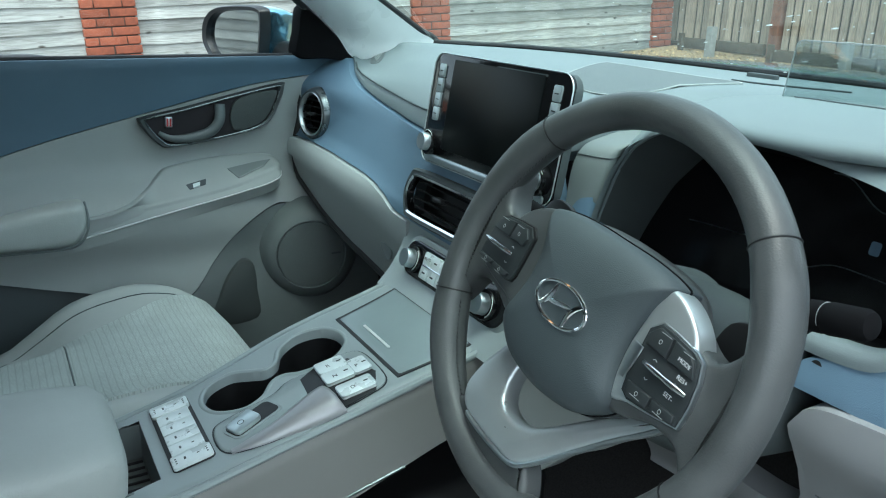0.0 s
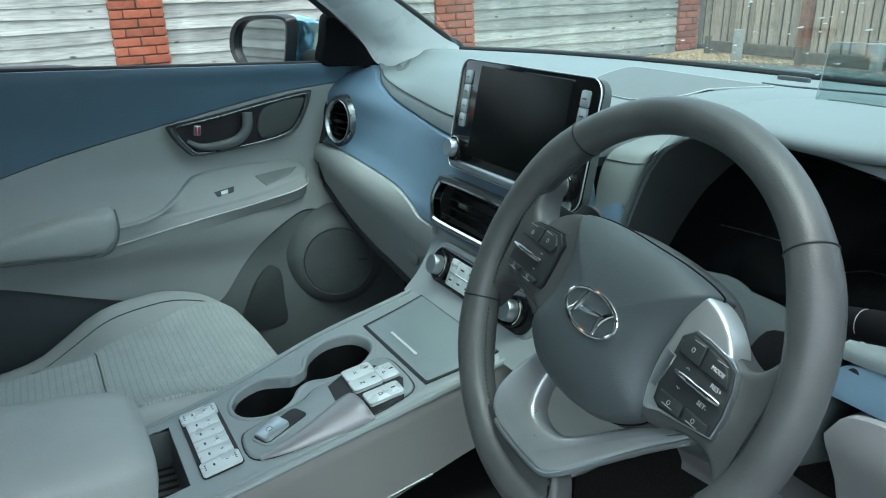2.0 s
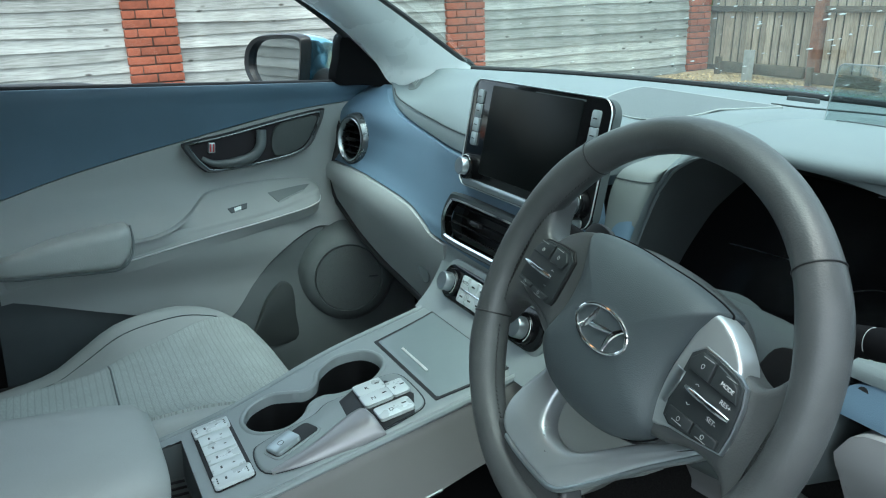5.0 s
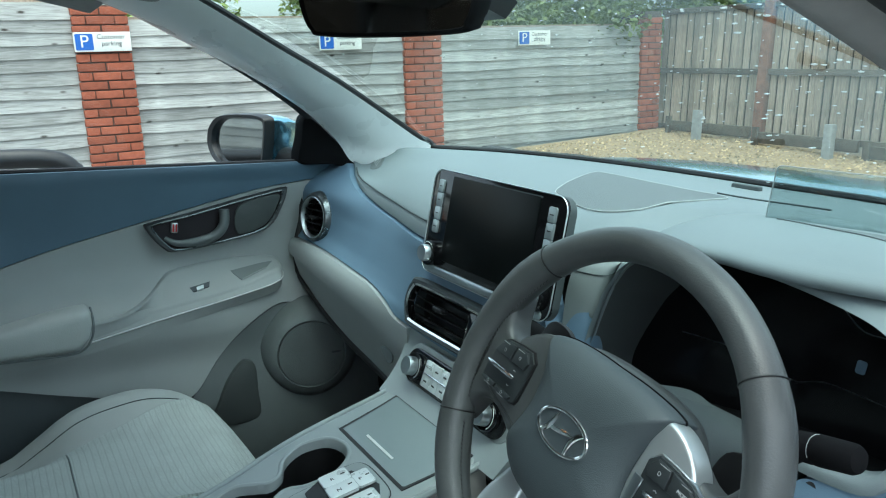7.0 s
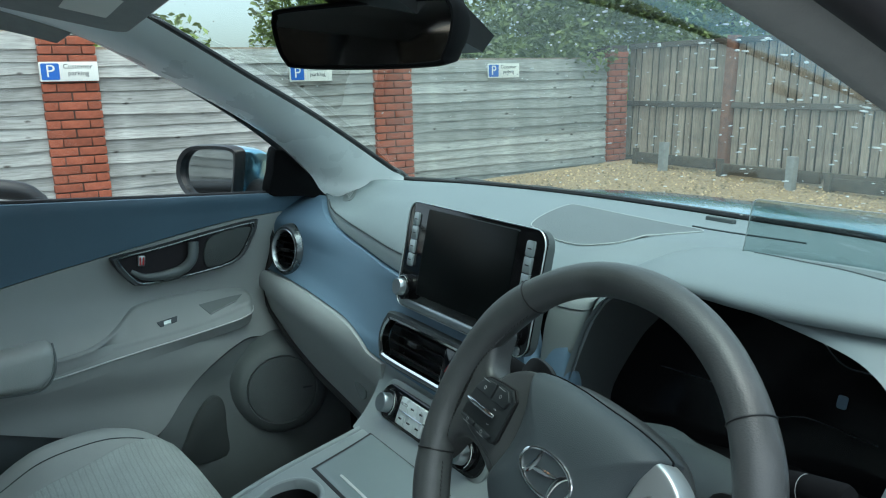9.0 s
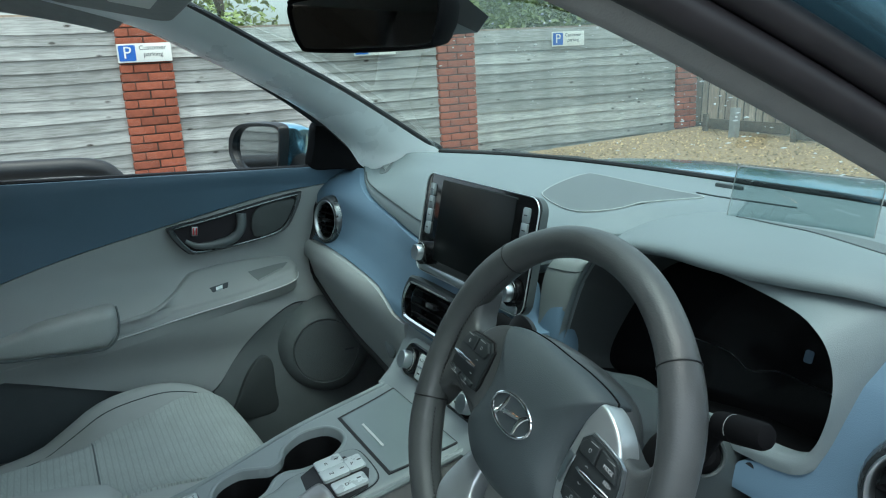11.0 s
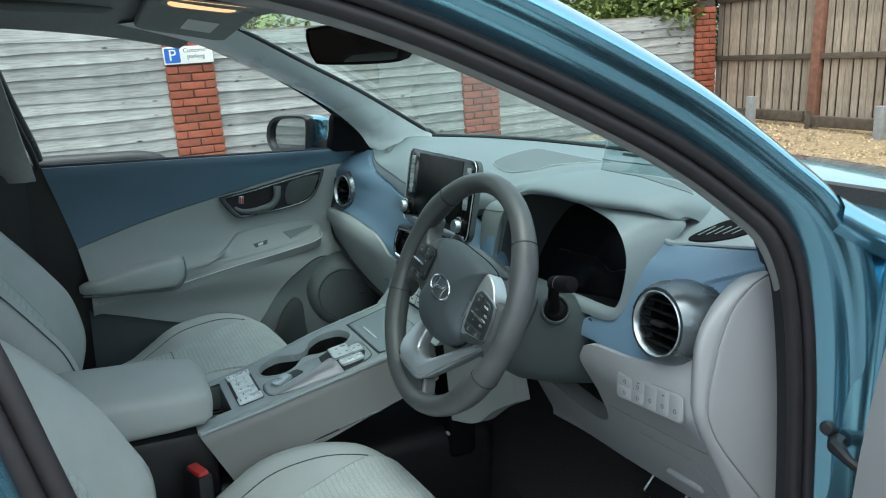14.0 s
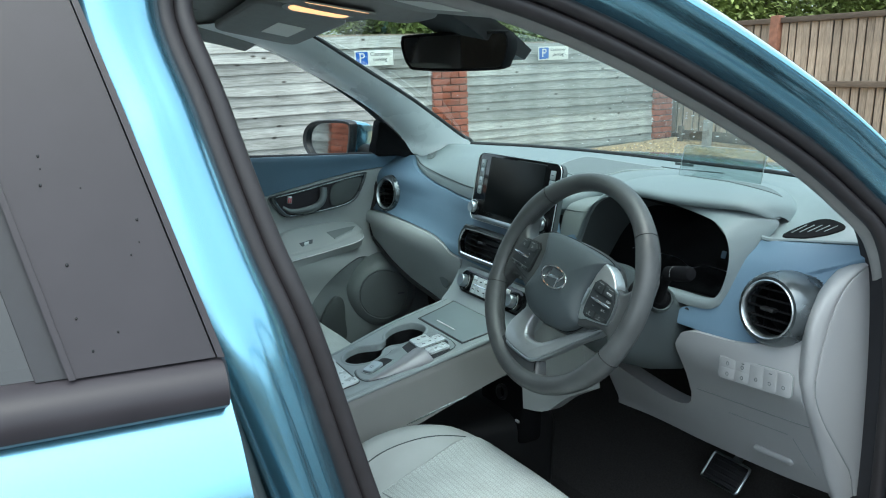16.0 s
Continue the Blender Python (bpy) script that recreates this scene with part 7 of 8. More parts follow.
# inner pillar trims
def pillar_trim(side):
    s = side
    bm = bmesh.new()
    lo = [(0.640, 0.300, 1.030), (0.645, 0.270, 1.062), (0.655, 0.24, 1.108), (0.650, 0.17, 1.166), (0.635, 0.07, 1.225), (0.612, -0.06, 1.286), (0.590, -0.17, 1.334), (0.580, -0.28, 1.362), (0.574, -0.36, 1.378)]
    hi = [(0.612, 0.465, 1.070), (0.608, 0.435, 1.094), (0.596, 0.40, 1.108), (0.565, 0.30, 1.163), (0.530, 0.19, 1.221), (0.485, 0.06, 1.281), (0.445, -0.06, 1.338), (0.420, -0.15, 1.378), (0.405, -0.23, 1.402)]
    L, H = spline(lo, 6), spline(hi, 6)
    mid = []
    rings = []
    for k in range(9):
        f = k / 8
        row = []
        for a, b in zip(L, H):
            p = a.lerp(b, f)
            p = p + Vector((-0.020, -0.010, -0.012)) * math.sin(math.pi * f)
            row.append(Vector((p.x * s, p.y, p.z)))
        rings.append(row)
    loft(bm, [[Vector((p.x * s + s * 0.02, p.y + 0.01, p.z + 0.015)) for p in L]] + rings, caps=False, closed=False)
    bm2 = bmesh.new()
    tube(bm2, [Vector((p.x * s + s * 0.004, p.y + 0.004, p.z + 0.004)) for p in H], 0.0055, 8)
    part("glass_edge_seal", bm2, BLACK, shell)
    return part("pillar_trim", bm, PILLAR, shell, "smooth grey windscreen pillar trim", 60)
pillar_trim(-1)
# driver's pillar trim follows the opening; backlit shade is put into its darker grey
bm = bmesh.new()
seg = APS[20:70]
rows = []
for k in range(7):
    f = k / 6
    rows.append([p + Vector((cs([0, 0.3, 0.6, 1], [-0.010, -0.024, -0.038, -0.060], f), cs([0, 0.3, 0.6, 1], [0.0, 0.004, 0.014, 0.055], f), cs([0, 0.3, 0.6, 1], [-0.005, -0.017, -0.019, 0.006], f))) for p in seg])
loft(bm, rows, caps=False, closed=False)
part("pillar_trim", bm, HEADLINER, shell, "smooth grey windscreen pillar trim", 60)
# windscreen
def screen_pt(u, v):
    x0 = -0.66 + 1.32 * u
    p = Vector((x0, foot(x0) + 0.012, 1.080))
    x1 = -0.50 + 1.0 * u
    q = Vector((x1, -0.10 - 0.16 * (2 * u - 1) ** 2 + 0.06, 1.398 - 0.03 * (2 * u - 1) ** 2))
    return p.lerp(q, v) + Vector((0, 0.03, 0.02)) * math.sin(math.pi * v)
bm = bmesh.new()
grid(bm, screen_pt, 24, 14)
part("windscreen", bm, SCREENGLASS, shell, "windscreen glass dotted with rain")
bm = bmesh.new()
tube(bm, [screen_pt(0.0, v / 14) for v in range(15)], 0.006, 8)
tube(bm, [screen_pt(1.0, v / 14) for v in range(15)], 0.006, 8)
tube(bm, [screen_pt(u / 24, 1.0) for u in range(25)], 0.008, 8)
part("windscreen_seal", bm, BLACK, shell)
rng = random.Random(5)
bm = bmesh.new()
for _ in range(3000):
    u, v = rng.random(), rng.random() ** 0.8
    if rng.random() > 0.06 + 0.85 * u ** 3:
        continue
    p = screen_pt(u, v)
    q = screen_pt(min(1, u + 0.01), v) - screen_pt(u, v)
    w = screen_pt(u, max(0, v - 0.01)) - screen_pt(u, v)
    n = q.cross(w).normalized()
    if n.y < 0:
        n = -n
    r = 0.0007 + 0.0013 * rng.random() ** 2
    m = Matrix.Translation(p + n * 0.001) @ frame_of(n, w)
    st = rng.uniform(1.4, 4.2)
    verts = bmesh.ops.create_icosphere(bm, subdivisions=1, radius=r)["verts"]
    bmesh.ops.transform(bm, matrix=m @ Matrix.Rotation(-0.25, 4, "Z") @ Matrix.Diagonal((st, 0.75, 0.6, 1)), verts=verts)
rd = part("raindrops", bm, DROP, shell, "raindrops on the windscreen", 180)
rd["kind"] = "stuff"
rd.visible_shadow = False
# side glass of the passenger door
bm = bmesh.new()
grid(bm, lambda u, v: Vector((-0.718 + 0.115 * v, (-0.585 + 0.885 * u) - 0.05 * v * (1 - u) - 0.42 * v * u, 1.06 + 0.31 * v)), 10, 8)
g = part("side_glass", bm, GLASS, shell, "passenger side window glass")
g.visible_shadow = False
# window frame of the passenger door
bm = bmesh.new()
top_edge = spline([(-0.690, 0.265, 1.085), (-0.678, 0.17, 1.168), (-0.664, 0.06, 1.238), (-0.645, -0.06, 1.300), (-0.625, -0.17, 1.346), (-0.606, -0.29, 1.372), (-0.594, -0.44, 1.384), (-0.598, -0.56, 1.388), (-0.608, -0.620, 1.376), (-0.650, -0.592, 1.240), (-0.690, -0.550, 1.10), (-0.700, -0.540, 1.055)], 6)
tube(bm, top_edge, 0.007, 10)
part("window_frame", bm, BLACK, shell, "black passenger window frame")
bm = bmesh.new()
tube(bm, [p + Vector((-0.028, 0, 0.016)) for p in top_edge], 0.014, 10)
part("outer_window_frame", bm, BLACK, shell)
# sail panel by the mirror
bm = bmesh.new()
tri3 = [Vector((-0.683, 0.190, 1.152)), Vector((-0.692, 0.176, 1.055)), Vector((-0.645, 0.285, 1.050))]
edgep = spline([tri3[0], tri3[0].lerp(tri3[1], 0.5) + Vector((0, -0.004, 0)), tri3[1], tri3[1].lerp(tri3[2], 0.5), tri3[2], tri3[2].lerp(tri3[0], 0.5) + Vector((0, 0.006, 0.004))], 4, True)
cen = (tri3[0] + tri3[1] + tri3[2]) / 3
loft(bm, [[cen.lerp(p, s) + Vector((h, 0, 0)) for p in edgep] for s, h in ((1.0, -0.03), (1.0, 0.0), (0.94, 0.006), (0.5, 0.008), (0.05, 0.008))])
part("sail_panel", bm, MATTE, shell, "black triangular mirror base panel")
# headliner, roof, overhead trim
def liner(u, v):
    x = -0.60 + 1.20 * u
    a = (2 * u - 1)
    y = -0.052 - 0.155 * a * a - 2.25 * v
    return Vector((x, y, 1.438 - 0.056 * abs(a) ** 5 - 0.058 * math.exp(-v * 2.25 / 0.24)))
sheet("headliner", liner, 30, 60, HEADLINER, shell, (0, 0, 0.015), "grey cloth headliner")
sheet("roof_skin", lambda u, v: Vector((-0.66 + 1.32 * u, -0.12 - 2.35 * v, 1.49 - 0.085 * abs(2 * u - 1) ** 2.4 - 0.04 * math.exp(-v * 2.35 / 0.15))), 24, 24, PAINT, shell, (0, 0, -0.02), "blue painted roof")
# rocker rail joining liner and passenger window frame
bm = bmesh.new()
RAIL = ((-0.10, 1.300), (-0.20, 1.334), (-0.32, 1.357), (-0.50, 1.371), (-0.70, 1.372), (-2.3, 1.35))
loft(bm, [[Vector((x, y, z + up)) for y, z in RAIL] for x, up in ((-0.596, 0.012), (-0.575, 0.018), (-0.54, 0.036), (-0.48, 0.058))], caps=False, closed=False)
part("roof_rail_trim", bm, HEADLINER, shell, "", 60)
# passenger side centre pillar with belt
sheet("pillar_gap_cover", lambda u, v: Vector((-0.700 + 0.035 * u, rear(1.06 - 0.68 * v) + 0.012 - 0.30 * u, 1.06 - 0.68 * v)), 4, 20, BLACK, shell, (-0.02, 0, 0))
bm = bmesh.new()
loft(bm, [[Vector((-0.66, -0.56, 0.38)), Vector((-0.69, -0.57, 1.05))], [Vector((-0.64, -0.60, 0.38)), Vector((-0.665, -0.61, 1.05))], [Vector((-0.64, -0.72, 0.38)), Vector((-0.665, -0.70, 1.05))], [Vector((-0.68, -0.74, 0.38)), Vector((-0.69, -0.72, 1.05))]], caps=False, closed=False)
part("centre_pillar_trim", bm, BLACK, shell, "black lower centre pillar trim")
bm = bmesh.new()
grid(bm, lambda u, v: Vector((-0.672 + 0.080 * v + 0.014 * math.sin(math.pi * min(1, u * 1.4)), -0.546 - (0.085 + 0.20 * v) * u - 0.062 * v, 1.030 + 0.37 * v)), 8, 8, (-0.02, 0, 0))
part("upper_pillar_trim", bm, HEADLINER, shell)
bm = bmesh.new()
grid(bm, lambda u, v: Vector((-0.645 + 0.03 * v, -0.64 - 0.045 * u - 0.02 * v, 0.50 + 0.75 * v)), 2, 6, (-0.002, 0, 0))
part("seat_belt_webbing", bm, BLACK, shell)
rbox("belt_anchor", (-0.618, -0.665, 1.22), (0.02, 0.05, 0.07), 0.008, BLACK, shell)
# rear cabin: side walls with window openings, bench, tail
for s in (-1, 1):
    bm = bmesh.new()
    box(bm, (s * 0.72, -1.50, 0.70), (0.06, 1.60, 0.72), 0.01)
    part("rear_side_wall", bm, TRIM, shell)
    bm = bmesh.new()
    box(bm, (s * 0.66, -2.0, 1.22), (0.06, 0.60, 0.33), 0.01)
    part("rear_quarter", bm, HEADLINER, shell)
for s in (-1, 1):
    bm = bmesh.new()
    grid(bm, lambda u, v: Vector((s * (0.735 - 0.12 * v), -0.70 - 1.02 * u, 1.05 + 0.33 * v)), 4, 4)
    if s < 0:
        part("rear_side_glass", bm, TINT, shell, "dark tinted rear side window").visible_shadow = False
    else:
        bm.free()
bm = bmesh.new()
grid(bm, lambda u, v: Vector((-0.64 + 1.28 * u, -2.30 + 0.05 * v, 1.05 + 0.35 * v)), 4, 4)
part("tail_glass", bm, TINT, shell, "dark tinted tailgate window").visible_shadow = False
bm = bmesh.new()
box(bm, (0, -2.30, 0.70), (1.40, 0.06, 0.72), 0.01)
part("tail_wall", bm, BLACK, shell)
bench = thing("rear_bench", (0, -1.45, 0.45), "grey rear bench seat behind the front seats", "car seat")
rbox("bench_cushion", (0, -1.30, 0.56), (1.24, 0.50, 0.18), 0.05, LEATHER, bench)
bm = bmesh.new()
box(bm, (0, 0, 0), (1.24, 0.14, 0.62), 0.05)
bmesh.ops.transform(bm, matrix=pose(0, -1.64, 0.86, 22, 0, 0), verts=bm.verts)
part("bench_back", bm, LEATHER, bench)
# floor and firewall
flr = thing("footwell_floor", (0, 0, 0.30), "black carpeted car floor and footwells", "floor", kind="structure")
rbox("carpet", (0, -0.85, 0.315), (1.46, 3.0, 0.03), 0.005, CARPET, flr)
bm = bmesh.new()
grid(bm, lambda u, v: Vector((-0.74 + 1.48 * u, cs([0, 0.4, 1], [0.36, 0.62, 0.66], v), cs([0, 0.4, 1], [0.33, 0.52, 1.07], v))), 8, 12, (0, 0.03, 0))
part("firewall", bm, CARPET, flr)
bm = bmesh.new()
grid(bm, lambda u, v: Vector((0.735, 0.36 + 0.34 * u, 0.33 + 0.70 * v)), 2, 4, (0.01, 0, 0))
grid(bm, lambda u, v: Vector((-0.735, 0.30 + 0.40 * u, 0.33 + 0.70 * v)), 2, 4, (-0.01, 0, 0))
part("kick_panel", bm, BLACK, flr)
bm = bmesh.new()
box(bm, (0.745, -0.10, 0.345), (0.09, 0.95, 0.06), 0.012)
part("sill_step", bm, BLACK, flr)
mat = thing("floor_mat", (0.43, 0.20, 0.33), "dark grey ribbed mat in the driver's footwell", "mat")
MATM = material("dark_mat_rubber", (0.022, 0.020, 0.019), 0.8, vary=0.25, scale=30, bump=0.5, bump_scale=500)
bm = bmesh.new()
plate(bm, smooth_loop([(-0.17, -0.22), (0.17, -0.22), (0.20, -0.18), (0.20, 0.10), (0.16, 0.14), (-0.17, 0.14), (-0.19, 0.10), (-0.19, -0.18)]), Matrix.Translation((0.45, 0.19, 0.331)), 0.008, 0.003)
part("mat_sheet", bm, MATM, mat)
for k in range(11):
    rbox("mat_rib", (0.45, 0.04 + 0.026 * k, 0.340), (0.32, 0.008, 0.004), 0.0015, MATM, mat)
ped = thing("brake_pedal", (0.371, 0.46, 0.42), "black rubber brake pedal with a bright edge", "pedal")
bm = bmesh.new()
box(bm, (0, 0, 0), (0.085, 0.055, 0.012), 0.005)
bmesh.ops.transform(bm, matrix=pose(0.372, 0.455, 0.508, 50, 0, 0), verts=bm.verts)
part("pad", bm, RUBBER, ped)
bm = bmesh.new()
tube(bm, [pose(0.372, 0.455, 0.508, 50, 0, 0) @ Vector((a, b, 0.004)) for a, b in rrect(0.087, 0.057, 0.006, 3)], 0.0028, 6, True)
part("bright_edge", bm, SATIN, ped, "bright metal edge")
for k in range(4):
    bm = bmesh.new()
    box(bm, (0, 0, 0), (0.075, 0.004, 0.003), 0.001, None, 1)
    bmesh.ops.transform(bm, matrix=pose(0.372, 0.455, 0.508, 50, 0, 0) @ pose(0, 0.012 * (k - 1.5), 0.0068), verts=bm.verts)
    part("tread_rib", bm, RUBBER, ped)
bm = bmesh.new()
tube(bm, [(0.372, 0.465, 0.51), (0.374, 0.56, 0.60), (0.375, 0.62, 0.80)], 0.009, 8)
part("arm", bm, SATIN, ped)
acc = thing("accelerator_pedal", (0.50, 0.46, 0.34), "long black accelerator pedal", "pedal")
bm = bmesh.new()
box(bm, (0, 0, 0), (0.048, 0.15, 0.014), 0.005)
bmesh.ops.transform(bm, matrix=pose(0.50, 0.47, 0.44, 55, 0, 0), verts=bm.verts)
part("pad", bm, BLACK, acc)

# ---- overhead console, visors, mirrors ----
ohc = thing("overhead_console", (0.06, -0.26, 1.39), "grey overhead console with a warm reading lamp switched on", "lamp")
def ceiling_front(x, y):
    """Underside of the roof lining near the windscreen, falling forwards."""
    return 1.404 - 0.10 * (y + 0.30)
def dome(u, v):
    y = -0.40 + 0.36 * u
    w = cs([0, 0.15, 0.6, 1], [0.06, 0.105, 0.115, 0.085], u)
    a = 2 * v - 1
    return Vector((0.045 + w * a, y, ceiling_front(0, y) + 0.006 - 0.030 * (1 - abs(a) ** 2.5) * cs([0, 0.2, 0.85, 1], [0.1, 0.9, 1.0, 0.5], u)))
sheet("housing", dome, 24, 20, HEADLINER, ohc, (0, 0, 0.02), "rounded grey overhead console")
for sx in (-0.040, 0.045):
    bm = bmesh.new()
    m = Matrix.Translation((0.045 + sx, -0.240, ceiling_front(0, -0.240) - 0.0235 + 0.002)) @ Matrix.Rotation(radians(180 - 5.7), 4, "X") @ pose(0, 0, 0, 0, 8 if sx < 0 else -8, 0)
    plate(bm, rrect(0.056, 0.130, 0.026, 6), m, 0.003, 0.001)
    surround = part("lens_surround", bm, TRIM, ohc)
    bm = bmesh.new()
    plate(bm, rrect(0.040, 0.108, 0.019, 6), m @ pose(0, 0, 0.002), 0.002, 0.001)
    part("lamp_lens", bm, LAMPM, surround, "warm lit lamp lens")
for s, lab in ((-1, "grey passenger sun visor folded up under the roof"), (1, "grey driver's sun visor folded up under the roof")):
    vz = thing("sun_visor", (s * 0.34, -0.22, 1.39), lab, "sun visor", "sun visors")
    bm = bmesh.new()
    vm = Matrix.Translation((s * 0.310, -0.215, 1.3800)) @ Matrix.Rotation(radians(180 - 9), 4, "X") @ pose(0, 0, 0, 0, -s * 6, 0)
    plate(bm, rrect(0.33, 0.19, 0.03, 5), vm, 0.014, 0.006, 3)
    vb = part("flap", bm, HEADLINER, vz)
    bm = bmesh.new()
    plate(bm, rrect(0.115, 0.060, 0.003, 3, 0.02 * s, -0.02), vm @ pose(0, 0, 0.0139), 0.0008)
    part("warning_label", bm, SIGNWHITE, vb, "pale warning label, unreadable")
gh = thing("grab_handle", (-0.465, -0.46, 1.41), "folded grey roof grab handle", "handle")
bm = bmesh.new()
tube(bm, spline([(-0.455, -0.590, 1.432), (-0.445, -0.570, 1.410), (-0.440, -0.52, 1.404), (-0.440, -0.46, 1.403), (-0.442, -0.41, 1.402), (-0.446, -0.362, 1.404), (-0.458, -0.345, 1.428)], 6), 0.011, 10)
part("grip", bm, material("grey_handle_plastic", (0.25, 0.25, 0.25), 0.5, vary=0.04), gh)
for y in (-0.590, -0.345):
    rbox("handle_mount", (-0.455, y, 1.424), (0.030, 0.034, 0.016), 0.006, HEADLINER, gh)

rvm = thing("rear_view_mirror", (0.06, 0.0, 1.31), "black interior rear-view mirror below the windscreen", "mirror")
RM = Matrix.Translation((0.060, -0.005, 1.311)) @ frame_of((0.36, -0.93, -0.058))
mo = ccw([tuple(p[:2]) for p in spline([(-0.126, 0.014, 0), (-0.124, 0.026, 0), (-0.112, 0.033, 0), (0.0, 0.036, 0), (0.108, 0.036, 0), (0.122, 0.031, 0), (0.127, 0.018, 0), (0.124, -0.004, 0), (0.116, -0.022, 0), (0.102, -0.031, 0), (0.0, -0.034, 0), (-0.092, -0.032, 0), (-0.108, -0.026, 0), (-0.118, -0.012, 0)], 5, True)])
def mirror_ring(d, h):
    return [RM @ Vector((a * (1 - d / 0.126), b * (1 - d / 0.036), h)) for a, b in mo]
bm = bmesh.new()
loft(bm, [mirror_ring(0.024, -0.042), mirror_ring(0.010, -0.036), mirror_ring(0.003, -0.022), mirror_ring(0.0, -0.004), mirror_ring(0.0004, 0.002), mirror_ring(0.002, 0.0048), mirror_ring(0.0045, 0.0050), mirror_ring(0.0058, 0.0028), mirror_ring(0.0060, -0.002)])
part("housing", bm, MATTE, rvm, "rounded black housing")
bm = bmesh.new()
plate(bm, [(a * (1 - 0.0055 / 0.126), b * (1 - 0.0055 / 0.036)) for a, b in mo], RM @ pose(0, 0, 0.0012, -1.5, 0, 0), 0.0012)
part("mirror_glass", bm, MIRROR, rvm, "mirror glass reflecting the dark cabin")
bm = bmesh.new()
tube(bm, [(0.065, 0.02, 1.32), (0.07, 0.05, 1.345), (0.075, 0.06, 1.365)], 0.012, 10)
part("stem", bm, BLACK, rvm)
bm = bmesh.new()
loft(bm, [[Vector((0.075 + a * 0.085, 0.115 + 0.02 + b * 0.0, 1.318)) for a, b in ((-0.4, 0), (0.4, 0))] + [Vector((0.075 + a * 0.085, 0.12, 1.300)) for a in (0.4, -0.4)],
          [Vector((0.075 - 0.06, 0.075, 1.345)), Vector((0.075 + 0.06, 0.075, 1.345)), Vector((0.075 + 0.06, 0.03, 1.325)), Vector((0.075 - 0.06, 0.03, 1.325))],
          [Vector((0.075 - 0.075, -0.05, 1.405)), Vector((0.075 + 0.075, -0.05, 1.405)), Vector((0.075 + 0.07, -0.09, 1.385)), Vector((0.075 - 0.07, -0.09, 1.385))]])
part("sensor_cover", bm, BLACK, rvm, "black sensor cover on the glass")

dm = thing("door_mirror", (-0.86, 0.13, 1.03), "blue and black passenger door mirror outside the window", "mirror")
MM = Matrix.Translation((-0.874, 0.108, 1.083)) @ frame_of((0.228, -0.975, 0.025))
ml = ccw([tuple(p[:2]) for p in spline([(-0.126, -0.004, 0), (-0.112, 0.030, 0), (-0.06, 0.054, 0), (0.06, 0.062, 0), (0.112, 0.058, 0), (0.122, 0.044, 0), (0.118, 0.0, 0), (0.106, -0.046, 0), (0.085, -0.058, 0), (0.0, -0.061, 0), (-0.080, -0.052, 0), (-0.115, -0.030, 0)], 4, True)])
bm = bmesh.new()
loft(bm, [[MM @ Vector((a * s, b * s, h)) for a, b in ml] for s, h in ((1.0, 0.010), (1.05, 0.002), (1.06, -0.010))] + [[MM @ Vector((a * 0.93, b * 0.90, h)) for a, b in ml] for h in (0.008, 0.0)][:0], caps=False)
loft(bm, [[MM @ Vector((a * s, b * s, h)) for a, b in ml] for s, h in ((1.0, 0.010), (0.90, 0.006), (0.86, -0.006))], caps=False)
part("rim", bm, BLACK, dm, "black rim round the glass")
bm = bmesh.new()
rings = [[MM @ Vector((a * s, b * s, h)) for a, b in ml] for s, h in ((1.025, -0.004), (1.05, -0.02), (1.02, -0.05), (0.88, -0.085), (0.6, -0.105), (0.2, -0.112))]
loft(bm, rings)
part("shell", bm, PAINT, dm, "metallic blue mirror shell")
bm = bmesh.new()
plate(bm, [(a * 0.885, b * 0.875) for a, b in ml], MM @ pose(0, 0, -0.004, 0, -1.5, 0), 0.003)
part("mirror_glass", bm, DOORMIRROR, dm, "mirror glass reflecting the fence")
bm = bmesh.new()
tube(bm, [(-0.80, 0.15, 1.06), (-0.76, 0.19, 1.055), (-0.71, 0.21, 1.06)], [0.028, 0.024, 0.028], 12, False)
part("arm", bm, BLACK, dm)

# ---- bonnet and wings ----
bon = thing("bonnet", (0, 1.2, 0.95), "metallic blue bonnet in front of the windscreen", "bonnet")
def bonnet(u, v):
    a = -1 + 2 * u
    y = cs([0, 0.5, 1], [0.66, 1.05, 1.62], v) - 0.10 * a * a * (1 - v) - 0.15 * a * a * v
    z = cs([0, 0.12, 0.4, 0.75, 1], [1.050, 1.073, 1.071, 1.002, 0.87], v) - 0.05 * abs(a) ** 3
    return Vector((a * cs([0, 1], [0.74, 0.66], v), y, z))
sheet("bonnet_skin", bonnet, 30, 20, PAINT, bon, (0, 0, -0.03), "blue painted bonnet")
sheet("scuttle", lambda u, v: Vector((-0.72 + 1.44 * u, foot(-0.72 + 1.44 * u) + 0.03 + 0.06 * v, 1.055 - 0.035 * v)), 30, 3, BLACK, bon, (0, 0, -0.02), "black wiper scuttle")
for s in (-1, 1):
    sheet("wing", lambda u, v: Vector((s * (0.735 + 0.10 * math.sin(math.pi / 2 * v)), 0.40 + 1.2 * u, 1.02 - 0.06 * u - 0.55 * v + 0.03 * (1 - v) * (1 - u))), 16, 12, PAINT, bon, (-s * 0.03, 0, 0), "blue painted front wing")
wip = thing("windscreen_wiper", (-0.2, 0.70, 1.06), "black wiper arm parked along the glass", "wiper")
bm = bmesh.new()
tube(bm, [(-0.60, 0.50, 1.084), (-0.35, 0.622, 1.086), (0.0, 0.668, 1.078), (0.12, 0.672, 1.070)], [0.003, 0.004, 0.005, 0.006], 8)
part("wiper_arm", bm, BLACK, wip)

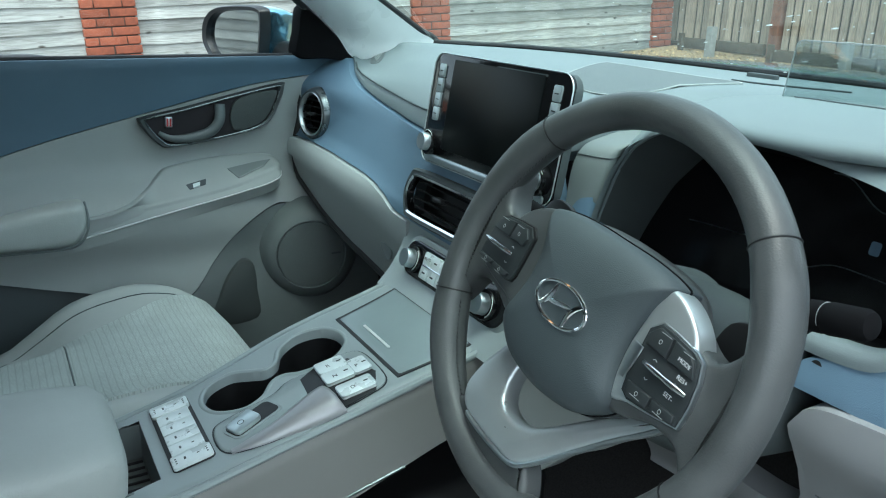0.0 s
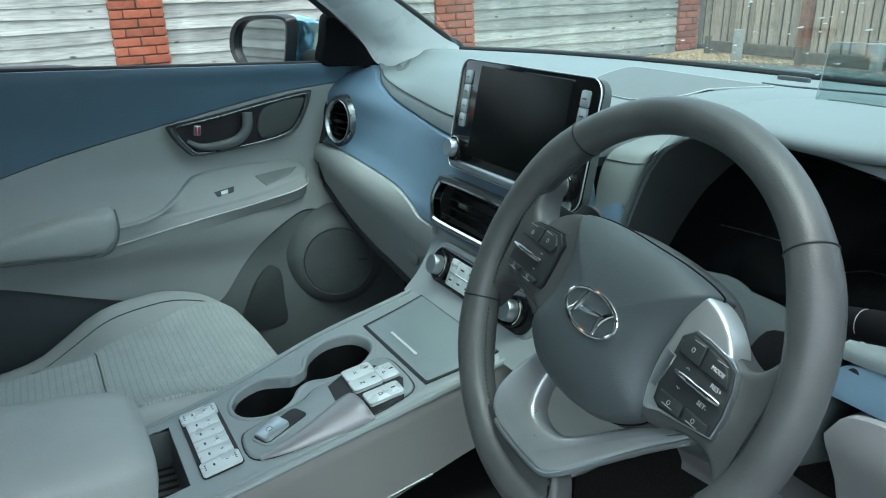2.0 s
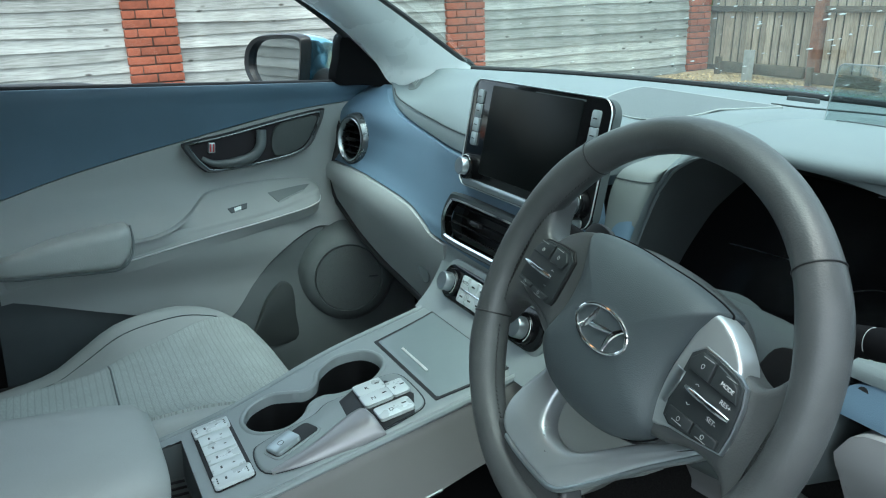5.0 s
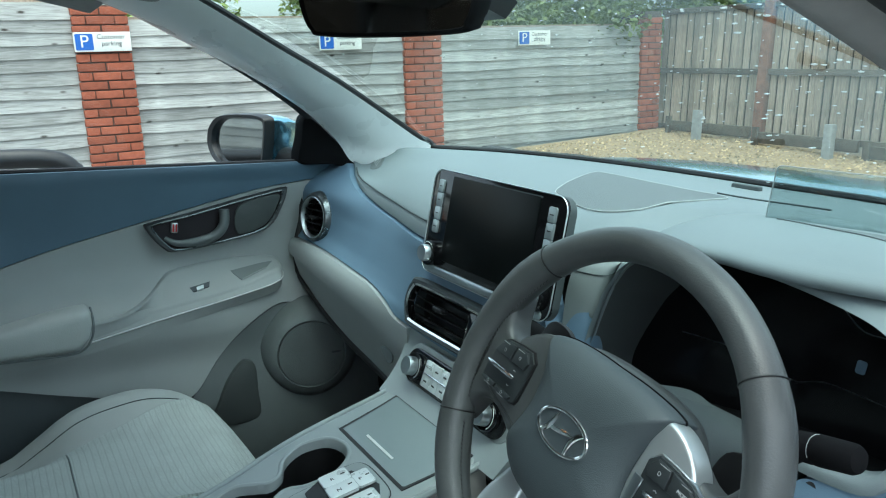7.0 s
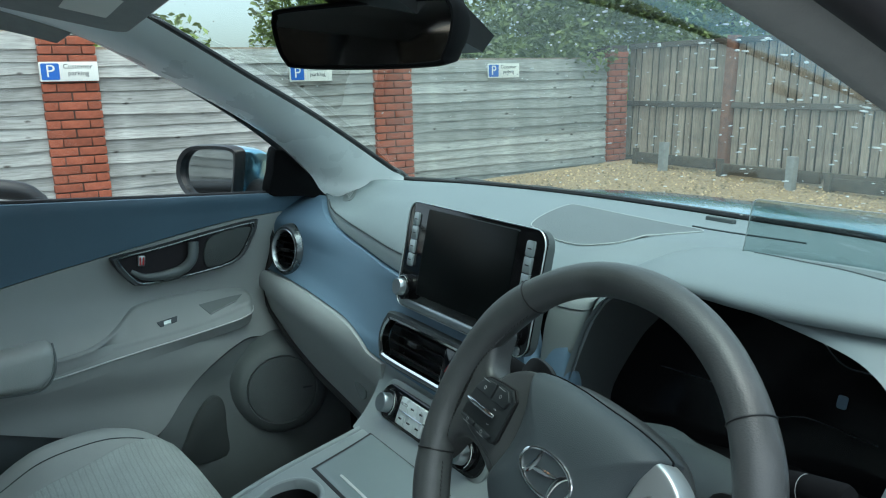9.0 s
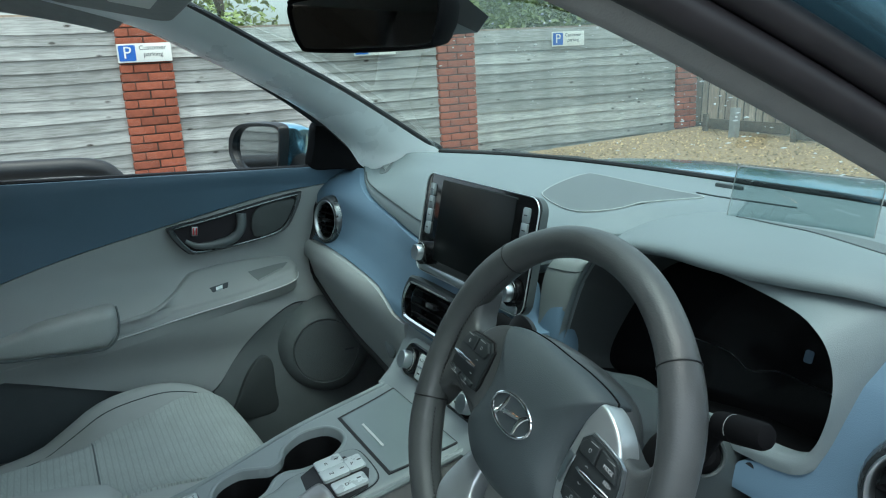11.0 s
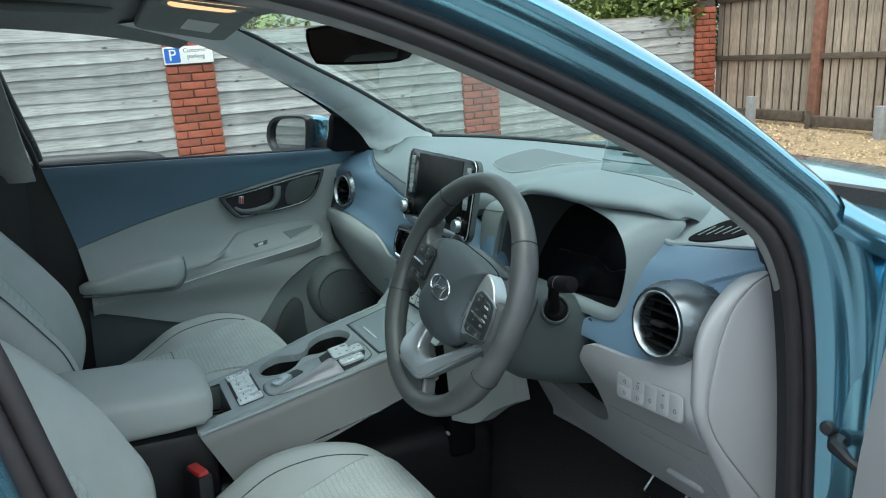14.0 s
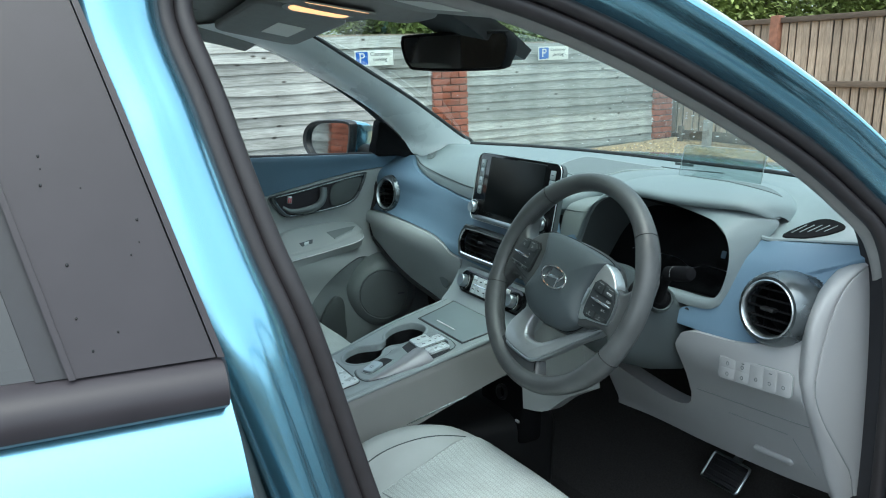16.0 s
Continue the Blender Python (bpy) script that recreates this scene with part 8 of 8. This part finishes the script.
# ---- rear door on the driver's side ----
rdr = thing("rear_door", (0.83, -1.1, 0.4), "closed metallic blue rear door with tinted window", "car door")
def rear_skin(u, v):
    y = -0.615 - 1.0 * u
    z = 1.050 - 0.75 * v
    return Vector((cs([0, 0.03, 0.10, 0.25, 0.6, 1], [0.828, 0.846, 0.868, 0.886, 0.892, 0.875], v), y + 0.06 * v, z))
sheet("door_skin", rear_skin, 16, 32, PAINT, rdr, (-0.04, 0, 0), "metallic blue door skin")
def rear_up(y0, y1, off):
    return lambda u, v: Vector((0.826 - 0.150 * v - 0.02 * v * v + off, y0 - 0.003 + (y1 - y0) * u - 0.078 * v, 1.078 + 0.30 * v))
sheet("pillar_cover", rear_up(-0.620, -0.705, 0.004), 4, 10, COVERFILM, rdr, (-0.03, 0, 0), "black pillar cover with rain specks")
sheet("cover_edge", rear_up(-0.6145, -0.6190, 0.0056), 2, 10, COVERFILM, rdr, (-0.03, 0, 0))
sheet("channel_bead", rear_up(-0.7035, -0.7075, 0.0062), 2, 10, COVERFILM, rdr, (-0.02, 0, 0))
bm = bmesh.new()
speck = random.Random(9)
for _ in range(12):
    p = rear_up(-0.620, -0.705, 0.0045)(speck.uniform(0.08, 0.92), speck.uniform(0.04, 0.9))
    vv = bmesh.ops.create_icosphere(bm, subdivisions=1, radius=speck.uniform(0.0005, 0.0012))["verts"]
    bmesh.ops.transform(bm, matrix=Matrix.Translation(p) @ frame_of((0.88, 0, 0.47)) @ Matrix.Diagonal((1, 1.3, 0.4, 1)), verts=vv)
part("rain_specks", bm, PIANO, rdr, "dried rain specks", 180)["kind"] = "stuff"
sheet("window_channel", rear_up(-0.703, -0.725, 0.001), 2, 10, RUBBER, rdr, (-0.03, 0, 0))
gl = sheet("rear_glass", rear_up(-0.723, -1.40, -0.004), 10, 10, TINT, rdr, None, "tinted rear window")
bm = bmesh.new()
STRIP = [(0.800, 1.044), (0.838, 1.045), (0.846, 1.050), (0.848, 1.057), (0.8465, 1.0625), (0.8445, 1.067), (0.838, 1.073), (0.826, 1.0775), (0.80, 1.079)]
loft(bm, [[Vector((x - 0.01, -0.616, z)) for x, z in STRIP], [Vector((x, -0.619, z)) for x, z in STRIP], [Vector((x, -1.6, z)) for x, z in STRIP]])
part("belt_strip", bm, COVERFILM, rdr, "black strip along the window's foot")

# ---- driver's door, wide open ----
dd = thing("driver_door", (0.80, 0.36, 0.45), "driver's door standing wide open on its hinges", "car door")
ang = radians(63)
dv = Vector((math.sin(ang), -math.cos(ang), 0))
nv = Vector((-dv.y, dv.x, 0))
hp = Vector((0.855, 0.385, 0))
sheet("inner_trim", lambda u, v: hp + dv * (0.02 + 0.95 * u) + nv * (-0.055 - 0.03 * math.sin(math.pi * v)) + Vector((0, 0, 1.04 - 0.62 * v)), 12, 12, WHITE, dd, 0.02 * nv, "pale grey inner trim")
sheet("outer_skin", lambda u, v: hp + dv * (0.0 + 1.0 * u) + nv * (0.055 + 0.03 * math.sin(math.pi * v)) + Vector((0, 0, 1.05 - 0.72 * v)), 12, 12, PAINT, dd, -0.05 * nv, "metallic blue outer skin")
bm = bmesh.new()
tube(bm, [hp + dv * t + Vector((0, 0, z)) - nv * 0.02 for t, z in ((0.03, 1.06), (0.22, 1.17), (0.48, 1.29), (0.70, 1.36), (0.95, 1.35), (0.99, 1.05))], 0.022, 10)
part("window_frame", bm, SOFTBLACK, dd)
for z in (0.62, 0.90):
    rbox("hinge", (0.835, 0.380, z), (0.035, 0.03, 0.045), 0.008, BLACK, dd)
bm = bmesh.new()
tube(bm, [(0.770, 0.356, 0.811), (0.776, 0.344, 0.810), (0.800, 0.338, 0.803), (0.840, 0.335, 0.795), (0.885, 0.330, 0.785)], [0.012, 0.010, 0.006, 0.007, 0.007], 8)
part("check_strap", bm, BLACK, dd)


# ---- outside ----
def ground_z(x, y):
    return 0.035 * max(0.0, -x - 1.2) + 0.030 * max(0.0, y - 2.0)


bm = bmesh.new()
N = 60
def gp(u, v):
    x = -60 + 120 * (0.5 + 0.5 * math.copysign(abs(2 * u - 1) ** 2.2, 2 * u - 1))
    y = -60 + 120 * (0.5 + 0.5 * math.copysign(abs(2 * v - 1) ** 2.2, 2 * v - 1))
    return Vector((x, y, ground_z(max(x, -8), min(y, 9)) - 0.004))
grid(bm, gp, N, N)
tagged(part("ground", bm, ASPHALT, None), "damp dark asphalt of the car park", "ground", kind="structure")

FX = -6.40
# gravel bed with a kerb along it
bm = bmesh.new()
grid(bm, lambda u, v: Vector((FX + 0.15 + 12.0 * u, 3.6 + 3.45 * v, ground_z(FX + 0.15 + 12 * u, 3.6 + 3.45 * v) + 0.10 + 0.17 * v + 0.012 * noise.noise(Vector((u * 60, v * 20, 0))))), 80, 30, (0, 0, -0.2))
tagged(part("gravel_bed", bm, GRAVEL, None), "tan gravel bed along the fence", "gravel", kind="structure")
kb = thing("kerb", (-1, 3.5, 0.1), "grey concrete kerb edging the gravel", "kerb", kind="structure")
stone = bmesh.new()
box(stone, (0, 0, 0), (0.90, 0.12, 0.24), 0.015, None, 1)
kme = bpy.data.meshes.new("kerb_stone")
finish(stone)
stone.to_mesh(kme)
stone.free()
kme.materials.append(KERBM)


def piece(name, me, m, parent):
    ob = new(name, me)
    ob.parent = parent
    ob.matrix_parent_inverse = Matrix.Translation(parent.location).inverted()
    ob.matrix_basis = m
    return ob


for k in range(13):
    x = FX + 0.6 + 0.915 * k
    piece("kerb_stone", kme, pose(x, 3.55, ground_z(x, 3.55) + 0.02), kb)
rng = random.Random(11)
bm = bmesh.new()
verts, faces = [], []
for _ in range(9000):
    x, y = rng.uniform(FX + 0.3, 4.5), 3.65 + 3.3 * rng.random()
    r = rng.uniform(0.010, 0.024)
    z = ground_z(x, y) + 0.105 + 0.17 * (y - 3.6) / 3.45
    b = len(verts)
    a = rng.uniform(0, 6.28)
    for i in range(4):
        verts.append((x + r * math.cos(a + 1.57 * i), y + r * math.sin(a + 1.57 * i) * rng.uniform(0.6, 1.1), z + rng.uniform(-0.003, 0.004)))
    verts.append((x, y, z + r * 0.9))
    faces += [(b, b + 1, b + 4), (b + 1, b + 2, b + 4), (b + 2, b + 3, b + 4), (b + 3, b, b + 4)]
me = bpy.data.meshes.new("gravel_stones")
me.from_pydata(verts, [], faces)
PEB = material("tan_pebbles", (0.36, 0.26, 0.145), 0.85, vary=0.5, scale=25)
geo = PEB.node_tree.nodes.new("ShaderNodeNewGeometry")
hsv = PEB.node_tree.nodes.new("ShaderNodeHueSaturation")
mr = PEB.node_tree.nodes.new("ShaderNodeMapRange")
mr.inputs["To Min"].default_value, mr.inputs["To Max"].default_value = 0.45, 1.5
bs = PEB.node_tree.nodes["Principled BSDF"]
src = bs.inputs["Base Color"].links[0].from_socket
PEB.node_tree.links.new(geo.outputs["Random Per Island"], mr.inputs["Value"])
PEB.node_tree.links.new(mr.outputs["Result"], hsv.inputs["Value"])
PEB.node_tree.links.new(src, hsv.inputs["Color"])
PEB.node_tree.links.new(hsv.outputs["Color"], bs.inputs["Base Color"])
me.materials.append(PEB)
tagged(new("gravel_stones", me), "loose tan gravel stones", "gravel", kind="stuff")


# brick piers and horizontal board fence along the left
def brick_mesh(w, d, h):
    b = bmesh.new()
    box(b, (0, 0, 0), (w, d, h), 0.004, None, 1)
    m = bpy.data.meshes.new("brick")
    finish(b)
    b.to_mesh(m)
    b.free()
    m.materials.append(BRICKM)
    return m


BR_S, BR_H = brick_mesh(0.103, 0.213, 0.064), brick_mesh(0.103, 0.1025, 0.064)


SLOPE = 3.2
def lean(y, z):
    """Turn that sets the fence line square to the sloping plot."""
    return Matrix.Translation((0, y, z)) @ pose(0, 0, 0, SLOPE, 0, 0) @ Matrix.Translation((0, -y, -z))


def pier(x, y, top, label, narrow=False):
    p = thing("brick_pier", (x, y, ground_z(x, y)), label, "brick pier", "brick fence piers")
    bm = bmesh.new()
    z0 = ground_z(x, y) - 0.05
    box(bm, (x - 0.132, y, (z0 + top) / 2), (0.40, 0.30 if narrow else 0.405, top - z0))
    tip = lean(y, 1.25)
    bmesh.ops.transform(bm, matrix=tip, verts=bm.verts)
    part("mortar_core", bm, MORTAR, p)
    rows = int((top - z0) / 0.075)
    for r in range(rows):
        z = z0 + 0.04 + 0.075 * r
        offs = [(-0.113, BR_S), (0.113, BR_S)] if r % 2 == 0 else [(-0.165, BR_H), (0.0, BR_S), (0.165, BR_H)]
        if narrow:
            offs = [(-0.056, BR_S), (0.109, BR_H)] if r % 2 == 0 else [(0.056, BR_S), (-0.109, BR_H)]
        for o, me in offs:
            piece("brick", me, tip @ pose(x + 0.030 + 0.002 * ((r * 7 + int(o * 100)) % 3 - 1), y + o, z, 0, 0, 0.4 * ((r * 5 + int(o * 50)) % 3 - 1)), p)
    return p


PY = [-14.65, -11.60, -8.55, -5.50, -2.45, 0.59, 3.63, 6.85]
TOPZ = [1.70, 1.70, 1.70, 1.70, 1.70, 1.72, 1.76, 1.84]
for y, tz in zip(PY, TOPZ):
    if y > 6:
        pier(FX, y, 2.0, "slim red brick pier at the corner of two fences", True)
    else:
        pier(FX, y, tz, "red brick pier between grey timber fence panels")


def board_mesh(length, seed):
    r = random.Random(seed)
    b = bmesh.new()
    n = 26
    ph, ph2 = r.uniform(0, 6), r.uniform(0, 6)
    rows = []
    for i in range(n + 1):
        t = i / n
        y = -length / 2 + length * t
        wv = 0.006 * math.sin(5 * t + ph) + 0.005 * math.sin(11 * t + ph2) + r.uniform(-0.0015, 0.0015)
        tw = 0.006 * math.sin(3.5 * t + ph2)
        rows.append([b.verts.new(q) for q in ((-0.010, y, 0.066), (0.004 + tw * 0.3, y, 0.066), (0.027 + tw, y, -0.064 + wv), (0.010 + tw, y, -0.068 + wv))])
    for p, q in zip(rows, rows[1:]):
        for k in range(4):
            b.faces.new((p[k], p[(k + 1) % 4], q[(k + 1) % 4], q[k]))
    b.faces.new(rows[0][::-1])
    b.faces.new(rows[-1])
    m = bpy.data.meshes.new("board")
    finish(b)
    b.to_mesh(m)
    b.free()
    m.materials.append(FENCE)
    return m


for k in range(len(PY) - 1):
    y0, y1 = PY[k] + 0.20, PY[k + 1] - 0.20
    yc, L = (y0 + y1) / 2, y1 - y0 + 0.10
    gz = ground_z(FX, yc)
    f = thing("fence_panel", (FX - 0.05, yc, gz), "weathered grey overlap fence panel of horizontal boards", "fence", "grey fence panels")
    variants = [board_mesh(L, 100 * k + j) for j in range(5)]
    tz = (TOPZ[k] + TOPZ[k + 1]) / 2
    n = int((tz - gz - 0.02) / 0.104) + 1
    for r in range(n):
        z = tz - 0.03 - 0.085 - 0.104 * r
        if z < gz:
            break
        piece("board", variants[(r * 3 + k) % 5], lean(yc, 1.25) @ pose(FX + 0.02, yc, z, rng.uniform(-0.35, 0.35), 0, 0), f)
    bm = bmesh.new()
    box(bm, (FX - 0.03, yc, (gz + tz) / 2 - 0.02), (0.03, L, tz - gz - 0.02))
    bmesh.ops.transform(bm, matrix=lean(yc, 1.25), verts=bm.verts)
    part("backing", bm, BROWNFENCE, f)

# parking signs
def sign(x, y, z, yaw, label):
    s = thing("parking_sign", (x, y, z), label, "sign", "parking signs")
    m = Matrix.Translation((x, y, z)) @ Matrix.Rotation(radians(yaw), 4, "Z") @ pose(0, 0, 0, SLOPE, 0, 0) @ frame_of((1, 0, 0))
    bm = bmesh.new()
    plate(bm, rrect(0.44, 0.155, 0.006, 3), m, 0.006, 0.001)
    part("board", bm, SIGNWHITE, s)
    bm = bmesh.new()
    plate(bm, rrect(0.135, 0.130, 0.010, 3, -0.140, 0), m @ pose(0, 0, 0.006), 0.002)
    sq = part("blue_square", bm, SIGNBLUE, s, "blue square")
    lettering("letter", "P", 0.14, m @ pose(-0.140, 0.0, 0.009), SIGNWHITE, sq, 0.001)
    lettering("words", "Customer\nparking", 0.054, m @ pose(0.068, 0.012, 0.007), PRINT, s, 0.001)
    return s


sign(FX + 0.105, 0.575, 1.425, 0, "white Customer parking sign with blue P on a brick pier")
sign(FX + 0.09, 2.70, 1.50, 0, "white Customer parking sign with blue P on the grey fence")
sign(FX + 0.09, 5.02, 1.62, 0, "white Customer parking sign with blue P on the far fence panel")
sign(FX + 0.09, -1.36, 1.35, 0, "white Customer parking sign with blue P on the fence")

# brown close-board fence across the end
EY = 7.15
def pale_mesh(seed, h):
    r = random.Random(seed)
    b = bmesh.new()
    box(b, (0, 0, 0), (0.074, 0.016, h), 0.003, None, 1)
    for v in b.verts:
        v.co.y += 0.004 * v.co.x / 0.05
    m = bpy.data.meshes.new("pale")
    finish(b)
    b.to_mesh(m)
    b.free()
    m.materials.append(BROWNFENCE)
    return m


pal = [pale_mesh(i, 1.42) for i in range(3)]
POSTM = material("red_brown_post", (0.21, 0.095, 0.06), 0.85, vary=0.3, scale=14, bump=0.4, bump_scale=60)
RAILM = wood_material("dark_fence_rail", (0.10, 0.075, 0.055), (0.08, 1, 1), False)
FENCEBACK = material("shaded_fence_back", (0.085, 0.070, 0.055), 0.95, vary=0.2)
x = FX - 0.03
gz = 0.57
for bay, width in enumerate((1.50, 2.30, 2.30, 2.30, 2.30, 2.30)):
    mid = x + width / 2
    f = thing("close_board_fence", (mid, EY, gz), "brown upright board fence with dark rails and posts", "fence", "brown fence bays")
    n = int(width / 0.0885)
    for k in range(n):
        piece("pale", pal[(k * 2 + bay) % 3], pose(x + 0.05 + width * k / n, EY - 0.010 + 0.010 * ((k * 7) % 3 - 1), gz + 0.72 + 0.006 * ((k * 5) % 4), 0, 0.5 * ((k * 3) % 3 - 1), 0), f)
    # backing coloured dark to give the shade between the pales
    rbox("backing_board", (mid, EY + 0.030, gz + 0.71), (width, 0.014, 1.40), 0.003, FENCEBACK, f)
    rbox("cap_rail", (mid, EY - 0.030, gz + 1.435), (width, 0.07, 0.06), 0.006, RAILM, f)
    rbox("rail", (mid, EY - 0.050, gz + 0.73), (width, 0.045, 0.065), 0.006, RAILM, f)
    rbox("foot_rail", (mid, EY - 0.045, gz + 0.05), (width, 0.045, 0.06), 0.006, RAILM, f)
    rbox("gravel_board", (mid, EY - 0.02, gz - 0.09), (width, 0.04, 0.20), 0.006, BROWNFENCE, f)
    rbox("post", (x + width + 0.055, EY - 0.045, gz + 0.66), (0.11, 0.11, 1.66), 0.008, POSTM, f)
    x += width + 0.11
for px, py, h in ((-5.36, 6.66, 0.36), (-3.76, 6.70, 0.36), (-2.1, 6.70, 0.36), (2.2, 6.6, 0.40)):
    b = thing("marker_post", (px, py, ground_z(px, py)), "short pale timber marker post in the gravel", "post", "marker posts")
    rbox("post", (px, py, ground_z(px, py) + 0.22 + h / 2 - 0.05), (0.085, 0.085, h + 0.1), 0.008, KERBM, b)
rail = thing("low_dark_bars", (-4.0, 6.85, 0.4), "low dark bars and stakes in front of the fence", "edging")
for k in range(4):
    bx = -5.4 + 1.25 * k
    rbox("beam", (bx, 6.86, ground_z(bx, 6.86) + 0.36), (1.2, 0.05, 0.12), 0.01, BARK, rail)
    rbox("stake", (bx - 0.55, 6.83, ground_z(bx, 6.86) + 0.34), (0.06, 0.05, 0.26), 0.006, BARK, rail)

# black pipe by the fence
pp = thing("black_pipe_rail", (-3.2, -0.4, 0.1), "black bent pipe rail beside the parked car", "rail")
bm = bmesh.new()
tube(bm, spline([(-3.2, -2.6, 0.78), (-3.2, -1.4, 0.80), (-3.2, -0.40, 0.815), (-3.2, -0.12, 0.81), (-3.2, -0.02, 0.76), (-3.2, 0.0, 0.66), (-3.2, 0.0, 0.05)], 8), 0.045, 12)
part("pipe", bm, BLACK, pp)


# trees and hedge behind the fences
def leaf_cloud(bm_verts, bm_faces, centre, rad, n, r):
    for _ in range(n):
        while True:
            p = Vector((r.uniform(-1, 1), r.uniform(-1, 1), r.uniform(-1, 1)))
            if p.length < 1 and p.length > 0.3:
                break
        q = Vector(centre) + Vector((p.x * rad[0], p.y * rad[1], p.z * rad[2]))
        s = r.uniform(0.03, 0.062)
        a = Vector((r.uniform(-1, 1), r.uniform(-1, 1), r.uniform(-0.6, 0.6))).normalized()
        b = a.cross(Vector((r.uniform(-1, 1), r.uniform(-1, 1), 1))).normalized()
        k = len(bm_verts)
        bm_verts += [q - a * s, q + b * s * 0.45, q + a * s, q - b * s * 0.45 + Vector((0, 0, 0.01))]
        bm_faces += [(k, k + 1, k + 2), (k, k + 2, k + 3)]


def tree(x, y, h, spread, n, seed, label):
    r = random.Random(seed)
    t = thing("tree", (x, y, 0.2), label, "tree", "trees behind the fence")
    bm = bmesh.new()
    tube(bm, [(x, y, 0.1), (x + 0.05, y + 0.03, h * 0.4), (x - 0.04, y, h * 0.75), (x, y, h * 0.95)], [0.11, 0.09, 0.06, 0.02], 8)
    tr = part("trunk", bm, BARK, t)
    for k in range(6):
        bm = bmesh.new()
        a = r.uniform(0, 6.28)
        z = h * (0.4 + 0.09 * k)
        tube(bm, [(x, y, z), (x + 0.5 * spread * math.cos(a), y + 0.5 * spread * math.sin(a), z + 0.25), (x + 0.9 * spread * math.cos(a), y + 0.9 * spread * math.sin(a), z + 0.35)], [0.04, 0.025, 0.008], 6)
        part("limb", bm, BARK, tr)
    vs, fs = [], []
    for _ in range(16):
        c = (x + r.uniform(-1, 1) * spread, y + r.uniform(-1, 1) * spread * 0.7, h * r.uniform(0.52, 0.95))
        leaf_cloud(vs, fs, c, (spread * 0.52, spread * 0.52, spread * 0.42), n // 16, r)
    me = bpy.data.meshes.new("crown")
    me.from_pydata(vs, [], fs)
    me.materials.append(LEAF)
    ob = new("crown", me)
    ob.parent, ob.matrix_parent_inverse = t, Matrix.Translation(t.location).inverted()
    return t


tree(-8.3, 4.2, 2.9, 1.2, 30000, 1, "green leafy tree behind the grey fence")
tree(-7.8, 6.6, 3.0, 1.2, 30000, 2, "green leafy tree at the fence corner")
tree(-6.0, 8.6, 3.0, 1.3, 30000, 3, "green leafy tree behind the brown fence")
tree(-3.6, 8.9, 3.0, 1.3, 30000, 6, "green leafy tree behind the brown fence")
tree(-1.2, 9.0, 2.9, 1.3, 30000, 4, "green leafy tree behind the brown fence")
tree(1.4, 9.2, 2.9, 1.3, 30000, 7, "green leafy tree behind the brown fence")
tree(-7.9, 1.6, 2.2, 0.7, 3000, 5, "small green tree behind the grey fence")
# plain walls added out of view behind the camera to cut low sky light
for name, c, d in (("wall_east", (5.6, -1.0, 0.9), (0.12, 16.5, 1.9)), ("wall_south", (-0.4, -9.3, 0.9), (12.0, 0.12, 1.9))):
    bm = bmesh.new()
    box(bm, c, d, 0.02)
    tagged(part(name, bm, BROWNFENCE, None), "plain brown wall added out of view to close the yard", "fence", kind="structure")
# building behind the far left fence
bl = thing("pale_building", (-13, -3.2, 0), "pale rendered building beyond the fence", "building")
rbox("wall", (-13.0, -4.0, 1.3), (4.0, 5.0, 3.0), 0.02, SIGNWHITE, bl)
rbox("roof", (-13.0, -4.0, 2.9), (4.4, 5.4, 0.25), 0.03, ASPHALT, bl)
